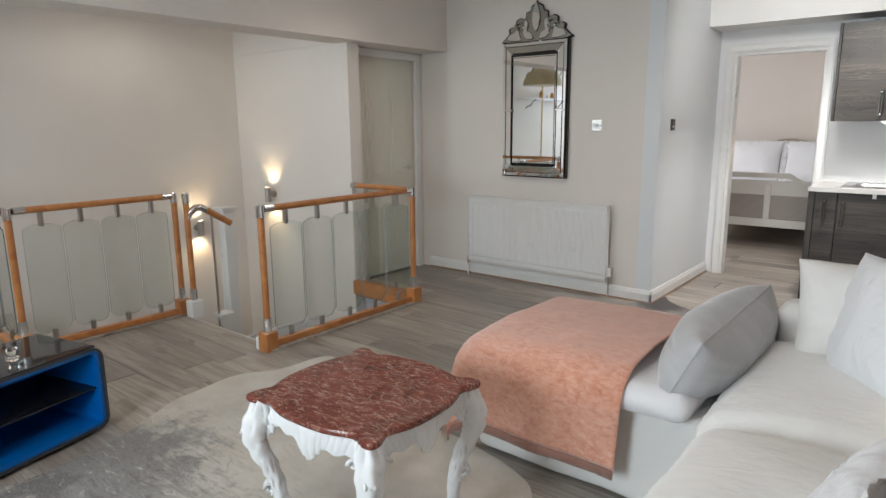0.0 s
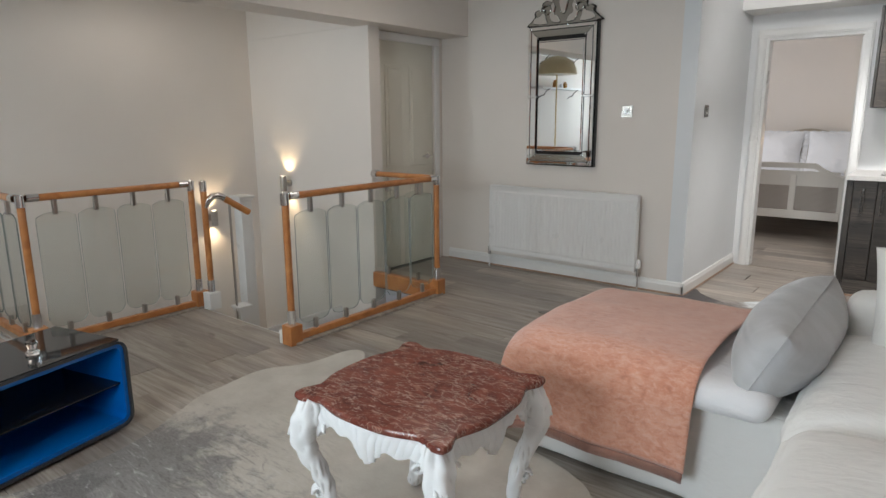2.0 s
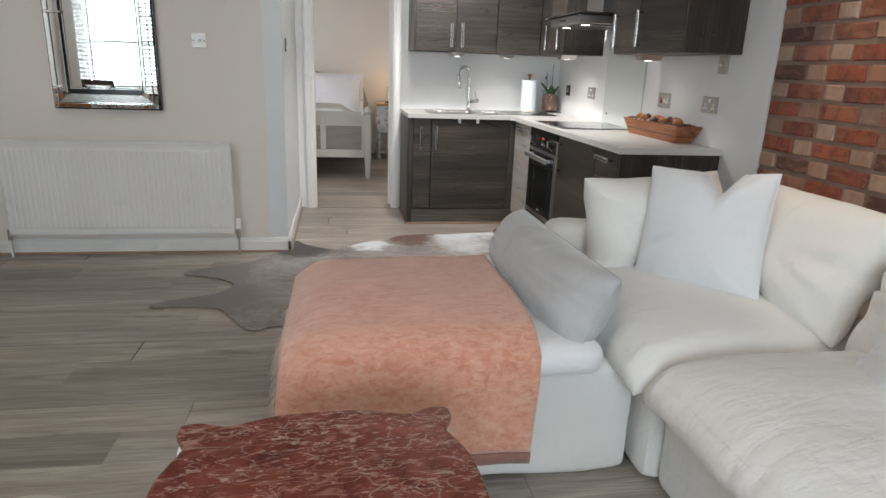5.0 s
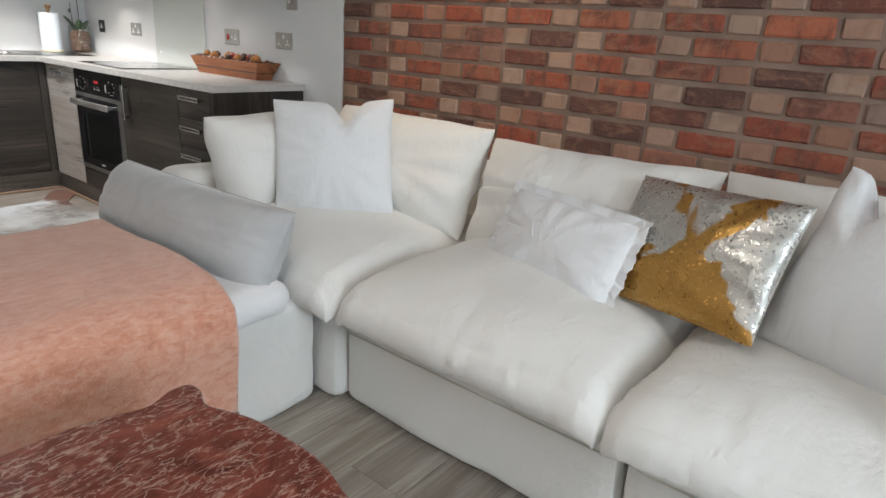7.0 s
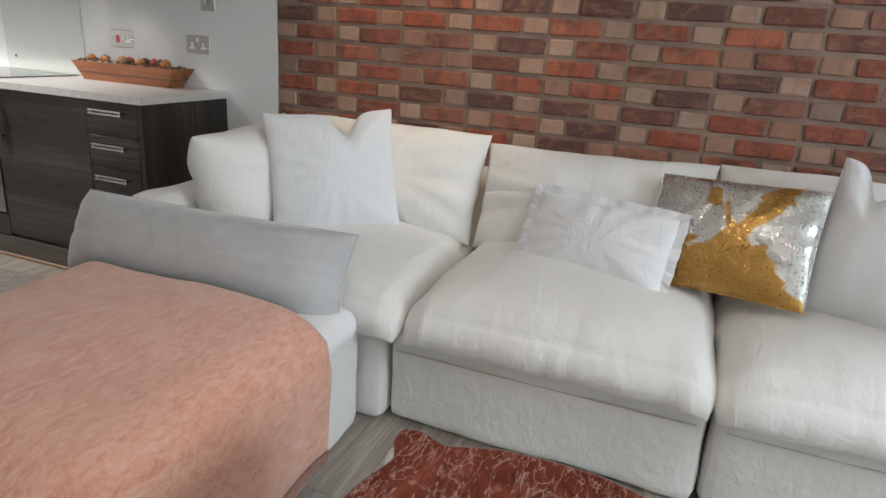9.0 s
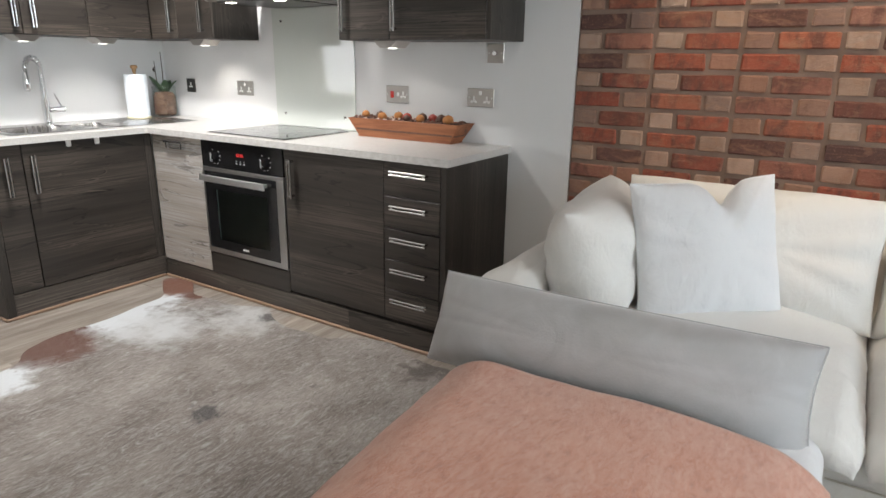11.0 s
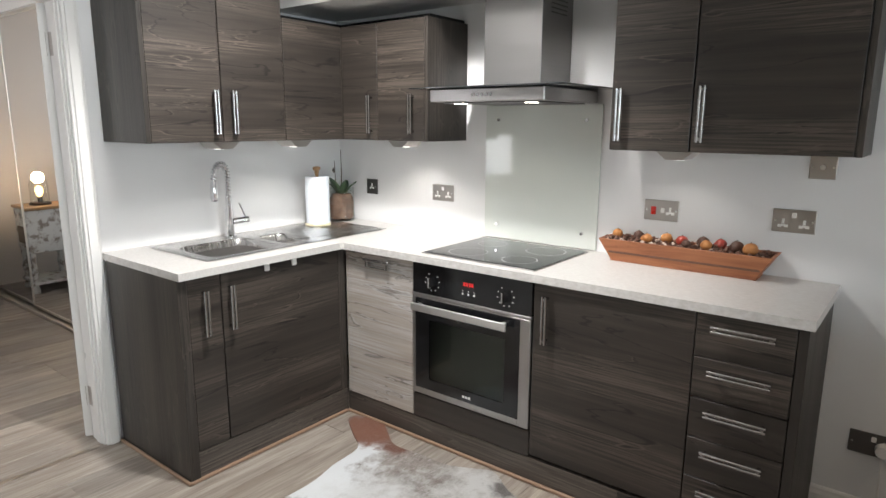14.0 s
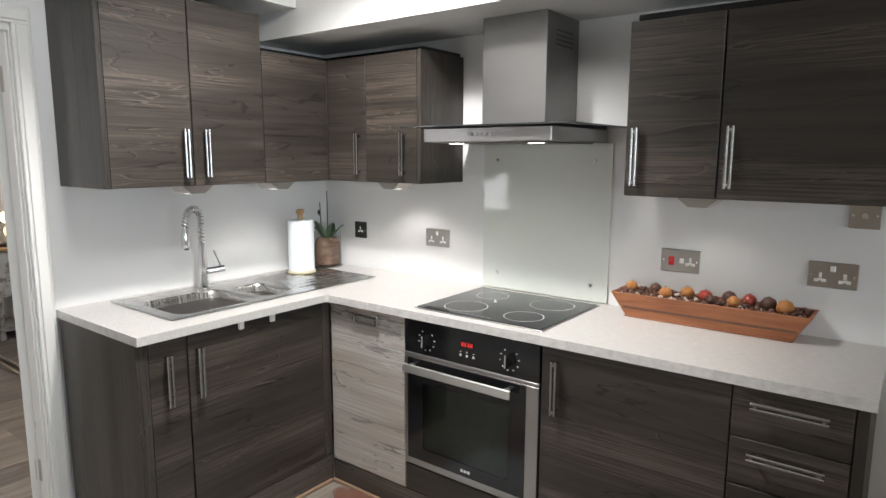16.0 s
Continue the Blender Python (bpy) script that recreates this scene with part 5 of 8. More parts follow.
def venetian_mirror():
    x0, x1, z0, z1 = -2.905, -2.292, 0.955, 2.07
    r = thing("wall_mirror", ((x0 + x1) / 2, 5.17, z0), "tall Venetian mirror framed in mirror glass with scrolled crest", "mirror")
    part("backing", box(x0 - 0.006, x1 + 0.006, 5.146, 5.186, z0 - 0.006, z1 + 0.006, 0.002), BLACK, r, "black wooden backing")
    part("mirror_glass", quad_strip((x0 + 0.10, z0 + 0.115), (x1 - 0.10, z0 + 0.115), (x1 - 0.10, z1 - 0.115), (x0 + 0.10, z1 - 0.115), 0.006, 0.012), MIRROR, r)
    w = 0.072

    def lerp(k):
        return (x0 + k, z0 + k), (x1 - k, z0 + k), (x1 - k, z1 - k), (x0 + k, z1 - k)
    A, B, C, D = lerp(0.004), lerp(0.03), lerp(0.034), lerp(0.086)
    zm = (z0 + z1) / 2
    for i in range(4):
        j = (i + 1) % 4
        sides = [(A, B, i, j)] if i % 2 == 0 else None
        for P, Q, mat in ((A, B, MIRROR), (C, D, AGED if i % 2 == 0 else MIRROR)):
            if i % 2 == 0:
                part("frame_glass", quad_strip(P[i], P[j], Q[j], Q[i], 0.012), mat, r, "bevelled mirror slip")
            else:
                up = i == 1
                za, zb = P[i][1], P[j][1]
                mid = lambda T: (T[i][0], zm + (-0.006 if up else 0.006))
                mid2 = lambda T: (T[i][0], zm + (0.006 if up else -0.006))
                part("frame_glass", quad_strip(P[i], mid(P), mid(Q), Q[i], 0.012), mat, r, "bevelled mirror slip")
                part("frame_glass", quad_strip(mid2(P), P[j], Q[j], mid2(Q), 0.012), mat, r, "bevelled mirror slip")
    clear = MIRROR
    for (x, z) in [(p[0], p[1]) for p in lerp(0.09)] + [(p[0], p[1]) for p in lerp(0.018)] + [(x0 + 0.09, zm), (x1 - 0.09, zm), (x0 + 0.02, zm), (x1 - 0.02, zm)]:
        part("rosette", join(rod((x, 5.130, z), (x, 5.116, z), 0.013, 0.007, 8)), clear, r, "cut-glass rosette")
    for x in (x0 + 0.055, x1 - 0.055):
        part("rosette", join(box(x - 0.035, x + 0.035, 5.118, 5.128, zm - 0.008, zm + 0.008, 0.003)), clear, r, "cut-glass bar")
    # crest of scrolled plates
    cx = (x0 + x1) / 2

    def plate(o, y, t, mat, bev=0.004):
        bm = bmesh.new()
        f = bm.faces.new([bm.verts.new((cx + a, y, z1 + b)) for a, b in o])
        res = bmesh.ops.extrude_face_region(bm, geom=[f])
        bmesh.ops.translate(bm, verts=[v for v in res["geom"] if isinstance(v, bmesh.types.BMVert)], vec=(0, -t, 0))
        bmesh.ops.recalc_face_normals(bm, faces=bm.faces)
        ed = [e for e in bm.edges if all(abs(v.co.y - (y - t)) < 1e-6 for v in e.verts)]
        bmesh.ops.bevel(bm, geom=ed, offset=bev, segments=1, affect="EDGES")
        return bm
    half = [(0.30, 0.0), (0.305, 0.045), (0.27, 0.08), (0.275, 0.115), (0.235, 0.135), (0.20, 0.125), (0.205, 0.175), (0.16, 0.20), (0.115, 0.185), (0.105, 0.235), (0.07, 0.245), (0.055, 0.285), (0.02, 0.30), (0.0, 0.325)]
    full = smooth_loop(half + [(-a, b) for a, b in half[-2::-1]], 3)
    part("crest", plate(full, 5.176, 0.01, BLACK, 0.002), BLACK, r, "black crest backing")
    inner = [(a * 0.94, b * 0.94 + 0.006) for a, b in full]
    part("crest_plate", plate(inner, 5.164, 0.006, AGED), AGED, r, "etched mirror crest")
    for s in (1, -1):
        leaf = smooth_loop([(s * 0.03, 0.02), (s * 0.10, 0.03), (s * 0.13, 0.10), (s * 0.10, 0.175), (s * 0.075, 0.14), (s * 0.085, 0.09), (s * 0.05, 0.07)], 4)
        part("crest_leaf", plate(leaf, 5.156, 0.010, MIRROR), MIRROR, r, "cut mirror leaf")
        leaf = smooth_loop([(s * 0.15, 0.015), (s * 0.27, 0.025), (s * 0.26, 0.065), (s * 0.215, 0.085), (s * 0.17, 0.11), (s * 0.16, 0.06)], 4)
        part("crest_leaf", plate(leaf, 5.156, 0.008, MIRROR), MIRROR, r, "cut mirror leaf")
        pts = [(cx + s * (0.15 + 0.055 * (1 - k / 30) * math.cos(k * 0.4)), 5.145, z1 + 0.12 + 0.045 * (1 - k / 30) * math.sin(k * 0.4)) for k in range(18)]
        part("crest_scroll", tube(pts, 0.006, 8), AGED, r, "glass scroll", smooth=True)
    part("crest_leaf", plate(smooth_loop([(0, 0.08), (0.035, 0.15), (0.03, 0.23), (0, 0.30), (-0.03, 0.23), (-0.035, 0.15)], 4), 5.154, 0.012, MIRROR), MIRROR, r, "cut mirror leaf")


venetian_mirror()


# ---- switches and sockets ----
def plate_on(name, label, at, out, w, h, mat=NICKEL, inserts=()):
    """A wall plate; inserts: (kind, sideways, up)."""
    o = Vector(out)
    side = Vector((-o.y, o.x, 0))
    m = Matrix.Translation(at) @ Matrix((side, o, Vector((0, 0, 1)))).transposed().to_4x4()
    r = thing(name, at, label, "socket" if "socket" in name else "switch", "wall plates")
    part("plate", moved(box(-w / 2, w / 2, 0.001, 0.007, -h / 2, h / 2, 0.002), m), mat, r)
    for kind, sx, sz in inserts:
        if kind == "socket":
            part("socket_face", join(*[moved(box(sx + a - ww, sx + a + ww, 0.006, 0.0095, sz + b - hh, sz + b + hh, 0.001), m) for a, b, ww, hh in ((0, 0.010, 0.0045, 0.009), (-0.011, -0.008, 0.0065, 0.0055), (0.011, -0.008, 0.0065, 0.0055), (0, -0.005, 0.008, 0.004))]), WHITEP, r, "white socket inlay")
        elif kind == "red":
            part("rocker", moved(box(sx - 0.011, sx + 0.011, 0.006, 0.011, sz - 0.017, sz + 0.017, 0.002), m), REDP, r, "red rocker switch")
        elif kind == "rocker":
            part("rocker", moved(box(sx - 0.008, sx + 0.008, 0.006, 0.011, sz - 0.010, sz + 0.010, 0.002), m), WHITEP, r, "white rocker switch")
        elif kind == "steel":
            part("rocker", moved(box(sx - 0.010, sx + 0.010, 0.006, 0.012, sz - 0.014, sz + 0.014, 0.002), m), CHROME, r)
        elif kind == "knob":
            part("knob", moved(rod((sx, 0.006, sz), (sx, 0.022, sz), 0.012, 0.010, 18), m), CHROME, r, smooth=True)
        elif kind == "frame":
            part("insert", moved(box(sx - 0.022, sx + 0.022, 0.006, 0.0085, sz - 0.022, sz + 0.022, 0.001), m), STEEL, r)
    for sx in (-w / 2 + 0.011, w / 2 - 0.011):
        part("screw", moved(rod((sx, 0.006, 0), (sx, 0.0085, 0), 0.0035, n=8), m), CHROME, r)
    return r


D = 0.024
plate_on("light_switch", "square steel wall plate above the radiator", (-2.04, YM, 1.384), (0, -1, 0), 0.088, 0.088, NICKEL, (("frame", 0, 0), ("rocker", 0.004, 0)))
plate_on("light_switch", "steel light switch on the cool white side wall", (XC, 5.458, 1.384), (1, 0, 0), 0.088, 0.088, DARKSTEEL, (("steel", 0, 0.012), ("rocker", 0, -0.015)))
plate_on("socket_single", "single steel socket in the corner above the worktop", (XE, 6.30, 1.118), (-1, 0, 0), 0.088, 0.088, DARKSTEEL, (("socket", 0, 0),))
plate_on("socket_double", "double steel socket beside the hob", (XE, 5.765, 1.118), (-1, 0, 0), 0.147, 0.088, NICKEL, (("socket", -0.036, -0.012), ("rocker", 0, 0.022), ("socket", 0.036, -0.012)))
plate_on("socket_cooker", "steel socket plate with a red cooker switch", (XE, 4.578, 1.127), (-1, 0, 0), 0.147, 0.088, NICKEL, (("socket", 0.038, -0.004), ("rocker", 0.006, 0.0), ("red", -0.033, -0.002)))
plate_on("socket_double", "double steel socket above the worktop's end", (XE, 4.075, 1.130), (-1, 0, 0), 0.147, 0.088, NICKEL, (("socket", -0.036, -0.012), ("rocker", 0, 0.022), ("socket", 0.036, -0.012)))
s = plate_on("socket_double", "double steel socket near the floor with a white plug in it", (XE, 3.735, 0.325), (-1, 0, 0), 0.147, 0.088, DARKSTEEL, (("socket", 0.036, 0.0), ("rocker", 0.004, 0.022)))
pl = thing("plug", (XE - 0.02, 3.70, 0.318), "round white plug with a cable", "plug")
part("body", join(rod((XE - 0.008, 3.70, 0.316), (XE - 0.04, 3.70, 0.316), 0.026, 0.022, 20)), WHITEP, pl, smooth=True)
part("cable", tube([(XE - 0.03, 3.70, 0.295), (XE - 0.035, 3.70, 0.24), (XE - 0.03, 3.695, 0.14), (XE - 0.025, 3.69, 0.05), (XE - 0.03, 3.62, 0.012), (XE - 0.03, 3.50, 0.012)], 0.0035, 8), WHITEP, pl, smooth=True)


# ---- kitchen: wall units ----
WALLU = "dark grey-brown wood-effect wall unit"


def under_light(x, y, z, axis):
    """A wedge-shaped steel light under a wall unit."""
    u = thing("under_cabinet_light", (x, y, z), "small wedge-shaped steel light under the wall units, switched on", "cabinet light", "under-cabinet lights")
    o = [(-0.07, 0.0), (0.07, 0.0), (0.055, -0.012), (0.03, -0.032), (-0.03, -0.032), (-0.055, -0.012)]
    bm = bmesh.new()
    f = bm.faces.new([bm.verts.new((x + a, y - 0.06, z + b) if axis == "x" else (x - 0.06, y + a, z + b)) for a, b in o])
    res = bmesh.ops.extrude_face_region(bm, geom=[f])
    bmesh.ops.translate(bm, verts=[v for v in res["geom"] if isinstance(v, bmesh.types.BMVert)], vec=(0, 0.12, 0) if axis == "x" else (0.12, 0, 0))
    part("housing", bm, NICKEL, u)
    part("lens", rod((x, y, z - 0.0345), (x, y, z - 0.032), 0.022, n=20), glowing("cabinet_bulb", (1.0, 0.97, 0.9), 5), u, "round glowing lens")


def wall_units():
    z0, z1, zt = 1.40, 1.975, 2.125
    u = thing("wall_cabinet", (-0.1, 6.4, z0), WALLU + ", tall, with two doors", "wall cabinet", "kitchen wall units")
    part("carcass", box(-0.555, 0.118, 6.221, YK - 0.002, z0, zt, 0.001), WOODV, u)
    part("end_panel", box(-0.575, -0.556, 6.196, YK - 0.002, z0, zt, 0.001), WOODV, u)
    for a, b, hx in ((-0.555, -0.222, -0.262), (-0.220, 0.122, -0.172)):
        d = front_y(u, a, b, z0, zt, yf=6.20)
        bar_handle(d, (hx, 6.20, 1.435), (hx, 6.20, 1.625), (0, -1, 0))
    u = thing("wall_cabinet", (0.4, 6.3, z0), WALLU + ", lower, filling the corner", "wall cabinet", "kitchen wall units")
    part("carcass", join(box(0.124, XE - 0.002, 6.221, YK - 0.003, z0, z1, 0.001), box(0.521, XE - 0.003, 5.637, 6.220, z0, z1, 0.001)), WOODV, u)
    front_y(u, 0.124, 0.497, z0, z1, yf=6.20, name="corner_panel")
    part("end_panel", box(0.500, XE - 0.002, 5.615, 5.634, z0, z1, 0.001), WOODV, u)
    for a, b, hy in ((5.945, 6.198, 5.985), (5.636, 5.943, 5.705)):
        d = front_x(u, a, b, z0, z1, xf=0.50)
        bar_handle(d, (0.50, hy, 1.435), (0.50, hy, 1.625), (-1, 0, 0))
    # the shadow gap over the corner unit is a solid black strip
    part("top_shadow_gap", join(box(0.15, XE - 0.01, 6.24, YK - 0.01, z1, 1.992), box(0.535, XE - 0.01, 5.63, 6.24, z1, 1.9921)), BLACK, u, "black strip standing in for the shadow gap on top")
    u = thing("wall_cabinet", (0.65, 4.28, z0), WALLU + " with a narrow and a wide door", "wall cabinet", "kitchen wall units")
    part("carcass", box(0.521, XE - 0.002, 3.881, 4.693, z0 - 0.012, z1, 0.001), WOODV, u)
    part("end_panel", box(0.500, XE - 0.002, 3.860, 3.879, z0 - 0.012, z1, 0.001), WOODV, u)
    for a, b, hy in ((4.389, 4.695, 4.655), (3.881, 4.387, 4.350)):
        d = front_x(u, a, b, z0 - 0.012, z1, xf=0.50)
        bar_handle(d, (0.50, hy, 1.425), (0.50, hy, 1.62), (-1, 0, 0))
    # black strip again for the dark gap above this unit
    part("top_shadow_gap", box(0.535, XE - 0.01, 3.89, 4.68, z1, 2.0), BLACK, u, "black strip standing in for the shadow gap on top")
    for x, y, ax in ((-0.19, 6.29, "x"), (0.24, 6.29, "x"), (0.62, 5.86, "y"), (0.62, 4.46, "y")):
        under_light(x, y, z0 - 0.001 if y > 5 else z0 - 0.013, ax)
    plate_on("light_switch", "steel dimmer plate under the wall unit's end", (XE, 4.000, 1.337), (-1, 0, 0), 0.088, 0.088, NICKEL, (("knob", 0, 0.0),))


wall_units()


GREYSTEEL = metal("grey_brushed_steel", (0.30, 0.29, 0.285), 0.36, (3, 3, 260))


def hood():
    u = thing("cooker_hood", (0.6, 5.18, 1.58), "brushed steel chimney hood with a glass canopy, lamps on", "cooker hood")
    part("body", box(0.335, XE - 0.004, 4.895, 5.465, 1.578, 1.632, 0.004), STEEL, u)
    g = part("canopy", box(0.30, XE - 0.004, 4.80, 5.56, 1.634, 1.640, 0.002), BLACK_GLASS, u, "thin dark glass canopy")
    part("chimney", box(0.545, XE - 0.004, 5.035, 5.325, 1.641, 2.069, 0.002), GREYSTEEL, u)
    part("vent", join(*[box(0.62, 0.76, 5.0335, 5.0349, 1.95 + i * 0.018, 1.955 + i * 0.018) for i in range(4)]), DARKSTEEL, u)
    for k in range(5):
        part("button", rod((0.336, 5.145 + k * 0.022, 1.605), (0.330, 5.145 + k * 0.022, 1.605), 0.007, n=14), CHROME, u, smooth=True)
    part("filter", box(0.38, 0.78, 4.94, 5.42, 1.573, 1.578), DARKSTEEL, u)
    for y in (5.0, 5.36):
        part("hood_lamp", rod((0.42, y, 1.571), (0.42, y, 1.5765), 0.028, n=24), glowing("hood_bulb", (1.0, 0.93, 0.8), 9), u, "round glowing hood lamp", smooth=True)


bg = Nodes("dark_glass")
bg.set(Base_Color=(0.02, 0.022, 0.024), Roughness=0.04)
BLACK_GLASS = bg.mat
hood()


def splashback():
    n = Nodes("pale_backed_glass")
    n.set(Base_Color=(0.66, 0.69, 0.65), Roughness=0.05)
    u = thing("splashback", (XE - 0.01, 5.17, 0.92), "pale green-white glass splashback with four steel fixings", "splashback")
    part("glass_sheet", box(XE - 0.012, XE - 0.003, 4.865, 5.485, 0.915, 1.575, 0.001), n.mat, u)
    for y in (4.94, 5.41):
        for z in (0.985, 1.505):
            part("fixing", rod((XE - 0.012, y, z), (XE - 0.017, y, z), 0.009, 0.007, 16), CHROME, u, smooth=True)


splashback()


def oven():
    u = thing("oven", (0.27, 5.2, 0.24), "built-in single oven with black glass and steel trim", "oven")
    ya, yb = Y2 + 0.004, Y3 - 0.004
    x = XF - 0.004
    part("body", box(x + 0.022, 0.745, ya, yb, 0.245, TOP - 0.004), DARKSTEEL, u)
    part("control_panel", box(x, x + 0.022, ya, yb, 0.728, TOP - 0.006, 0.002), BLACK, u, "black glass control panel")
    part("trim", box(x - 0.002, x + 0.02, ya, yb, 0.714, 0.727, 0.002), STEEL, u, "steel strip")
    d = part("door", join(box(x - 0.004, x + 0.02, ya, ya + 0.052, 0.242, 0.712, 0.002), box(x - 0.004, x + 0.02, yb - 0.022, yb, 0.242, 0.712, 0.002), box(x - 0.004, x + 0.02, ya + 0.052, yb - 0.022, 0.242, 0.275, 0.002),
                          box(x - 0.003, x + 0.02, ya + 0.052, yb - 0.022, 0.7065, 0.712, 0.001)), STEEL, u, "brushed steel door frame")
    bm = bmesh.new()
    frames = [[(ya + 0.050, 0.273), (yb - 0.020, 0.273), (yb - 0.020, 0.7055), (ya + 0.050, 0.7055)], [(ya + 0.12, 0.325), (yb - 0.10, 0.325), (yb - 0.10, 0.61), (ya + 0.12, 0.61)]]
    vs = [[[bm.verts.new((xx, y, z)) for y, z in fr] for fr in frames] for xx in (x - 0.006, x - 0.001)]
    for k in range(4):
        q = (k + 1) % 4
        for lay in vs:
            bm.faces.new((lay[0][k], lay[0][q], lay[1][q], lay[1][k]))
        for fr in (0, 1):
            bm.faces.new((vs[0][fr][k], vs[0][fr][q], vs[1][fr][q], vs[1][fr][k]))
    part("door_glass", bm, BLACK, d, "black glass border")
    w = part("window", box(x - 0.005, x - 0.002, ya + 0.12, yb - 0.10, 0.325, 0.610), glass("oven_glass", (0.72, 0.78, 0.76), 0.02), d, "dark see-through oven glass")
    w.visible_shadow = False
    enamel = plastic("grey_enamel", (0.52, 0.56, 0.55), 0.3)
    part("cavity", join(box(0.60, 0.61, ya + 0.10, yb - 0.08, 0.30, 0.64), box(x + 0.021, 0.60, ya + 0.09, ya + 0.10, 0.30, 0.64), box(x + 0.021, 0.60, yb - 0.08, yb - 0.07, 0.30, 0.64), box(x + 0.021, 0.60, ya + 0.10, yb - 0.08, 0.29, 0.30), box(x + 0.021, 0.60, ya + 0.10, yb - 0.08, 0.64, 0.65)), enamel, u)
    part("body_front", box(x + 0.0205, x + 0.0215, ya, yb, 0.245, 0.29), DARKSTEEL, u)
    for z in (0.40, 0.50):
        rack = [rod((x + 0.05, ya + 0.102, z), (x + 0.05, yb - 0.082, z), 0.003, n=8)] + [rod((x + 0.05, ya + 0.12 + i * 0.03, z), (0.58, ya + 0.12 + i * 0.03, z), 0.0015, n=6) for i in range(13)]
        part("rack", join(*rack), CHROME, u, "chrome wire rack")
    part("handle", join(box(x - 0.048, x - 0.038, ya + 0.095, yb - 0.022, 0.656, 0.692, 0.003), box(x - 0.038, x - 0.002, ya + 0.115, ya + 0.135, 0.664, 0.684, 0.002), box(x - 0.038, x - 0.002, yb - 0.06, yb - 0.04, 0.664, 0.684, 0.002)), metal("polished_oven_bar", (0.80, 0.80, 0.79), 0.38), d, "flat pale steel bar handle")
    for y in (yb - 0.115, ya + 0.125):
        kn = part("knob", join(rod((x, y, 0.79), (x - 0.008, y, 0.79), 0.024, n=24), rod((x - 0.008, y, 0.79), (x - 0.016, y, 0.79), 0.017, 0.015, 20)), BLACK, u, "black control knob", smooth=True)
        part("knob_grip", box(x - 0.034, x - 0.016, y - 0.005, y + 0.005, 0.766, 0.814, 0.004, 2), CHROME, kn, "chrome grip")
        part("marks", join(*[box(x - 0.0012, x, y - 0.003 + 0.040 * math.sin(a), y + 0.003 + 0.040 * math.sin(a), 0.788 + 0.040 * math.cos(a), 0.792 + 0.040 * math.cos(a)) for a in [0.5 + i * 0.62 for i in range(9)]]), WHITEP, u, "small white dial marks")
    yc = (ya + yb) / 2
    part("display", box(x - 0.001, x + 0.001, yc - 0.032, yc + 0.032, 0.795, 0.825), plastic("dark_display", (0.03, 0.008, 0.008), 0.2), u, "dark clock display")
    part("digits", join(*[box(x - 0.0018, x - 0.0008, yc + a - 0.005, yc + a + 0.005, 0.802, 0.818) for a in (-0.021, -0.008, 0.008, 0.021)]), glowing("red_digits", (0.7, 0.03, 0.03), 0.25), u, "red glowing digits")
    for a in (-0.03, 0.0, 0.03):
        part("button", join(box(x - 0.001, x, yc + a - 0.004, yc + a + 0.004, 0.762, 0.770), box(x - 0.001, x, yc + a - 0.003, yc + a + 0.003, 0.778, 0.781)), WHITEP, u)
    part("badge", join(*[box(x - 0.0068, x - 0.0058, yc + a - 0.006, yc + a + 0.006, 0.290, 0.301, 0.0003) for a in (-0.016, 0.0, 0.016)]), WHITEP, d, "small pale maker's mark")


oven()


def hob():
    u = thing("hob", (0.57, 5.2, 0.902), "black glass ceramic hob in a steel rim, four rings", "hob")
    part("rim", box(0.278, 0.775, 4.880, 5.468, 0.9102, 0.914, 0.0015), STEEL, u)
    part("glass_top", box(0.288, 0.768, 4.888, 5.460, 0.9125, 0.9165, 0.001), BLACK_GLASS, u)
    ring = plastic("ring_print", (0.55, 0.55, 0.55), 0.2)
    for x, y, r in ((0.41, 5.30, 0.090), (0.64, 5.32, 0.072), (0.41, 5.03, 0.078), (0.64, 5.03, 0.092)):
        bm = bmesh.new()
        n = 48
        rings = [[bm.verts.new((x + rr * math.cos(2 * math.pi * i / n), y + rr * math.sin(2 * math.pi * i / n), 0.9168)) for i in range(n)] for rr in (r, r - 0.0035)]
        for i in range(n):
            bm.faces.new((rings[0][i], rings[0][(i + 1) % n], rings[1][(i + 1) % n], rings[1][i]))
        part("ring", bm, ring, u, "fine grey ring")
    part("touch_marks", join(*[box(0.305, 0.311, 5.12 + i * 0.025, 5.128 + i * 0.025, 0.9165, 0.9169) for i in range(5)]), ring, u)


hob()


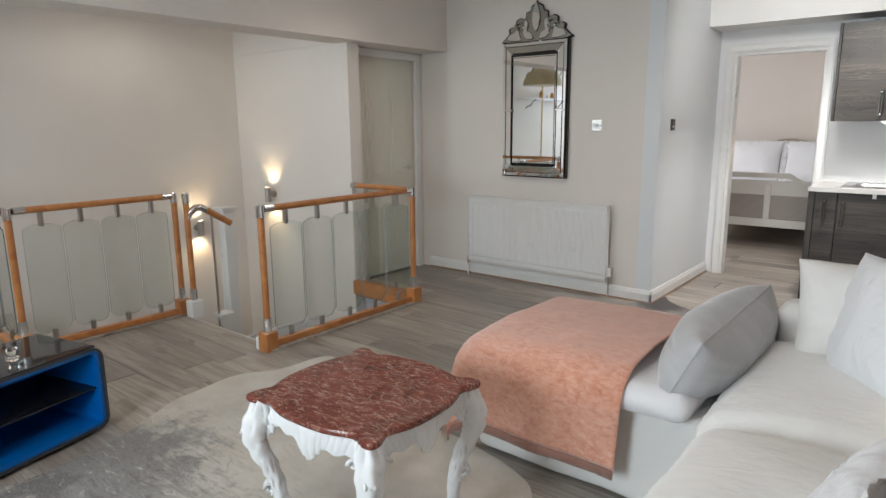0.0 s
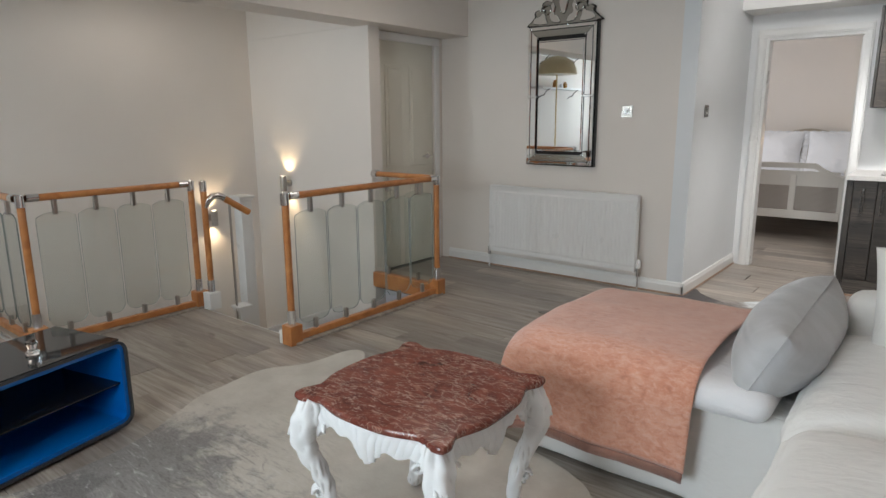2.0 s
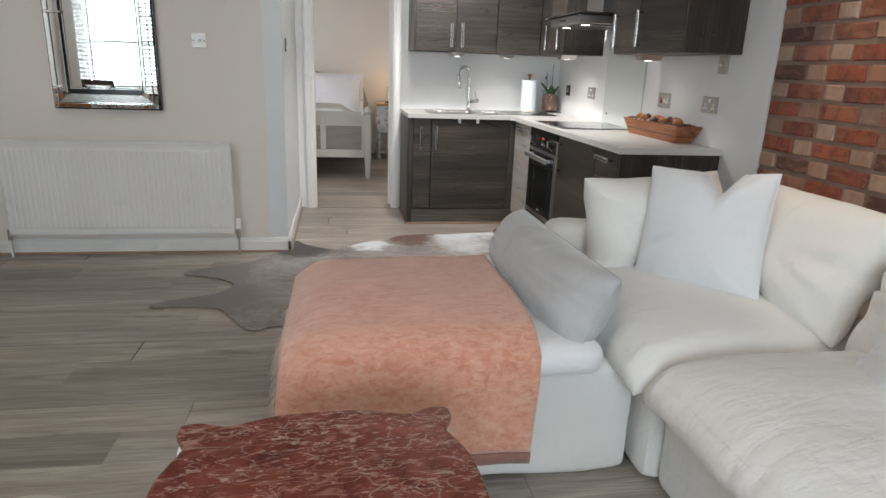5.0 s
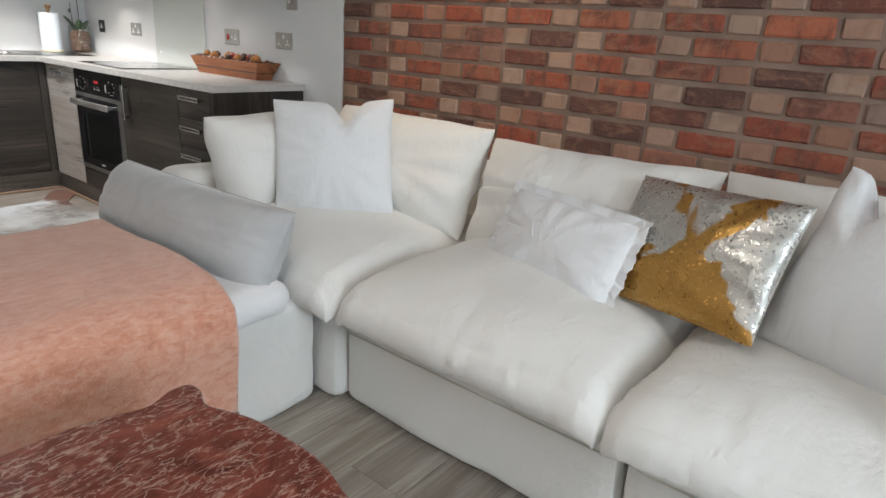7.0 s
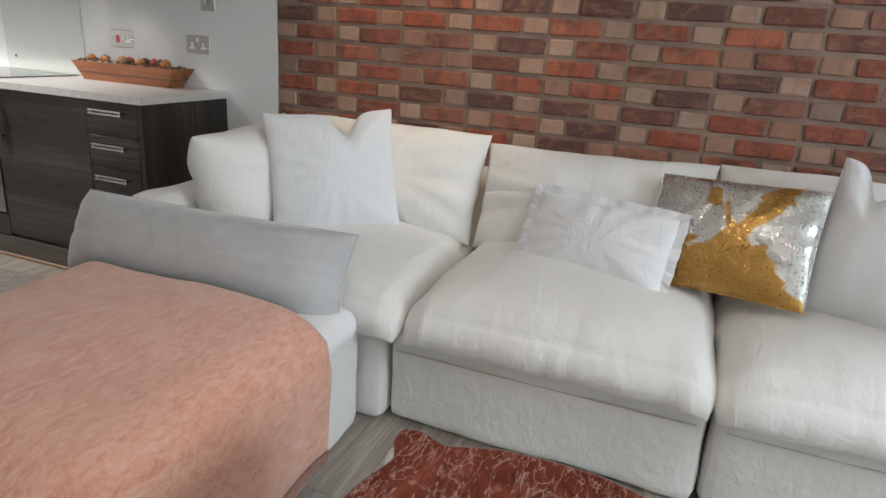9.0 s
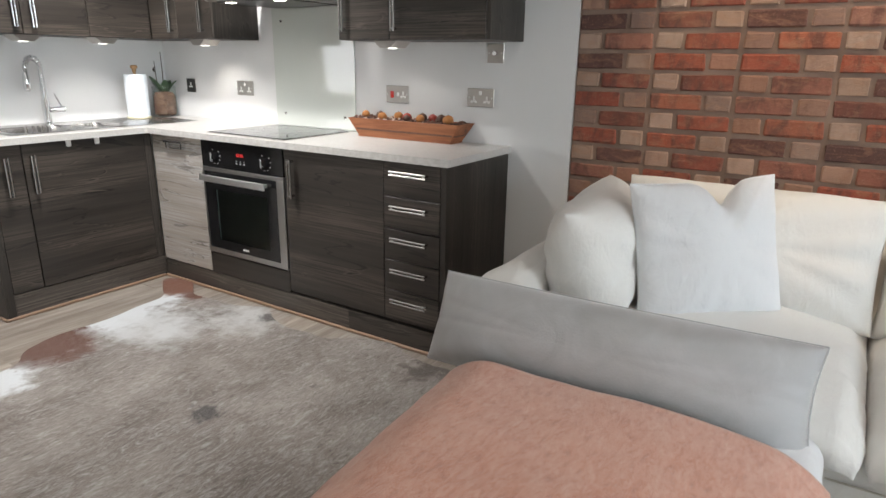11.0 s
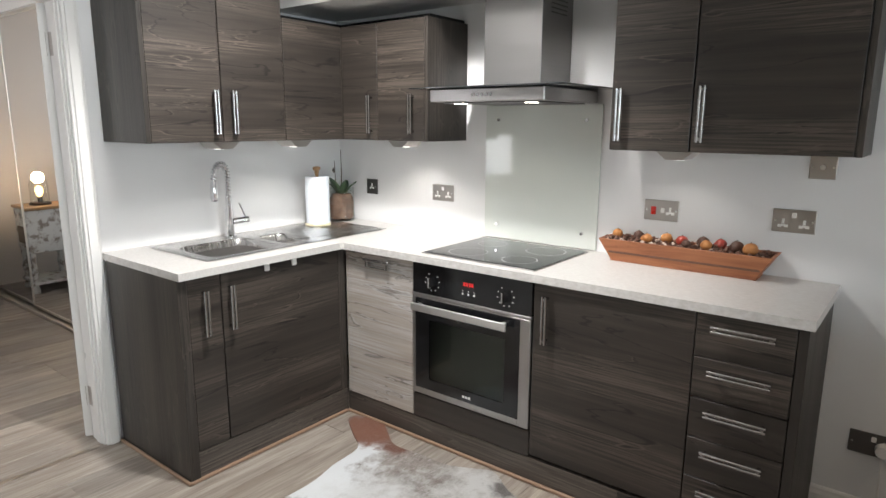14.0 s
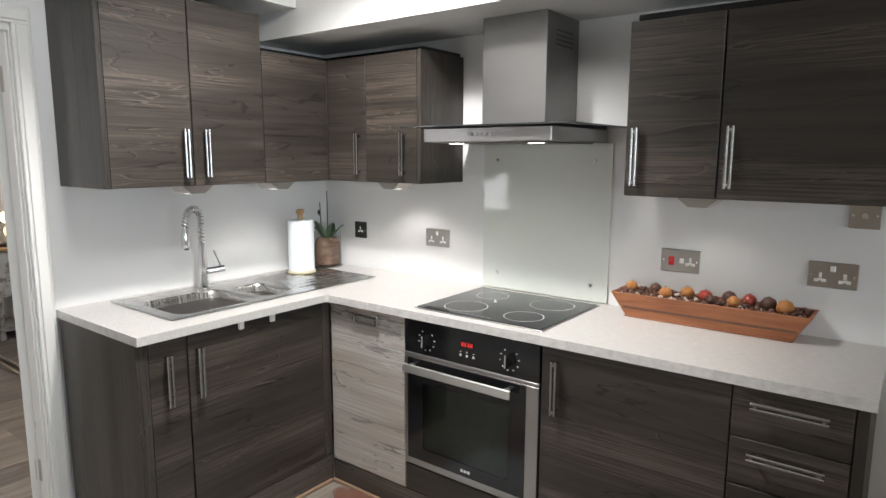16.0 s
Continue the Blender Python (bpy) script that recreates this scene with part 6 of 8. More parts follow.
def basin_surface():
    """Sink top with two bowls and drainer ribs, as one pressed sheet."""
    x0, x1, y0, y1, z = -0.445, 0.655, 6.035, 6.530, 0.913
    bm = bmesh.new()
    NX, NY = 214, 96

    def rr(x, y, cx, cy, hx, hy, r):
        dx, dy = max(abs(x - cx) - (hx - r), 0), max(abs(y - cy) - (hy - r), 0)
        return math.hypot(dx, dy) - r
    g = []
    for i in range(NX + 1):
        row = []
        for j in range(NY + 1):
            x, y = x0 + (x1 - x0) * i / NX, y0 + (y1 - y0) * j / NY
            h = 0.0
            for cx, cy, hx, hy, r, deep in ((-0.200, 6.245, 0.185, 0.165, 0.06, 0.15), (0.105, 6.235, 0.088, 0.130, 0.05, 0.10)):
                d = rr(x, y, cx, cy, hx, hy, r)
                t = max(0.0, min(1.0, -d / 0.03))
                h = min(h, -deep * (t * t * (3 - 2 * t)))
                if -0.001 < d < 0.012:
                    h += 0.0015
            edge = min(x - x0, x1 - x, y - y0, y1 - y)
            h += 0.002 if 0.006 < edge < 0.014 else 0.0
            if x > 0.235 and x < 0.625 and 6.09 < y < 6.48:
                h += -0.003 + 0.0045 * max(0, math.cos((y - 6.09) / 0.055 * 2 * math.pi))
            row.append(bm.verts.new((x, y, z + h)))
        g.append(row)
    for i in range(NX):
        for j in range(NY):
            bm.faces.new((g[i][j], g[i + 1][j], g[i + 1][j + 1], g[i][j + 1]))
    return bm


def sink():
    u = thing("sink", (0.1, 6.3, 0.9), "stainless steel sink with a bowl, half bowl and drainer", "sink")
    n = Nodes("sink_steel")
    n.set(Base_Color=(0.60, 0.59, 0.58), Metallic=1.0, Roughness=n.ramp(n.noise(1, 4, vec=n.mapped((300, 6, 6))), (0.3, 0.2), (0.7, 0.32)))
    part("basin_sheet", basin_surface(), n.mat, u, smooth="all")
    for x, z in ((-0.200, 0.765), (0.105, 0.815)):
        part("waste", join(rod((x, 6.245, z), (x, 6.245, z + 0.002), 0.035, n=24), rod((x, 6.245, z + 0.001), (x, 6.245, z + 0.006), 0.018, n=20)), CHROME, u, "chrome waste", smooth=True)
    part("overflow", join(*[box(-0.020, -0.018, 6.21 + i * 0.014, 6.216 + i * 0.014, 0.855, 0.880) for i in range(4)]), BLACK, u, "dark overflow slots")


sink()
def tap():
    x, y = -0.04, 6.475
    u = thing("kitchen_tap", (x, y, 0.905), "chrome spring-neck kitchen tap with a side lever", "tap")
    part("base", lathe([(0.030, 0), (0.030, 0.006), (0.022, 0.012), (0.021, 0.05)], (x, y, 0.9135)), CHROME, u, smooth=True)
    part("body", rod((x, y, 0.955), (x, y, 1.055), 0.021, n=24), CHROME, u, smooth=True)
    part("collar", join(rod((x, y, 1.055), (x, y, 1.115), 0.0145, n=24), *[rod((x, y, 1.060 + i * 0.009), (x, y, 1.064 + i * 0.009), 0.0175, n=24) for i in range(6)]), CHROME, u, "ribbed chrome collar", smooth=True)
    arc = [(x, y, 1.11), (x, y, 1.18)]
    dx, dy = -0.95, -0.30
    for k in range(13):
        a = math.pi * k / 12
        r = 0.048
        arc.append((x + dx * (r - r * math.cos(a)), y + dy * (r - r * math.cos(a)), 1.235 + r * math.sin(a)))
    last = arc[-1]
    arc.append((last[0] - 0.006, last[1], 1.20))
    part("hose", tube(arc, 0.007, 12), CHROME, u, smooth=True)
    # spring
    pts = []
    fine = []
    for a, b in zip(arc, arc[1:]):
        for k in range(8):
            fine.append(Vector(a).lerp(Vector(b), k / 8))
    L = [0.0]
    for a, b in zip(fine, fine[1:]):
        L.append(L[-1] + (b - a).length)
    total = L[-1]
    turns = 20
    m = turns * 12
    for k in range(m + 1):
        s = total * k / m
        i = min(max(q for q in range(len(L)) if L[q] <= s + 1e-9), len(fine) - 2)
        d = (fine[i + 1] - fine[i]).normalized()
        side = d.cross(Vector((dy, -dx, 0))).normalized()
        up = side.cross(d).normalized()
        p = fine[i].lerp(fine[i + 1], (s - L[i]) / max(1e-9, L[i + 1] - L[i]))
        a = 2 * math.pi * turns * k / m
        pts.append(p + 0.0145 * (math.cos(a) * side + math.sin(a) * up))
    part("spring", tube(pts, 0.003, 6), CHROME, u, "chrome coil spring", smooth=True)
    part("spray_head", lathe([(0.015, 0.0), (0.019, 0.012), (0.019, 0.05), (0.015, 0.085), (0.012, 0.10)], (last[0] - 0.004, last[1], 1.105)), CHROME, u, smooth=True)
    part("lever", join(rod((x + 0.015, y - 0.01, 0.992), (x + 0.088, y - 0.035, 0.998), 0.016, n=20), rod((x + 0.075, y - 0.03, 1.005), (x + 0.045, y - 0.022, 1.085), 0.004, n=10)), CHROME, u, smooth=True)


tap()
lamp("under_cabinet_glow", "SPOT", look((0.62, 5.86, 1.355), (0.60, 5.86, 0)), 4.5, (1, 0.96, 0.9), 0.03, cone=140)
lamp("under_cabinet_glow", "SPOT", look((0.24, 6.29, 1.355), (0.24, 6.27, 0)), 3.5, (1, 0.96, 0.9), 0.03, cone=140)
lamp("under_cabinet_glow", "SPOT", look((0.62, 4.46, 1.345), (0.60, 4.46, 0)), 1.5, (1, 0.96, 0.9), 0.03, cone=140)
lamp("hood_glow", "SPOT", look((0.46, 5.18, 1.565), (0.46, 5.18, 0)), 3.5, (1, 0.93, 0.82), 0.05, cone=130)


def towel_roll():
    x, y = 0.495, 6.42
    u = thing("paper_towel_holder", (x, y, 0.905), "full white paper towel roll on a wooden holder", "paper towel holder")
    wood = paint("turned_wood", (0.45, 0.26, 0.12), 0.5, 0.25)
    part("base", lathe([(0.072, 0.0), (0.074, 0.006), (0.070, 0.014), (0.02, 0.016)], (x, y, 0.915)), paint("pale_base", (0.62, 0.57, 0.40), 0.6), u, smooth=True)
    part("rod", rod((x, y, 0.92), (x, y, 1.215), 0.009, n=14), wood, u, smooth=True)
    part("knob", lathe([(0.010, 0.0), (0.013, 0.012), (0.012, 0.02), (0.022, 0.03), (0.021, 0.042), (0.012, 0.046)], (x, y, 1.20)), wood, u, "turned wooden knob", smooth=True)
    n = Nodes("paper_towel")
    n.set(Base_Color=(0.74, 0.79, 0.84), Roughness=0.95)
    n.bump(n.voronoi(140), 0.3, 0.002)
    bm = lathe([(0.02, 0.0), (0.064, 0.0), (0.067, 0.003), (0.067, 0.262), (0.064, 0.265), (0.02, 0.265)], (x, y, 0.925), 40)
    part("paper", join(bm, moved(box(-0.001, 0.001, 0.0, 0.012, 0.0, 0.262), Matrix.Translation((x - 0.052, y - 0.044, 0.926)) @ Matrix.Rotation(radians(50), 4, "Z"))), n.mat, u, "white quilted paper", smooth=True)


towel_roll()


def orchid_vase():
    x, y, zb = 0.715, 6.46, 0.911
    u = thing("orchid_vase", (x, y, zb), "glass cylinder vase holding orchid leaves, stems and dark moss", "vase")
    g = part("glass", join(lathe([(0.052, 0.0), (0.074, 0.004), (0.076, 0.02), (0.074, 0.2), (0.072, 0.2), (0.074, 0.02)], (x, y, zb), 32)), GLASS, u, "thin clear glass", smooth=True)
    g.visible_shadow = False
    moss = Nodes("bark_and_moss")
    f = moss.noise(28, 5, 0.7)
    moss.set(Base_Color=moss.ramp(f, (0.3, (0.03, 0.022, 0.018)), (0.5, (0.12, 0.055, 0.03)), (0.7, (0.30, 0.20, 0.15))), Roughness=0.7)
    moss.bump(f, 0.8, 0.01)
    part("bark", lathe([(0.05, 0.006), (0.069, 0.02), (0.070, 0.13), (0.055, 0.16), (0.02, 0.165)], (x, y, zb), 24), moss.mat, u, "dark bark and moss", smooth=True)
    leaf = Nodes("orchid_leaf")
    leaf.set(Base_Color=leaf.mix(leaf.noise(12, 3), (0.025, 0.05, 0.025), (0.05, 0.085, 0.04)), Roughness=0.35)
    for a, lean, ln in ((0.4, 0.075, 0.13), (3.4, 0.11, 0.17), (-1.1, 0.085, 0.13), (2.3, 0.06, 0.11), (4.4, 0.05, 0.14)):
        bm = bmesh.new()
        rows = []
        for k in range(9):
            t = k / 8
            w = 0.024 * math.sin(math.pi * (0.12 + 0.86 * t)) + 0.002
            c = Vector((x + math.cos(a) * (0.01 + lean * t), y + math.sin(a) * (0.01 + lean * t), 1.05 + ln * (t - 0.28 * t * t)))
            s = Vector((-math.sin(a), math.cos(a), 0)) * w
            rows.append([bm.verts.new(c - s + Vector((0, 0, 0.004))), bm.verts.new(c - Vector((0, 0, 0.003))), bm.verts.new(c + s + Vector((0, 0, 0.004)))])
        for p, q in zip(rows, rows[1:]):
            for i in range(2):
                bm.faces.new((p[i], p[i + 1], q[i + 1], q[i]))
        thicken(bm, 0.002)
        part("leaf", bm, leaf.mat, u, "dark green strap leaf", smooth="all")
    stem = plastic("stem", (0.06, 0.045, 0.03), 0.6)
    part("stem", tube([(x - 0.03, y, 1.04), (x - 0.045, y, 1.15), (x - 0.05, y, 1.27)], [0.003, 0.003, 0.002], 8), stem, u, smooth=True)
    part("stem", tube([(x, y, 1.04), (x + 0.004, y, 1.20), (x + 0.002, y, 1.33)], [0.003, 0.003, 0.002], 8), stem, u, smooth=True)
    part("bud", tube([(x - 0.055, y, 1.20), (x - 0.06, y, 1.215), (x - 0.055, y, 1.23)], [0.003, 0.007, 0.003], 8), stem, u, smooth=True)


orchid_vase()


def potpourri_tray():
    root = thing("wooden_trough", (0.70, 4.46, 0.902), "reddish wooden dough trough filled with dried fruit and potpourri", "tray")
    n = Nodes("old_trough_wood")
    f = n.noise(1, 5, 0.6, n.mapped((30, 3, 30)), 0.8)
    k = n.noise(9, 4, 0.6)
    c = n.mix(n.ramp(f, (0.3, 0), (0.7, 1)), (0.21, 0.068, 0.028), (0.40, 0.155, 0.068))
    n.set(Base_Color=n.mix(n.ramp(k, (0.62, 0.0), (0.7, 0.8)), c, (0.08, 0.035, 0.02)), Roughness=0.6)
    n.bump(f, 0.3, 0.003)
    xc, z0, z1 = 0.700, 0.903, 0.998
    ya, yb, yA, yB = 4.175, 4.745, 4.115, 4.800
    w0, w1 = 0.054, 0.080

    def slabq(p):
        bm = bmesh.new()
        vs = [bm.verts.new(q) for q in p]
        bm.faces.new(vs[:4])
        bm.faces.new(vs[4:][::-1])
        for i in range(4):
            bm.faces.new((vs[i], vs[(i + 1) % 4], vs[4 + (i + 1) % 4], vs[4 + i]))
        bmesh.ops.bevel(bm, geom=bm.edges[:], offset=0.0015, segments=1, affect="EDGES")
        return bm
    t = 0.012
    for s, nm in ((-1, "front_side"), (1, "back_side")):
        part(nm, slabq([(xc + s * w0, ya, z0), (xc + s * w0, yb, z0), (xc + s * w1, yB, z1), (xc + s * w1, yA, z1), (xc + s * (w0 - t), ya, z0), (xc + s * (w0 - t), yb, z0), (xc + s * (w1 - t), yB, z1), (xc + s * (w1 - t), yA, z1)]), n.mat, root)
    for a, A, d in ((ya, yA, t), (yb, yB, -t)):
        part("end_board", slabq([(xc - w0 + t, a, z0), (xc + w0 - t, a, z0), (xc + w1 - t, A, z1), (xc - w1 + t, A, z1), (xc - w0 + t, a + d, z0), (xc + w0 - t, a + d, z0), (xc + w1 - t, A + d, z1), (xc - w1 + t, A + d, z1)]), n.mat, root)
    part("bottom", box(xc - w0 - 0.004, xc + w0 + 0.004, ya - 0.006, yb + 0.006, 0.9022, 0.908, 0.002), n.mat, root)
    rng = random.Random(9)

    def blob(c, r, seed, squash=0.9, ridges=0.0):
        bm = bmesh.new()
        bmesh.ops.create_icosphere(bm, subdivisions=3, radius=1)
        for v in bm.verts:
            a = math.atan2(v.co.y, v.co.x)
            k = 1 + 0.12 * noise.noise(v.co * 1.8 + Vector((seed, 0, 0))) + ridges * math.cos(a * 9)
            v.co = Vector((v.co.x, v.co.y, v.co.z * squash)) * r * k + Vector(c)
        return bm

    def dried(name, a, b, rough=0.6):
        m = Nodes(name)
        m.set(Base_Color=m.mix(m.noise(60, 4), a, b), Roughness=rough)
        m.bump(m.noise(120, 4), 0.5, 0.003)
        return m.mat
    orange = dried("dried_orange", (0.30, 0.11, 0.025), (0.46, 0.20, 0.06))
    red = dried("dried_red_fruit", (0.22, 0.025, 0.015), (0.38, 0.05, 0.03), 0.35)
    dark = dried("seed_pods", (0.04, 0.02, 0.015), (0.12, 0.055, 0.035))
    brown = dried("pot_pourri", (0.07, 0.028, 0.02), (0.20, 0.095, 0.06))
    pale = dried("pale_shells", (0.40, 0.30, 0.24), (0.55, 0.44, 0.38))
    for y, x, r, m, lab in ((4.750, 0.71, 0.022, orange, "dried orange"), (4.605, 0.665, 0.023, orange, "striped dried orange"), (4.540, 0.72, 0.024, orange, "dried orange"), (4.365, 0.665, 0.022, orange, "striped dried orange"), (4.205, 0.675, 0.028, orange, "dried orange"),
                            (4.470, 0.70, 0.024, red, "dark red dried fruit"), (4.325, 0.72, 0.024, red, "dark red dried fruit"), (4.395, 0.73, 0.024, dark, "black seed pod"), (4.26, 0.70, 0.027, dark, "black seed pod"), (4.66, 0.72, 0.022, dark, "brown seed pod"), (4.44, 0.655, 0.018, dark, "brown seed pod")):
        t_ = thing("dried_fruit", (x, y, 1.0), lab + " in the trough", "dried fruit", "fruit in the trough")
        part("fruit", blob((x, y, 1.008 + r * 0.15), r, y * 10, 0.92, 0.02 if "striped" in lab else 0.0), m, t_, smooth="all")
        part("stalk", rod((x, y, 1.008 + r * 0.95), (x + 0.002, y, 1.012 + r * 1.05), 0.002, 0.0015, 6), dark, t_)
    for m, cnt, nm in ((brown, 150, "brown petals and pods"), (dark, 90, "dark seeds"), (pale, 45, "pale shells")):
        bits = bmesh.new()
        for k in range(cnt):
            y = rng.uniform(yA + 0.02, yB - 0.02)
            f2 = 1.0
            x = xc + rng.uniform(-0.068, 0.068)
            z = 0.992 + rng.uniform(0.0, 0.018) * (1 - abs(x - xc) / 0.08)
            b2 = bmesh.new()
            bmesh.ops.create_icosphere(b2, subdivisions=1, radius=1)
            sc = Matrix.Diagonal((rng.uniform(0.006, 0.013), rng.uniform(0.006, 0.013), rng.uniform(0.003, 0.008), 1))
            moved(b2, Matrix.Translation((x, y, z)) @ Euler((rng.uniform(0, 3), rng.uniform(0, 3), rng.uniform(0, 6))).to_matrix().to_4x4() @ sc)
            me = bpy.data.meshes.new("t")
            b2.to_mesh(me)
            b2.free()
            bits.from_mesh(me)
            bpy.data.meshes.remove(me)
        part("potpourri", bits, m, root, nm, kind="stuff", smooth="all")
    part("bed", box(xc - 0.066, xc + 0.066, yA + 0.035, yB - 0.035, 0.93, 0.990, 0.01), brown, root)
    for ob in [root] + [o for o in bpy.data.objects if o.name.startswith("dried_fruit")]:
        ob.location.x += 0.036
        ob.location.y -= 0.012
        ob.location.z += 0.0082


potpourri_tray()


# ---- hides on the floor ----
class HideNodes(Nodes):
    def spot(self, x, y, r, soft=0.35, jag=0.10):
        """A ragged patch about the place x, y of the object's own metres."""
        d = self.nt.nodes.new("ShaderNodeVectorMath")
        d.operation = "DISTANCE"
        flat = self.mapped((1, 1, 0))
        self.nt.links.new(flat, d.inputs[0])
        d.inputs[1].default_value = (x, y, 0)
        dist = self.math("ADD", d.outputs["Value"], self.math("MULTIPLY", self.math("SUBTRACT", self.noise(9, 6, 0.7), 0.5), jag * 4))
        return self.ramp(dist, (max(0.0, r * (1 - soft)), 1.0), (r, 0.0))


def hide(name, label, outline, mat, z=0.004, t=0.006):
    pts = smooth_loop(outline, 8)
    cx, cy = sum(p[0] for p in pts) / len(pts), sum(p[1] for p in pts) / len(pts)
    root = thing(name, (0, 0, 0), label, "rug")
    wav = []
    for i, (x, y) in enumerate(pts):
        k = noise.noise(Vector((x * 6, y * 6, 3))) * 0.018
        v = Vector((x - cx, y - cy))
        v = v * (1 + k / max(0.2, v.length))
        wav.append((cx + v.x, cy + v.y))
    bm = bmesh.new()
    f = bm.faces.new([bm.verts.new((x, y, z)) for x, y in wav])
    res = bmesh.ops.extrude_face_region(bm, geom=[f])
    for v in res["geom"]:
        if isinstance(v, bmesh.types.BMVert):
            v.co.z = z + t
    part("hide", bm, mat, root)
    # short hairs that soften the edge
    rng = random.Random(len(name))
    hb = bmesh.new()
    n = len(wav)
    for i in range(n):
        a, b = Vector(wav[i]), Vector(wav[(i + 1) % n])
        d = b - a
        if d.length < 1e-6:
            continue
        nrm = Vector((d.y, -d.x)).normalized()
        if nrm.dot(a - Vector((cx, cy))) < 0:
            nrm = -nrm
        for k in range(max(1, int(d.length / 0.004))):
            p = a + d * rng.random()
            q = p + nrm * rng.uniform(0.004, 0.013) + d.normalized() * rng.uniform(-0.006, 0.006)
            w = d.normalized() * 0.0013
            hb.faces.new([hb.verts.new((p.x - w.x, p.y - w.y, z + t * 0.9)), hb.verts.new((p.x + w.x, p.y + w.y, z + t * 0.9)), hb.verts.new((q.x, q.y, 0.003))])
    part("hair_edge", hb, mat, root, "short hair at the edge", kind="stuff")


def pale_hide_mat():
    n = HideNodes("pale_cowhide")
    hair = n.noise(1, 4, 0.7, n.mapped((60, 260, 60), rot=(0, 0, 0.6)), 0.6)
    cloud = n.noise(5, 5, 0.6)
    c = n.mix(n.ramp(cloud, (0.3, 0), (0.7, 1)), (0.44, 0.40, 0.345), (0.58, 0.54, 0.475))
    for x, y, r, col, jag in ((-2.45, 1.45, 0.40, (0.13, 0.12, 0.118), 0.22), (-2.1, 1.2, 0.46, (0.21, 0.20, 0.195), 0.25), (-1.75, 1.35, 0.30, (0.34, 0.31, 0.28), 0.2), (-2.17, 2.42, 0.15, (0.38, 0.38, 0.40), 0.05), (-1.9, 0.9, 0.35, (0.22, 0.2, 0.19), 0.2), (-2.45, 1.2, 0.12, (0.10, 0.09, 0.09), 0.12)):
        c = n.mix(n.math("MULTIPLY", n.spot(x, y, r * 1.15, 0.5, jag), 0.92), c, col)
    flecks = n.noise(1, 5, 0.75, n.mapped((6, 24, 6), rot=(0, 0, 0.8)), 1.4)
    c = n.mix(n.math("MULTIPLY", n.ramp(flecks, (0.50, 0.0), (0.62, 0.9)), n.spot(-2.25, 1.25, 0.9, 0.7, 0.15)), c, (0.11, 0.098, 0.094))
    c = n.mix(n.math("MULTIPLY", n.ramp(flecks, (0.30, 0.8), (0.42, 0.0)), n.spot(-2.2, 1.2, 1.0, 0.7, 0.15)), c, (0.66, 0.65, 0.63))
    n.set(Base_Color=n.mix(n.ramp(hair, (0.4, 0.0), (0.8, 0.25)), c, (0.72, 0.70, 0.66)), Roughness=0.75, Sheen_Weight=0.2)
    n.bump(hair, 0.4, 0.004)
    return n.mat


def dark_hide_mat():
    n = HideNodes("speckled_cowhide")
    hair = n.noise(1, 5, 0.75, n.mapped((26, 95, 26), rot=(0, 0, 0.75)), 1.0)
    fine = n.noise(1, 4, 0.7, n.mapped((90, 320, 90), rot=(0, 0, 0.6)), 0.5)
    cloud = n.noise(3.2, 5, 0.6)
    c = n.mix(n.ramp(cloud, (0.32, 0), (0.66, 1)), (0.12, 0.092, 0.075), (0.28, 0.245, 0.22))
    tuft = n.noise(1, 6, 0.75, n.mapped((11, 30, 11), rot=(0, 0, 0.75)), 1.6)
    c = n.mix(n.ramp(tuft, (0.53, 0.0), (0.66, 0.55)), c, (0.50, 0.49, 0.48))
    c = n.mix(n.ramp(hair, (0.50, 0.0), (0.64, 0.55)), c, (0.46, 0.44, 0.42))
    c = n.mix(n.ramp(hair, (0.34, 0.7), (0.44, 0.0)), c, (0.08, 0.065, 0.06))
    c = n.mix(n.ramp(tuft, (0.33, 0.8), (0.41, 0.0)), c, (0.075, 0.06, 0.055))
    for x, y, r, col, soft, jag in ((-0.30, 5.55, 0.30, (0.66, 0.69, 0.71), 0.5, 0.12), (-0.25, 5.25, 0.28, (0.55, 0.56, 0.56), 0.8, 0.14), (0.1, 5.0, 0.28, (0.5, 0.5, 0.49), 0.8, 0.16), (-0.02, 5.60, 0.16, (0.66, 0.69, 0.71), 0.5, 0.08), (-0.98, 5.33, 0.20, (0.66, 0.69, 0.71), 0.5, 0.1),
                               (0.19, 5.70, 0.19, (0.17, 0.060, 0.030), 0.3, 0.05), (0.14, 5.48, 0.10, (0.13, 0.045, 0.025), 0.5, 0.06), (-0.66, 5.50, 0.24, (0.115, 0.045, 0.028), 0.3, 0.10), (-1.45, 5.22, 0.26, (0.03, 0.02, 0.018), 0.3, 0.07), (-1.85, 4.22, 0.38, (0.15, 0.13, 0.12), 0.5, 0.12), (-1.9, 4.68, 0.28, (0.17, 0.15, 0.14), 0.5, 0.12),
                               (0.12, 3.90, 0.12, (0.09, 0.07, 0.06), 0.6, 0.14), (0.16, 4.9, 0.10, (0.10, 0.09, 0.085), 0.6, 0.08), (-0.62, 4.42, 0.07, (0.06, 0.05, 0.05), 0.6, 0.1)):
        c = n.mix(n.spot(x, y, r, soft, jag), c, col)
    n.set(Base_Color=n.mix(n.ramp(fine, (0.5, 0.0), (0.75, 0.3)), c, (0.55, 0.52, 0.5)), Roughness=0.7, Sheen_Weight=0.2)
    n.bump(fine, 0.5, 0.004)
    return n.mat


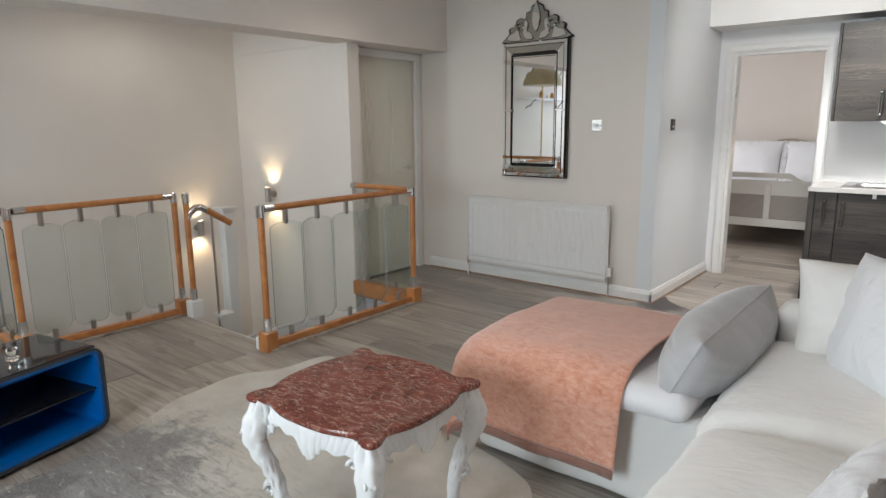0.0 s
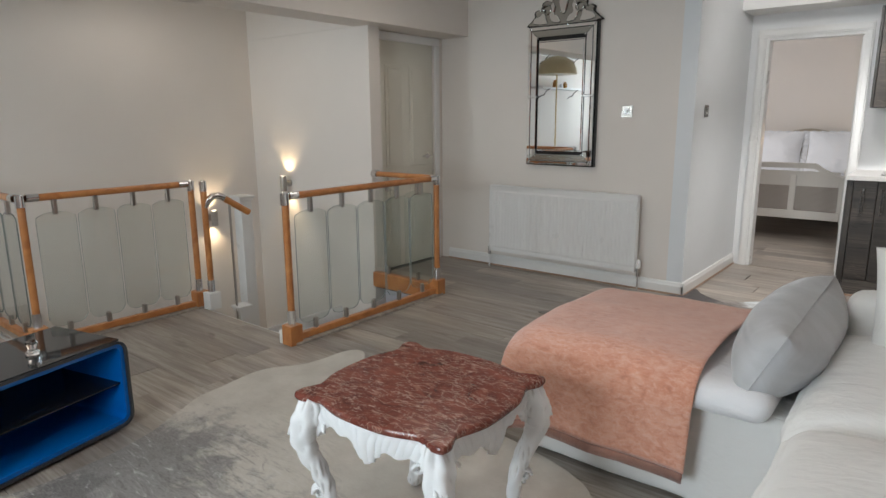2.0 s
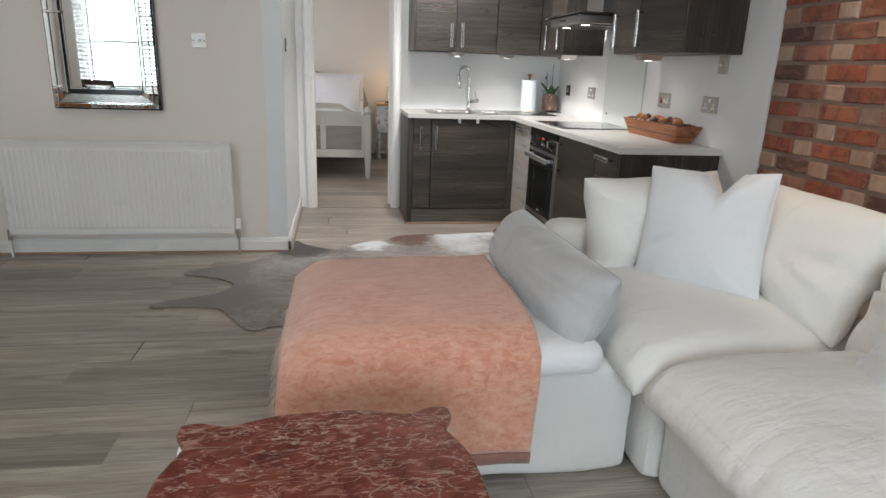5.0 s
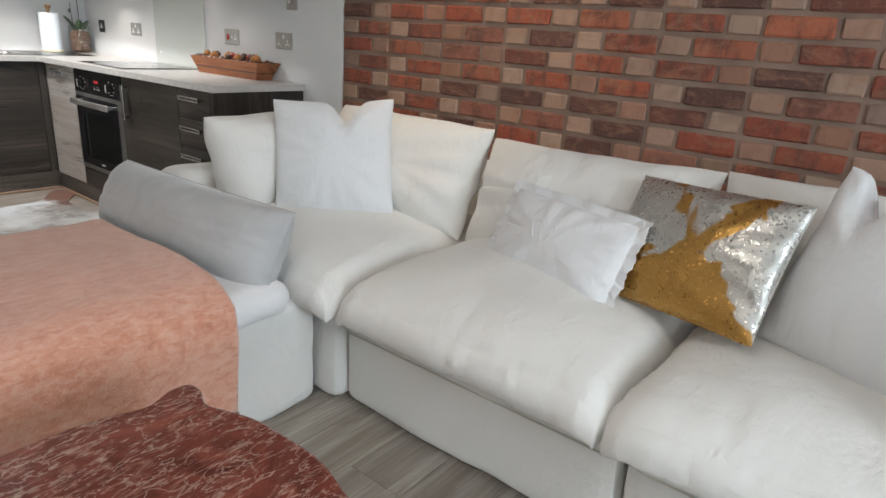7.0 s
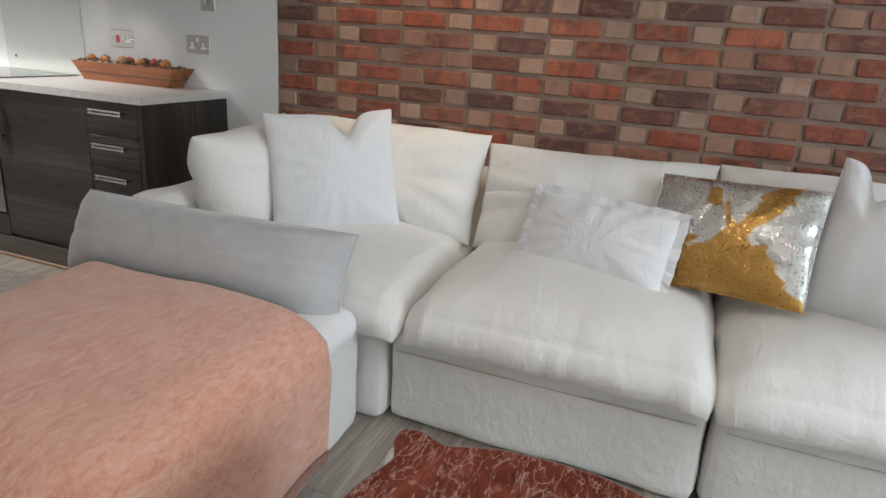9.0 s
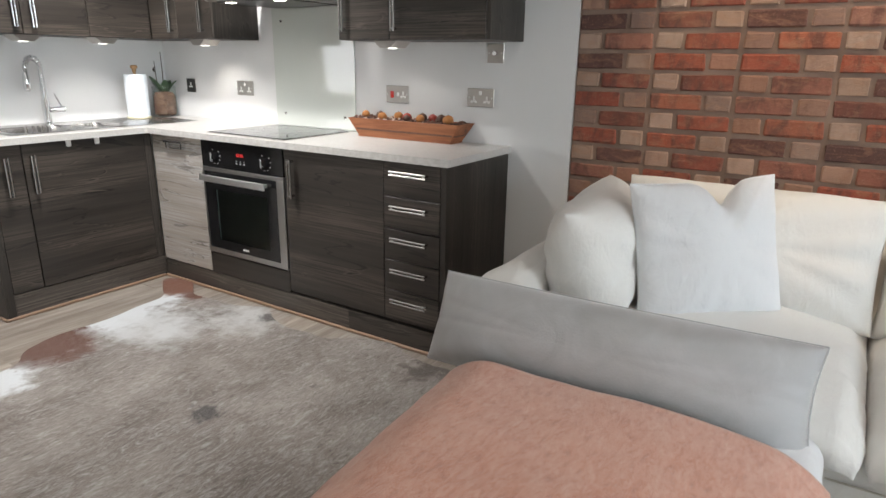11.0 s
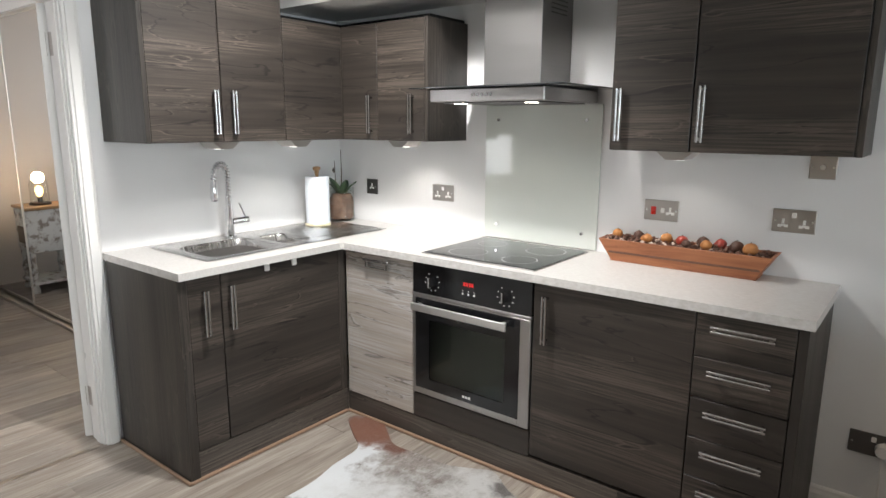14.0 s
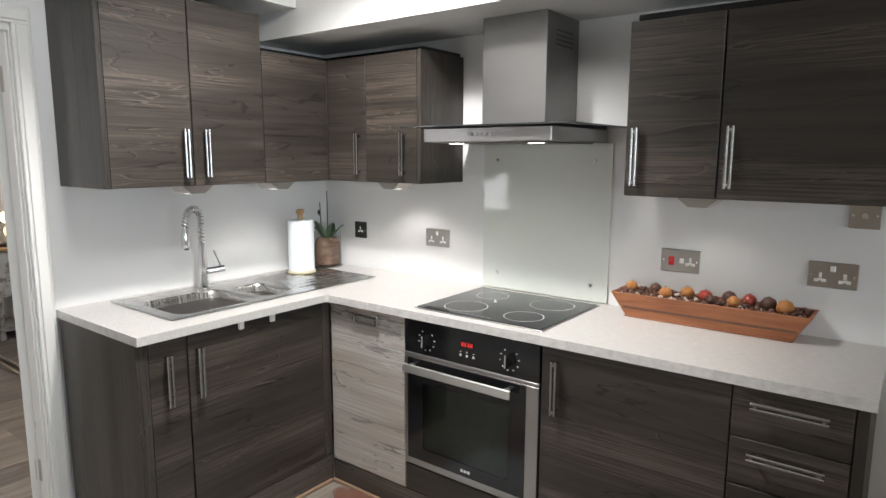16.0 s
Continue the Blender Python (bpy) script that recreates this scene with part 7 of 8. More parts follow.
hide("cowhide_rug", "pale beige and grey cowhide rug under the carved table", [(-2.68, 2.79), (-2.715, 2.53), (-2.825, 2.35), (-2.825, 2.12), (-2.77, 1.88), (-2.64, 1.62), (-2.58, 1.40), (-2.57, 1.1), (-2.7, 0.7), (-2.6, 0.35), (-2.1, 0.25), (-1.4, 0.4), (-0.85, 0.75), (-0.62, 1.35), (-0.66, 1.95),
      (-0.88, 2.30), (-0.99, 2.42), (-1.23, 2.50), (-1.44, 2.53), (-1.75, 2.50), (-2.08, 2.61), (-2.28, 2.57), (-2.42, 2.62), (-2.53, 2.80), (-2.62, 2.86)], pale_hide_mat(), 0.003)
hide("cowhide_rug", "grey-brown speckled cowhide rug with brown and white edges in the kitchen", [(0.235, 5.86), (0.275, 5.74), (0.20, 5.62), (0.13, 5.50), (0.145, 5.36), (0.14, 5.22), (0.20, 5.10), (0.225, 5.01), (0.14, 4.88), (0.112, 4.74), (0.115, 4.60), (0.125, 4.49), (0.22, 4.36), (0.245, 4.20), (0.20, 4.05), (0.17, 3.92), (0.17, 3.80),
      (0.0, 3.62), (-0.4, 3.52), (-1.0, 3.56), (-1.28, 3.66), (-1.46, 3.83), (-1.62, 3.80), (-1.72, 3.95), (-1.84, 4.11), (-2.16, 4.14), (-2.12, 4.22), (-1.88, 4.32), (-1.80, 4.47), (-1.92, 4.60), (-2.12, 4.69), (-2.05, 4.78),
      (-1.80, 4.88), (-1.66, 5.05), (-1.56, 5.30), (-1.495, 5.42), (-1.41, 5.30), (-1.22, 5.19), (-1.06, 5.31), (-0.96, 5.38), (-0.84, 5.42), (-0.74, 5.52), (-0.58, 5.58), (-0.40, 5.56), (-0.18, 5.60), (0.0, 5.62), (0.10, 5.76), (0.18, 5.87)], dark_hide_mat(), 0.0035)


# ---- low media unit ----
def media_unit():
    root = thing("tv_stand", (-2.95, 1.0, 0), "low glossy black media unit with open bright blue shelves", "media unit")
    blue = Nodes("blue_lacquer")
    blue.set(Base_Color=(0.0, 0.125, 0.46), Roughness=0.3)
    shell = plastic("grey_black_shell", (0.035, 0.037, 0.042), 0.35)
    # local: x along the front, y into the depth, z up
    L, D, H, t, r = 1.30, 0.44, 0.395, 0.020, 0.055

    def ring(inset, rad):
        o = []
        for cx, cz, a0 in ((L - inset - rad, H - inset - rad, 0), (inset + rad, H - inset - rad, 90), (inset + rad, inset + rad, 180), (L - inset - rad, inset + rad, 270)):
            for k in range(7):
                a = radians(a0 + k * 15)
                o.append((cx + rad * math.cos(a), cz + rad * math.sin(a)))
        return o

    def shellmesh(o1, o2, y0, y1):
        bm = bmesh.new()
        v = [[bm.verts.new((x, y, z)) for x, z in o] for o, y in ((o1, y0), (o1, y1), (o2, y1), (o2, y0))]
        n = len(o1)
        for a in range(4):
            for i in range(n):
                bm.faces.new((v[a][i], v[a][(i + 1) % n], v[(a + 1) % 4][(i + 1) % n], v[(a + 1) % 4][i]))
        return bm
    fwd = Vector((0.24, -0.97, 0)).normalized()
    into = Vector((-0.97, -0.24, 0)).normalized()
    m = Matrix((fwd, into, Vector((0, 0, 1)))).transposed().to_4x4()
    m = Matrix.Translation((-2.765, 1.60, 0.018)) @ m
    part("outer_shell", moved(shellmesh(ring(0, r), ring(t * 0.6, r - t * 0.6), 0, D), m), shell, root, "matt grey-black shell")
    part("inner_lining", moved(shellmesh(ring(t * 0.62, r - t * 0.62), ring(t * 1.5, r - t * 1.5), 0.012, D), m), blue.mat, root, "bright blue lining")
    part("back_board", moved(box(t, L - t, D - 0.012, D - 0.002, t, H - t), m), blue.mat, root, "bright blue back")
    part("shelf", moved(box(t * 1.4, L - t * 1.4, 0.03, D - 0.014, 0.188, 0.194, 0.001), m), BLACK, root, "dark glass shelf")
    part("divider", moved(box(L / 2 - 0.008, L / 2 + 0.008, 0.02, D - 0.014, t * 1.3, H - t * 1.4), m), blue.mat, root)
    part("top_glass", moved(box(0.03, L - 0.03, 0.006, D - 0.01, H - 0.001, H + 0.006, 0.002), m), BLACK_GLASS, root, "glossy black glass top")
    for a in (0.12, L - 0.12):
        part("foot", moved(join(rod((a, 0.1, -0.018), (a, 0.1, 0.0), 0.02, n=14), rod((a, D - 0.1, -0.018), (a, D - 0.1, 0.0), 0.02, n=14)), m), DARKSTEEL, root)
    orn = thing("crystal_candle_holder", m @ Vector((0.24, 0.30, H + 0.006)), "small cut crystal candle holder on the media unit", "ornament")
    cr = Nodes("crystal")
    cr.set(Base_Color=(1, 1, 1), Transmission_Weight=1.0, Roughness=0.0, IOR=1.45)
    part("crystal", lathe([(0.026, 0), (0.028, 0.008), (0.016, 0.02), (0.024, 0.045), (0.02, 0.055)], m @ Vector((0.30, 0.17, H + 0.0065)), 8), cr.mat, orn)


media_unit()


# ---- bedroom beyond the doorway ----
def bedroom():
    cane = Nodes("painted_cane")
    cane.set(Base_Color=(0.50, 0.46, 0.42), Roughness=0.6)
    ivory = paint("ivory_bed_paint", (0.66, 0.64, 0.60), 0.5, 0.12)
    bed = thing("double_bed", (-1.6, 9.0, 0), "ivory French bed with a caned footboard, made up", "bed")
    x0, x1, yf, yh = -2.30, -0.86, 8.12, 10.20
    top = lambda x: 0.80 - 0.10 * max(0, (abs(x - (x0 + x1) / 2) - 0.48) / 0.24) ** 2 if abs(x - (x0 + x1) / 2) > 0.48 else 0.80
    rails = [box(x0 + 0.04, x1 - 0.04, yf - 0.02, yf + 0.02, 0.245, 0.335, 0.004)]
    part("foot_rail", rails[0], ivory, bed, "moulded lower rail")
    bm = bmesh.new()
    N = 40
    rows = []
    for i in range(N + 1):
        x = x0 + 0.04 + (x1 - x0 - 0.08) * i / N
        u = (x - (x0 + x1) / 2) / ((x1 - x0) / 2)
        h = 0.845 if abs(u) < 0.6 else 0.845 - 0.15 * ((abs(u) - 0.6) / 0.4) ** 0.7
        rows.append([bm.verts.new((x, yf - 0.025, h - 0.055)), bm.verts.new((x, yf + 0.025, h - 0.055)), bm.verts.new((x, yf + 0.03, h)), bm.verts.new((x, yf - 0.03, h))])
    for a, b in zip(rows, rows[1:]):
        for k in range(4):
            bm.faces.new((a[k], a[(k + 1) % 4], b[(k + 1) % 4], b[k]))
    part("foot_top_rail", bm, ivory, bed, "curved top rail")
    xs = [x0 + 0.04, x0 + 0.50, x0 + 0.94, x1 - 0.04]
    for x in xs:
        part("stile", box(x - 0.03, x + 0.03, yf - 0.016, yf + 0.016, 0.335, 0.72, 0.003), ivory, bed)
    part("foot_panel", box(x0 + 0.07, x1 - 0.07, yf - 0.002, yf + 0.006, 0.60, 0.76), ivory, bed)
    for a, b in zip(xs, xs[1:]):
        part("cane_panel", join(*[box(a + 0.03, b - 0.03, yf - 0.008, yf - 0.003, 0.345 + i * 0.0125, 0.352 + i * 0.0125) for i in range(21)]), cane.mat, bed, "woven cane panel")
        # dark sheet added as the shade seen between the cane strips
        part("cane_panel_back", box(a + 0.03, b - 0.03, yf + 0.0, yf + 0.003, 0.335, 0.62), paint("cane_gap_shade", (0.22, 0.19, 0.17), 0.8), bed)
    for x in (x0, x1):
        part("leg", lathe([(0.022, 0), (0.03, 0.02), (0.028, 0.05), (0.033, 0.20), (0.04, 0.24), (0.04, 0.70), (0.03, 0.73), (0.045, 0.76), (0.03, 0.80), (0.012, 0.82)], (x, yf, 0.0), 18), ivory, bed, smooth=True)
    part("side_rail", box(x1 - 0.015, x1 + 0.015, yf + 0.03, yh - 0.03, 0.245, 0.36, 0.004), ivory, bed)
    part("side_rail", box(x0 - 0.015, x0 + 0.015, yf + 0.03, yh - 0.03, 0.245, 0.36, 0.004), ivory, bed)
    part("mattress", soft_box(x0 + 0.03, x1 - 0.03, yf + 0.05, yh - 0.04, 0.30, 0.56, 0.05, 3), LINENW, bed, "white bedding", smooth=True)
    hb = smooth_loop([(x0 - 0.02, 0.30), (x0 - 0.02, 0.98), (x0 + 0.1, 1.10), (x0 + 0.35, 1.10), ((x0 + x1) / 2, 1.17), (x1 - 0.35, 1.10), (x1 - 0.1, 1.10), (x1 + 0.02, 0.98), (x1 + 0.02, 0.30)], 5)
    bm = bmesh.new()
    f = bm.faces.new([bm.verts.new((x, yh, z)) for x, z in hb])
    res = bmesh.ops.extrude_face_region(bm, geom=[f])
    bmesh.ops.translate(bm, verts=[v for v in res["geom"] if isinstance(v, bmesh.types.BMVert)], vec=(0, 0.05, 0))
    part("headboard", bm, paint("gilt_cane", (0.42, 0.36, 0.28), 0.5), bed)
    for i in range(7):
        x = x0 + 0.12 + i * 0.2
        part("carving", tube([(x + 0.05 * math.cos(a) * (1 - a / 9), yh - 0.005, 1.06 + 0.03 * math.sin(a) * (1 - a / 9)) for a in [k * 0.5 for k in range(12)]], 0.009, 6), ivory, bed, "carved scroll", smooth=True)
    for cx in (-1.95, -1.22):
        c = thing("bed_pillow", (cx, 10.0, 0.56), "white pillow with ruffled edge standing against the headboard", "pillow", "bed pillows")
        m = Matrix.Translation((cx, 9.96, 0.86)) @ Matrix.Rotation(radians(72), 4, "X")
        part("cover", pillow(0.68, 0.56, 0.22, m, cx, 0.05, 0.01), LINENW, c, smooth=True)
        pts = []
        for k in range(160):
            t = 4 * k / 160
            s, f = int(t), t - int(t)
            u, v = [(-1 + 2 * f, -1), (1, -1 + 2 * f), (1 - 2 * f, 1), (-1, 1 - 2 * f)][s]
            pts.append((u * 0.33, v * 0.25))
        bm = bmesh.new()
        a = [bm.verts.new(m @ Vector((x, y, 0))) for x, y in pts]
        b = [bm.verts.new(m @ Vector((x * 1.14, y * 1.17, 0.018 * math.sin(i * 1.1)))) for i, (x, y) in enumerate(pts)]
        for i in range(160):
            bm.faces.new((a[i], a[(i + 1) % 160], b[(i + 1) % 160], b[i]))
        part("ruffle", bm, LINENW, c, "white ruffle", smooth="all")

    def distressed():
        n = Nodes("distressed_paint")
        f = n.noise(14, 5, 0.65)
        n.set(Base_Color=n.mix(n.ramp(f, (0.5, 0.0), (0.6, 0.85)), (0.62, 0.62, 0.60), (0.20, 0.155, 0.12)), Roughness=0.6)
        return n.mat
    DP = distressed()
    cab = thing("bedside_cabinet", (-0.55, 9.9, 0), "distressed white bedside cabinet with turned legs and lower shelf", "bedside cabinet")
    a, b, c, d = -0.66, -0.27, 9.74, 10.12
    part("top", box(a - 0.02, b + 0.02, c - 0.02, d, 0.735, 0.76, 0.005), paint("honey_top", (0.42, 0.26, 0.13), 0.4), cab, "honey wood top")
    part("body", box(a, b, c, d, 0.36, 0.735, 0.004), DP, cab)
    dr = part("drawer_front", box(b, b + 0.012, c + 0.03, d - 0.03, 0.64, 0.72, 0.003), DP, cab)
    part("knob", rod((b + 0.012, 9.93, 0.68), (b + 0.03, 9.93, 0.68), 0.012, n=12), CHROME, dr, smooth=True)
    part("door", box(b, b + 0.012, c + 0.04, d - 0.04, 0.39, 0.62, 0.003), DP, cab)
    part("door_panel", box(b + 0.010, b + 0.018, c + 0.09, d - 0.09, 0.43, 0.58, 0.003), paint("worn_brown", (0.20, 0.15, 0.11), 0.6, 0.3), cab)
    for x in (a + 0.03, b - 0.03):
        for y in (c + 0.03, d - 0.03):
            part("leg", lathe([(0.025, 0), (0.03, 0.03), (0.018, 0.06), (0.02, 0.14), (0.03, 0.20), (0.018, 0.26), (0.026, 0.33), (0.026, 0.36)], (x, y, 0), 14), DP, cab, smooth=True)
    part("low_shelf", box(a, b, c, d, 0.075, 0.10, 0.003), DP, cab)
    lamp_ = thing("table_lamp", (-0.55, 9.92, 0.76), "small glass cloche lamp with a glowing bulb on the bedside cabinet", "lamp")
    x, y = -0.46, 9.92
    part("base", lathe([(0.085, 0), (0.088, 0.01), (0.08, 0.022), (0.02, 0.026)], (x, y, 0.761)), paint("dark_wood", (0.05, 0.03, 0.02), 0.4), lamp_, smooth=True)
    part("socket", rod((x, y, 0.785), (x, y, 0.83), 0.02, n=14), DARKSTEEL, lamp_, smooth=True)
    part("bulb", lathe([(0.012, 0.0), (0.028, 0.03), (0.034, 0.06), (0.025, 0.085), (0.006, 0.098)], (x, y, 0.83)), glowing("filament_bulb", (1.0, 0.62, 0.26), 5), lamp_, "glowing filament bulb", smooth=True)
    g = part("cloche", lathe([(0.075, 0.0), (0.075, 0.15), (0.062, 0.19), (0.03, 0.215), (0.014, 0.225), (0.016, 0.25), (0.008, 0.262)], (x, y, 0.786)), GLASS, lamp_, "clear glass cloche", smooth=True)
    g.visible_shadow = False
    lamp("bedside_glow", "POINT", Matrix.Translation((x, y - 0.0, 1.0)), 3.5, (1.0, 0.70, 0.42), 0.05)
    wr = thing("mirrored_wardrobe", (0.0, 8.9, 0), "mirrored sliding wardrobe doors in pale aluminium frames", "wardrobe")
    alu = metal("pale_aluminium", (0.72, 0.70, 0.66), 0.35)
    for k, (c, d, xx) in enumerate(((8.05, 9.20, -0.08), (9.16, 10.34, -0.06))):
        part("door_mirror", box(xx, xx + 0.006, c + 0.02, d - 0.02, 0.06, 2.22), MIRROR, wr, "mirror panel")
        for yy in (c, d - 0.02):
            part("door_stile", box(xx - 0.006, xx + 0.012, yy, yy + 0.02, 0.04, 2.24, 0.002), alu, wr)
        for zz in (0.04, 2.22):
            part("door_rail", box(xx - 0.0055, xx + 0.0115, c + 0.02, d - 0.02, zz, zz + 0.02, 0.002), alu, wr)
    part("bottom_track", box(-0.115, 0.01, 6.9, 10.345, 0.0, 0.025, 0.003), alu, wr)
    part("top_track", box(-0.115, 0.01, 6.9, 10.345, 2.24, 2.29, 0.003), GLOSS, wr)
    part("top_filler", box(-0.07, -0.02, 6.9, 10.345, 2.29, 2.5), GLOSS, wr)
    part("door_mirror", box(-0.08, -0.074, 6.92, 8.05, 0.06, 2.22), MIRROR, wr, "mirror panel")
    # spot bar
    sp = thing("ceiling_spot_bar", (-1.15, 8.9, 2.4), "curved chrome ceiling bar with four spotlights", "ceiling light")
    part("bar", tube([(-1.62, 8.80, 2.33), (-1.4, 8.86, 2.345), (-1.15, 8.80, 2.34), (-0.9, 8.74, 2.345), (-0.66, 8.80, 2.34)], 0.009, 10), CHROME, sp, smooth=True)
    part("ceiling_rose", join(rod((-1.15, 8.8, 2.34), (-1.15, 8.8, 2.49), 0.012, n=12), rod((-1.15, 8.8, 2.475), (-1.15, 8.8, 2.499), 0.05, n=24)), CHROME, sp, smooth=True)
    for x, tx in ((-1.58, -1.72), (-1.28, -1.32), (-1.10, -1.20), (-0.74, -0.62)):
        part("spot_head", join(rod((x, 8.8, 2.335), (x, 8.8, 2.29), 0.006, n=8), rod((x - (tx - x) * 0.2, 8.82, 2.30), (tx, 8.74, 2.22), 0.022, 0.03, 16)), CHROME, sp, "chrome spot head", smooth=True)


bedroom()


# ---- open bedroom door leaf and its hinges ----
def bedroom_door():
    d = tagged(new("door_2"), "white painted door, open into the bedroom", "door", kind="structure")
    d.location = (-0.74, 6.70, 0)
    turn = Matrix.Translation((-0.727, 6.712, 0)) @ Matrix.Rotation(radians(-32), 4, "Z") @ Matrix.Translation((0.727, -6.712, 0))
    part("leaf", moved(box(-0.735, -0.697, 6.712, 7.42, 0.010, 1.972, 0.003), turn), GLOSS, d)
    for z in (0.17, 1.76):
        part("hinge", join(box(-0.7062, -0.7040, 6.655, 6.712, z, z + 0.095), rod((-0.712, 6.708, z), (-0.712, 6.708, z + 0.095), 0.005, n=10)), NICKEL, d, "steel butt hinge")
    part("stop", box(-0.712, -0.7045, 6.60, 6.65, 0, 1.97, 0.002), GLOSS, d)


bedroom_door()


# ---- the part of the room that shows in the mirror ----
def mirror_side():
    dark = paint("dark_oak", (0.06, 0.035, 0.022), 0.4, 0.2)
    shelf_w = GLOSS
    for z in (1.78, 2.30):
        s = thing("wall_shelf", (-5.2, 0.4, z), "white wall shelf on scrolled black brackets", "shelf", "wall shelves")
        part("board", box(-5.32, -5.10, -0.3, 1.1, z, z + 0.025, 0.003), shelf_w, s)
        for y in (-0.1, 0.85):
            part("bracket", tube([(-5.315, y, z - 0.14), (-5.27, y, z - 0.10), (-5.22, y, z - 0.10), (-5.20, y, z - 0.06), (-5.16, y, z - 0.02), (-5.12, y, z - 0.004)], 0.007, 8), BLACK, s, smooth=True)
    for y, h, m in ((0.2, 0.10, paint("amber_jar", (0.5, 0.22, 0.03), 0.2)), (0.33, 0.07, WHITEP), (0.55, 0.12, paint("amber_jar_dark", (0.45, 0.2, 0.05), 0.2))):
        lone("jar", lathe([(0.03, 0), (0.032, h * 0.7), (0.018, h * 0.85), (0.018, h)], (-5.2, y, 1.806)), m, "small glass jar on the wall shelf", "jar", smooth=True)
    fl = thing("floor_lamp", (-4.85, 1.12, 0), "brass floor lamp with a domed cream shade", "lamp")
    part("base", lathe([(0.14, 0), (0.14, 0.015), (0.03, 0.03)], (-4.85, 1.12, 0.0)), metal("brass", (0.5, 0.35, 0.15), 0.3), fl, smooth=True)
    part("stem", rod((-4.85, 1.12, 0.03), (-4.85, 1.12, 2.05), 0.010, n=12), metal("brass_stem", (0.5, 0.35, 0.15), 0.3), fl, smooth=True)
    part("shade", lathe([(0.30, 0.0), (0.295, 0.07), (0.24, 0.18), (0.13, 0.25), (0.03, 0.27)], (-4.85, 1.12, 1.97)), fabric("cream_shade", (0.55, 0.47, 0.30), (0.48, 0.40, 0.25)), fl, smooth=True)
    t = thing("dining_table", (-4.4, -0.75, 0), "dark oak table under the window", "table")
    part("tabletop", box(-5.1, -3.6, -1.05, -0.35, 0.73, 0.76, 0.005), dark, t)
    for x in (-5.03, -3.67):
        for y in (-0.98, -0.42):
            part("leg", box(x - 0.03, x + 0.03, y - 0.03, y + 0.03, 0, 0.73, 0.004), dark, t)
    ch = thing("dining_chair", (-4.4, -0.2, 0), "dark wooden cross-back chair drawn up to the table", "chair")
    part("seat", box(-4.62, -4.18, -0.42, 0.00, 0.44, 0.47, 0.008), dark, ch)
    for x in (-4.59, -4.21):
        part("back_post", rod((x, -0.02, 0), (x, 0.01, 0.95), 0.018, n=12), dark, ch, smooth=True)
        part("leg", rod((x, -0.38, 0), (x, -0.38, 0.44), 0.018, n=12), dark, ch, smooth=True)
    part("top_rail", box(-4.60, -4.20, -0.01, 0.02, 0.88, 0.95, 0.006), dark, ch)
    part("cross_bar", rod((-4.59, 0.0, 0.52), (-4.21, 0.01, 0.88), 0.012, n=10), dark, ch, smooth=True)
    part("cross_bar", rod((-4.21, 0.0, 0.52), (-4.59, 0.01, 0.88), 0.012, n=10), dark, ch, smooth=True)


mirror_side()


# ---- floor boards ----
def boards():
    base = paint("subfloor", (0.16, 0.13, 0.10), 0.9)
    slabs = [(-5.44, XE, -1.42, 1.62), (-4.24, XE, 1.62, 2.76), (-3.055, XE, 2.76, 4.09), (-3.9, XE, 4.09, 5.23), (XC, XE, 5.23, 6.56), (-3.6, 0.75, 6.56, 10.36)]
    fl = structure("floor", join(*[box(a, b, c, d, -0.06 if k else -0.0601, -0.012) for k, (a, b, c, d) in enumerate(slabs)]), base, "pale grey-brown oak laminate boards")
    rng = random.Random(3)
    W = 0.19
    meshes = {}

    def piece(x0, x1, y0, y1, z=-0.0):
        key = (round(x1 - x0, 2), round(y1 - y0, 3))
        if key not in meshes:
            w, d = key[0], key[1]
            bm = box(0, w - 0.0012, 0, d - 0.0012, -0.0118, 0.0, 0.0009)
            me = bpy.data.meshes.new("plank")
            bm.to_mesh(me)
            bm.free()
            me.materials.append(FLOOR)
            meshes[key] = me
        ob = new("plank", meshes[key])
        ob.location = (x0, y0, z)
        ob.parent = fl

    def spans(y):
        out = []
        for a, b, c, d in slabs:
            if c - 1e-6 <= y < d - 1e-6:
                out.append((a, b))
        return out
    offs = {}
    for k in range(62):
        a, b = -1.42 + k * W, -1.42 + (k + 1) * W
        if k not in offs:
            offs[k] = rng.uniform(0, 1.25)
        for x0, x1 in spans((a + b) / 2):
            x = -6.0 - offs[k]
            while x < x1:
                s, e = max(x, x0), min(x + 1.25, x1)
                if e - s > 0.02:
                    piece(s, e, a, b)
                x += 1.25
    structure("trim", box(-1.385, -0.725, 6.575, 6.60, 0.0, 0.004), metal("threshold_bar", (0.5, 0.45, 0.4), 0.4), "thin metal threshold strip")


boards()


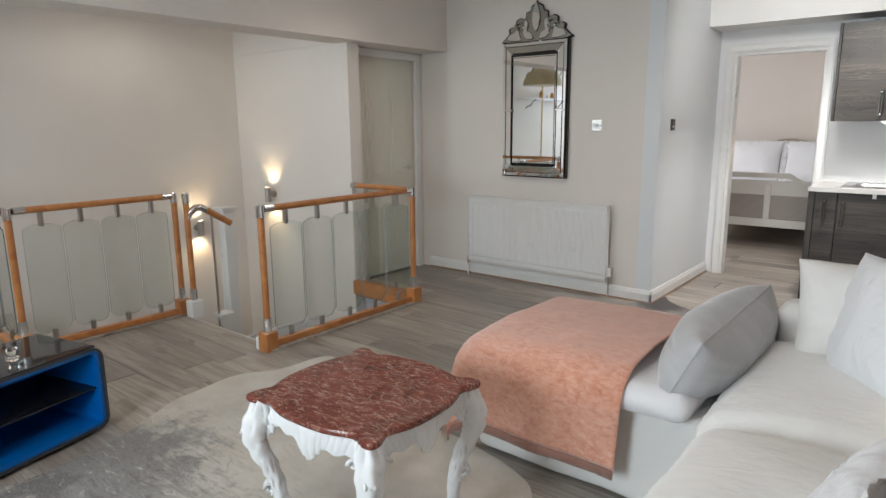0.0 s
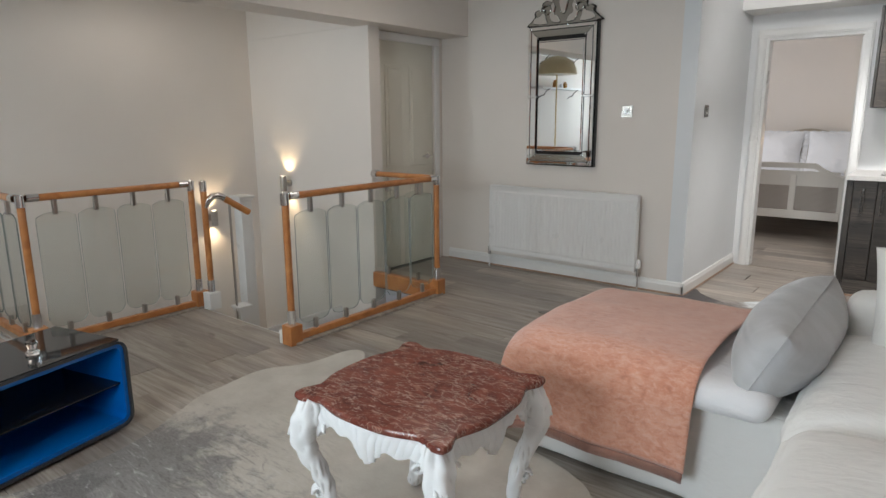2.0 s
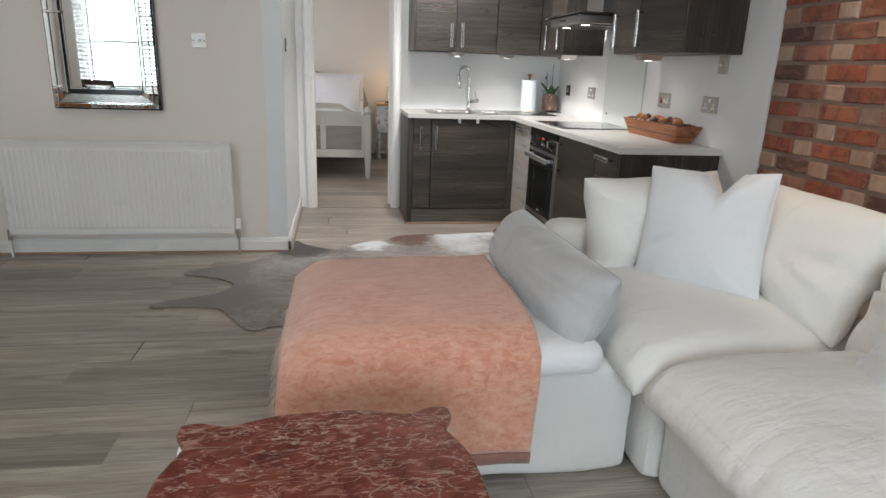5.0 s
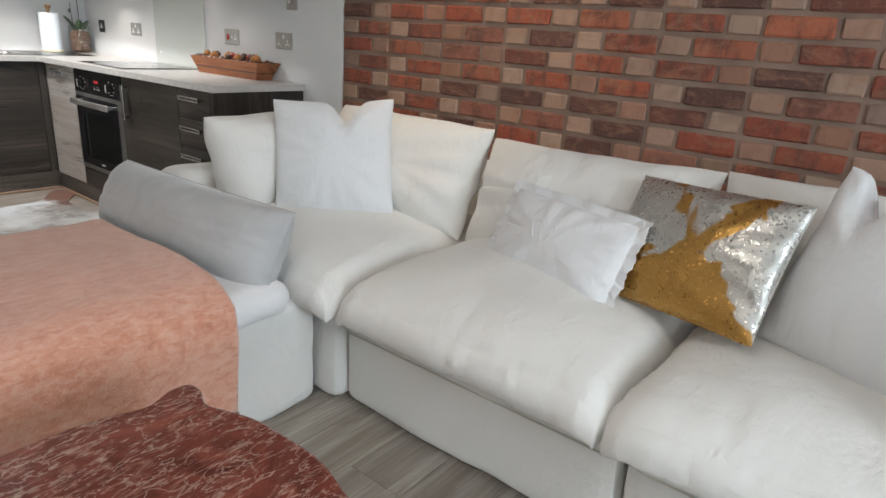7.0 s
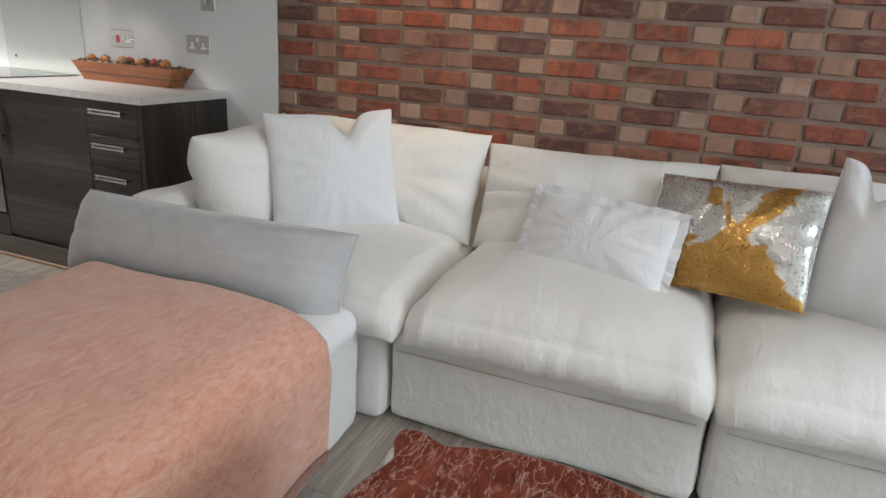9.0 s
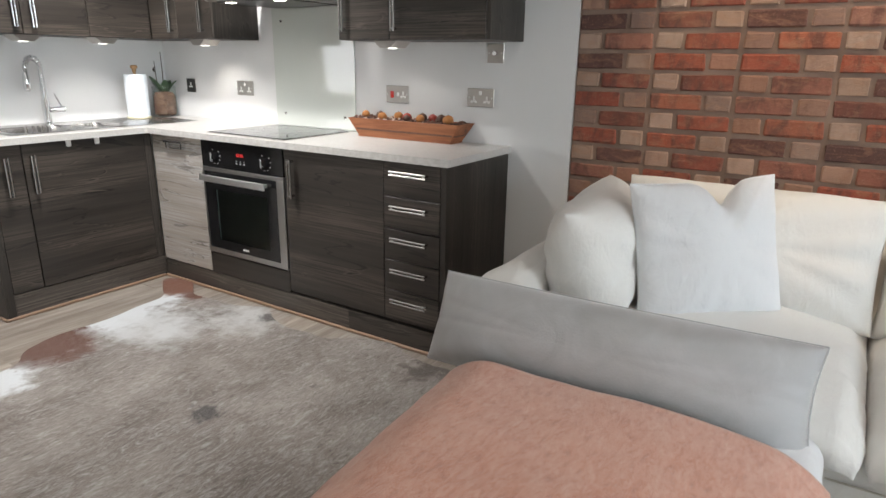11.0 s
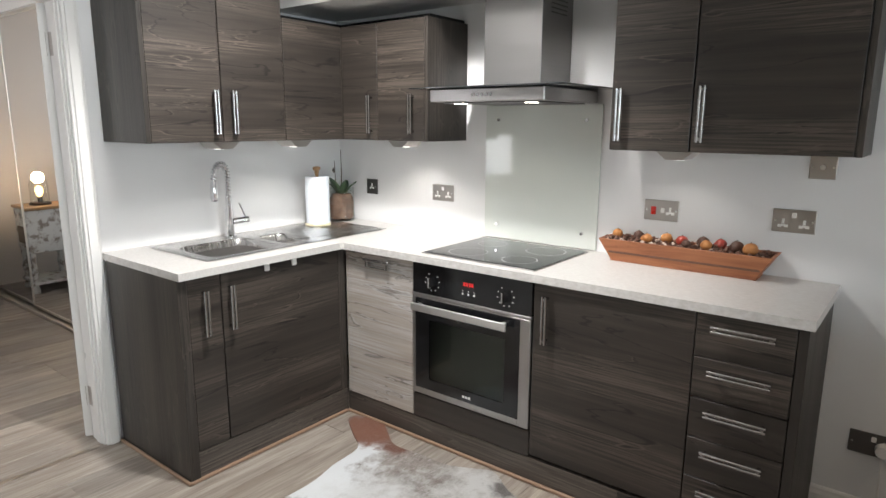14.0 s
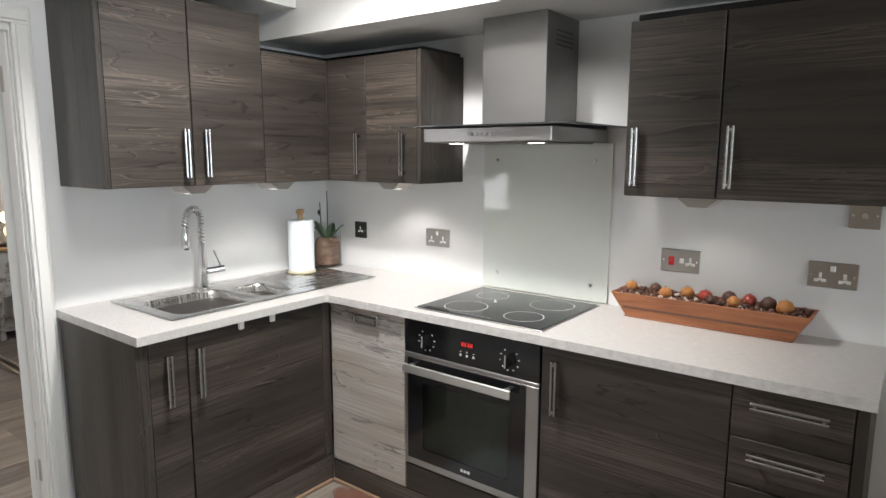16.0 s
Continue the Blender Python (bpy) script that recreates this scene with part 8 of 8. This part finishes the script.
# ---- brick wall ----
def bricks():
    n = Nodes("lime_mortar")
    f, g = n.noise(60, 5, 0.7), n.noise(6, 3)
    n.set(Base_Color=n.mix(n.ramp(g, (0.3, 0), (0.7, 1)), (0.20, 0.135, 0.105), (0.31, 0.22, 0.172)), Roughness=0.9)
    n.bump(f, 0.5, 0.004)
    back = structure("wall_brick", box(XE + 0.008, XE + 0.25, -1.4, 3.598, 0, CEILZ), n.mat, "old red multi-coloured brick wall in Flemish bond with pale mortar")
    mat, mats = brick_mat("old_brick", "object"), brick_mat("old_brick_far", "island")
    pale, pales = brick_mat("old_pale_brick", "object", True), brick_mat("old_pale_brick_far", "island", True)
    rng = random.Random(11)
    kinds = {}

    def mesh_for(length, v):
        key = (length, v)
        if key not in kinds:
            r2 = random.Random(v * 10 + int(length * 1000))
            bm = box(-0.006, 0.02, 0, length, 0, 0.062, 0.005, 1)
            for q in bm.verts:
                q.co += Vector((r2.uniform(-0.002, 0.0015), r2.uniform(-0.004, 0.004), r2.uniform(-0.0035, 0.0035)))
            me = bpy.data.meshes.new("brick")
            bm.to_mesh(me)
            bm.free()
            me.materials.append(pale if length < 0.11 else mat)
            kinds[key] = me
        return kinds[key]

    far = []
    count = 0
    course = 0.0795
    ztops = range(int(CEILZ / course))
    for c in ztops:
        z = c * course + 0.007
        y = 3.592
        k = 0
        first = True
        while y > -1.35:
            head = (k % 2 == (0 if c % 2 else 1))
            L = 0.098 if head else 0.197
            L = min(L, y + 1.38)
            if L < 0.03:
                break
            y0 = y - L
            near = 0.80 < z < 1.50 and y0 > 0.3
            if near and count < 300:
                ob = new("brick", mesh_for(round(L, 3), rng.randrange(6)))
                ob.location = (XE + 0.004 + rng.uniform(-0.003, 0.003), y0, z)
                ob.parent = back
                count += 1
            else:
                x = XE + 0.004 + rng.uniform(-0.003, 0.003)
                far.append((x, y0, z, L))
            y = y0 - 0.0175
            k += 1
    verts, faces = [], []
    for x, y0, z, L in far:
        i = len(verts)
        e, h = 0.005, 0.062
        verts += [(x + 0.02, y0, z), (x + 0.02, y0 + L, z), (x + 0.02, y0 + L, z + h), (x + 0.02, y0, z + h),
                  (x - 0.002, y0, z), (x - 0.002, y0 + L, z), (x - 0.002, y0 + L, z + h), (x - 0.002, y0, z + h),
                  (x - 0.006, y0 + e, z + e), (x - 0.006, y0 + L - e, z + e), (x - 0.006, y0 + L - e, z + h - e), (x - 0.006, y0 + e, z + h - e)]
        for a, b in ((0, 4), (4, 8)):
            for k in range(4):
                faces.append((i + a + k, i + a + (k + 1) % 4, i + b + (k + 1) % 4, i + b + k))
        faces.append((i + 8, i + 9, i + 10, i + 11))
    me = bpy.data.meshes.new("bricks")
    me.from_pydata(verts, [], faces)
    me.materials.append(mats)
    me.materials.append(pales)
    me.polygons.foreach_set("material_index", [1 if L < 0.11 else 0 for x, y0, z, L in far for _ in range(9)])
    bm = bmesh.new()
    bm.from_mesh(me)
    bmesh.ops.recalc_face_normals(bm, faces=bm.faces)
    bm.to_mesh(me)
    bm.free()
    ob = new("brick_rest", me)
    ob.parent = back
    tagged(ob, "further old red bricks", kind="stuff")


bricks()
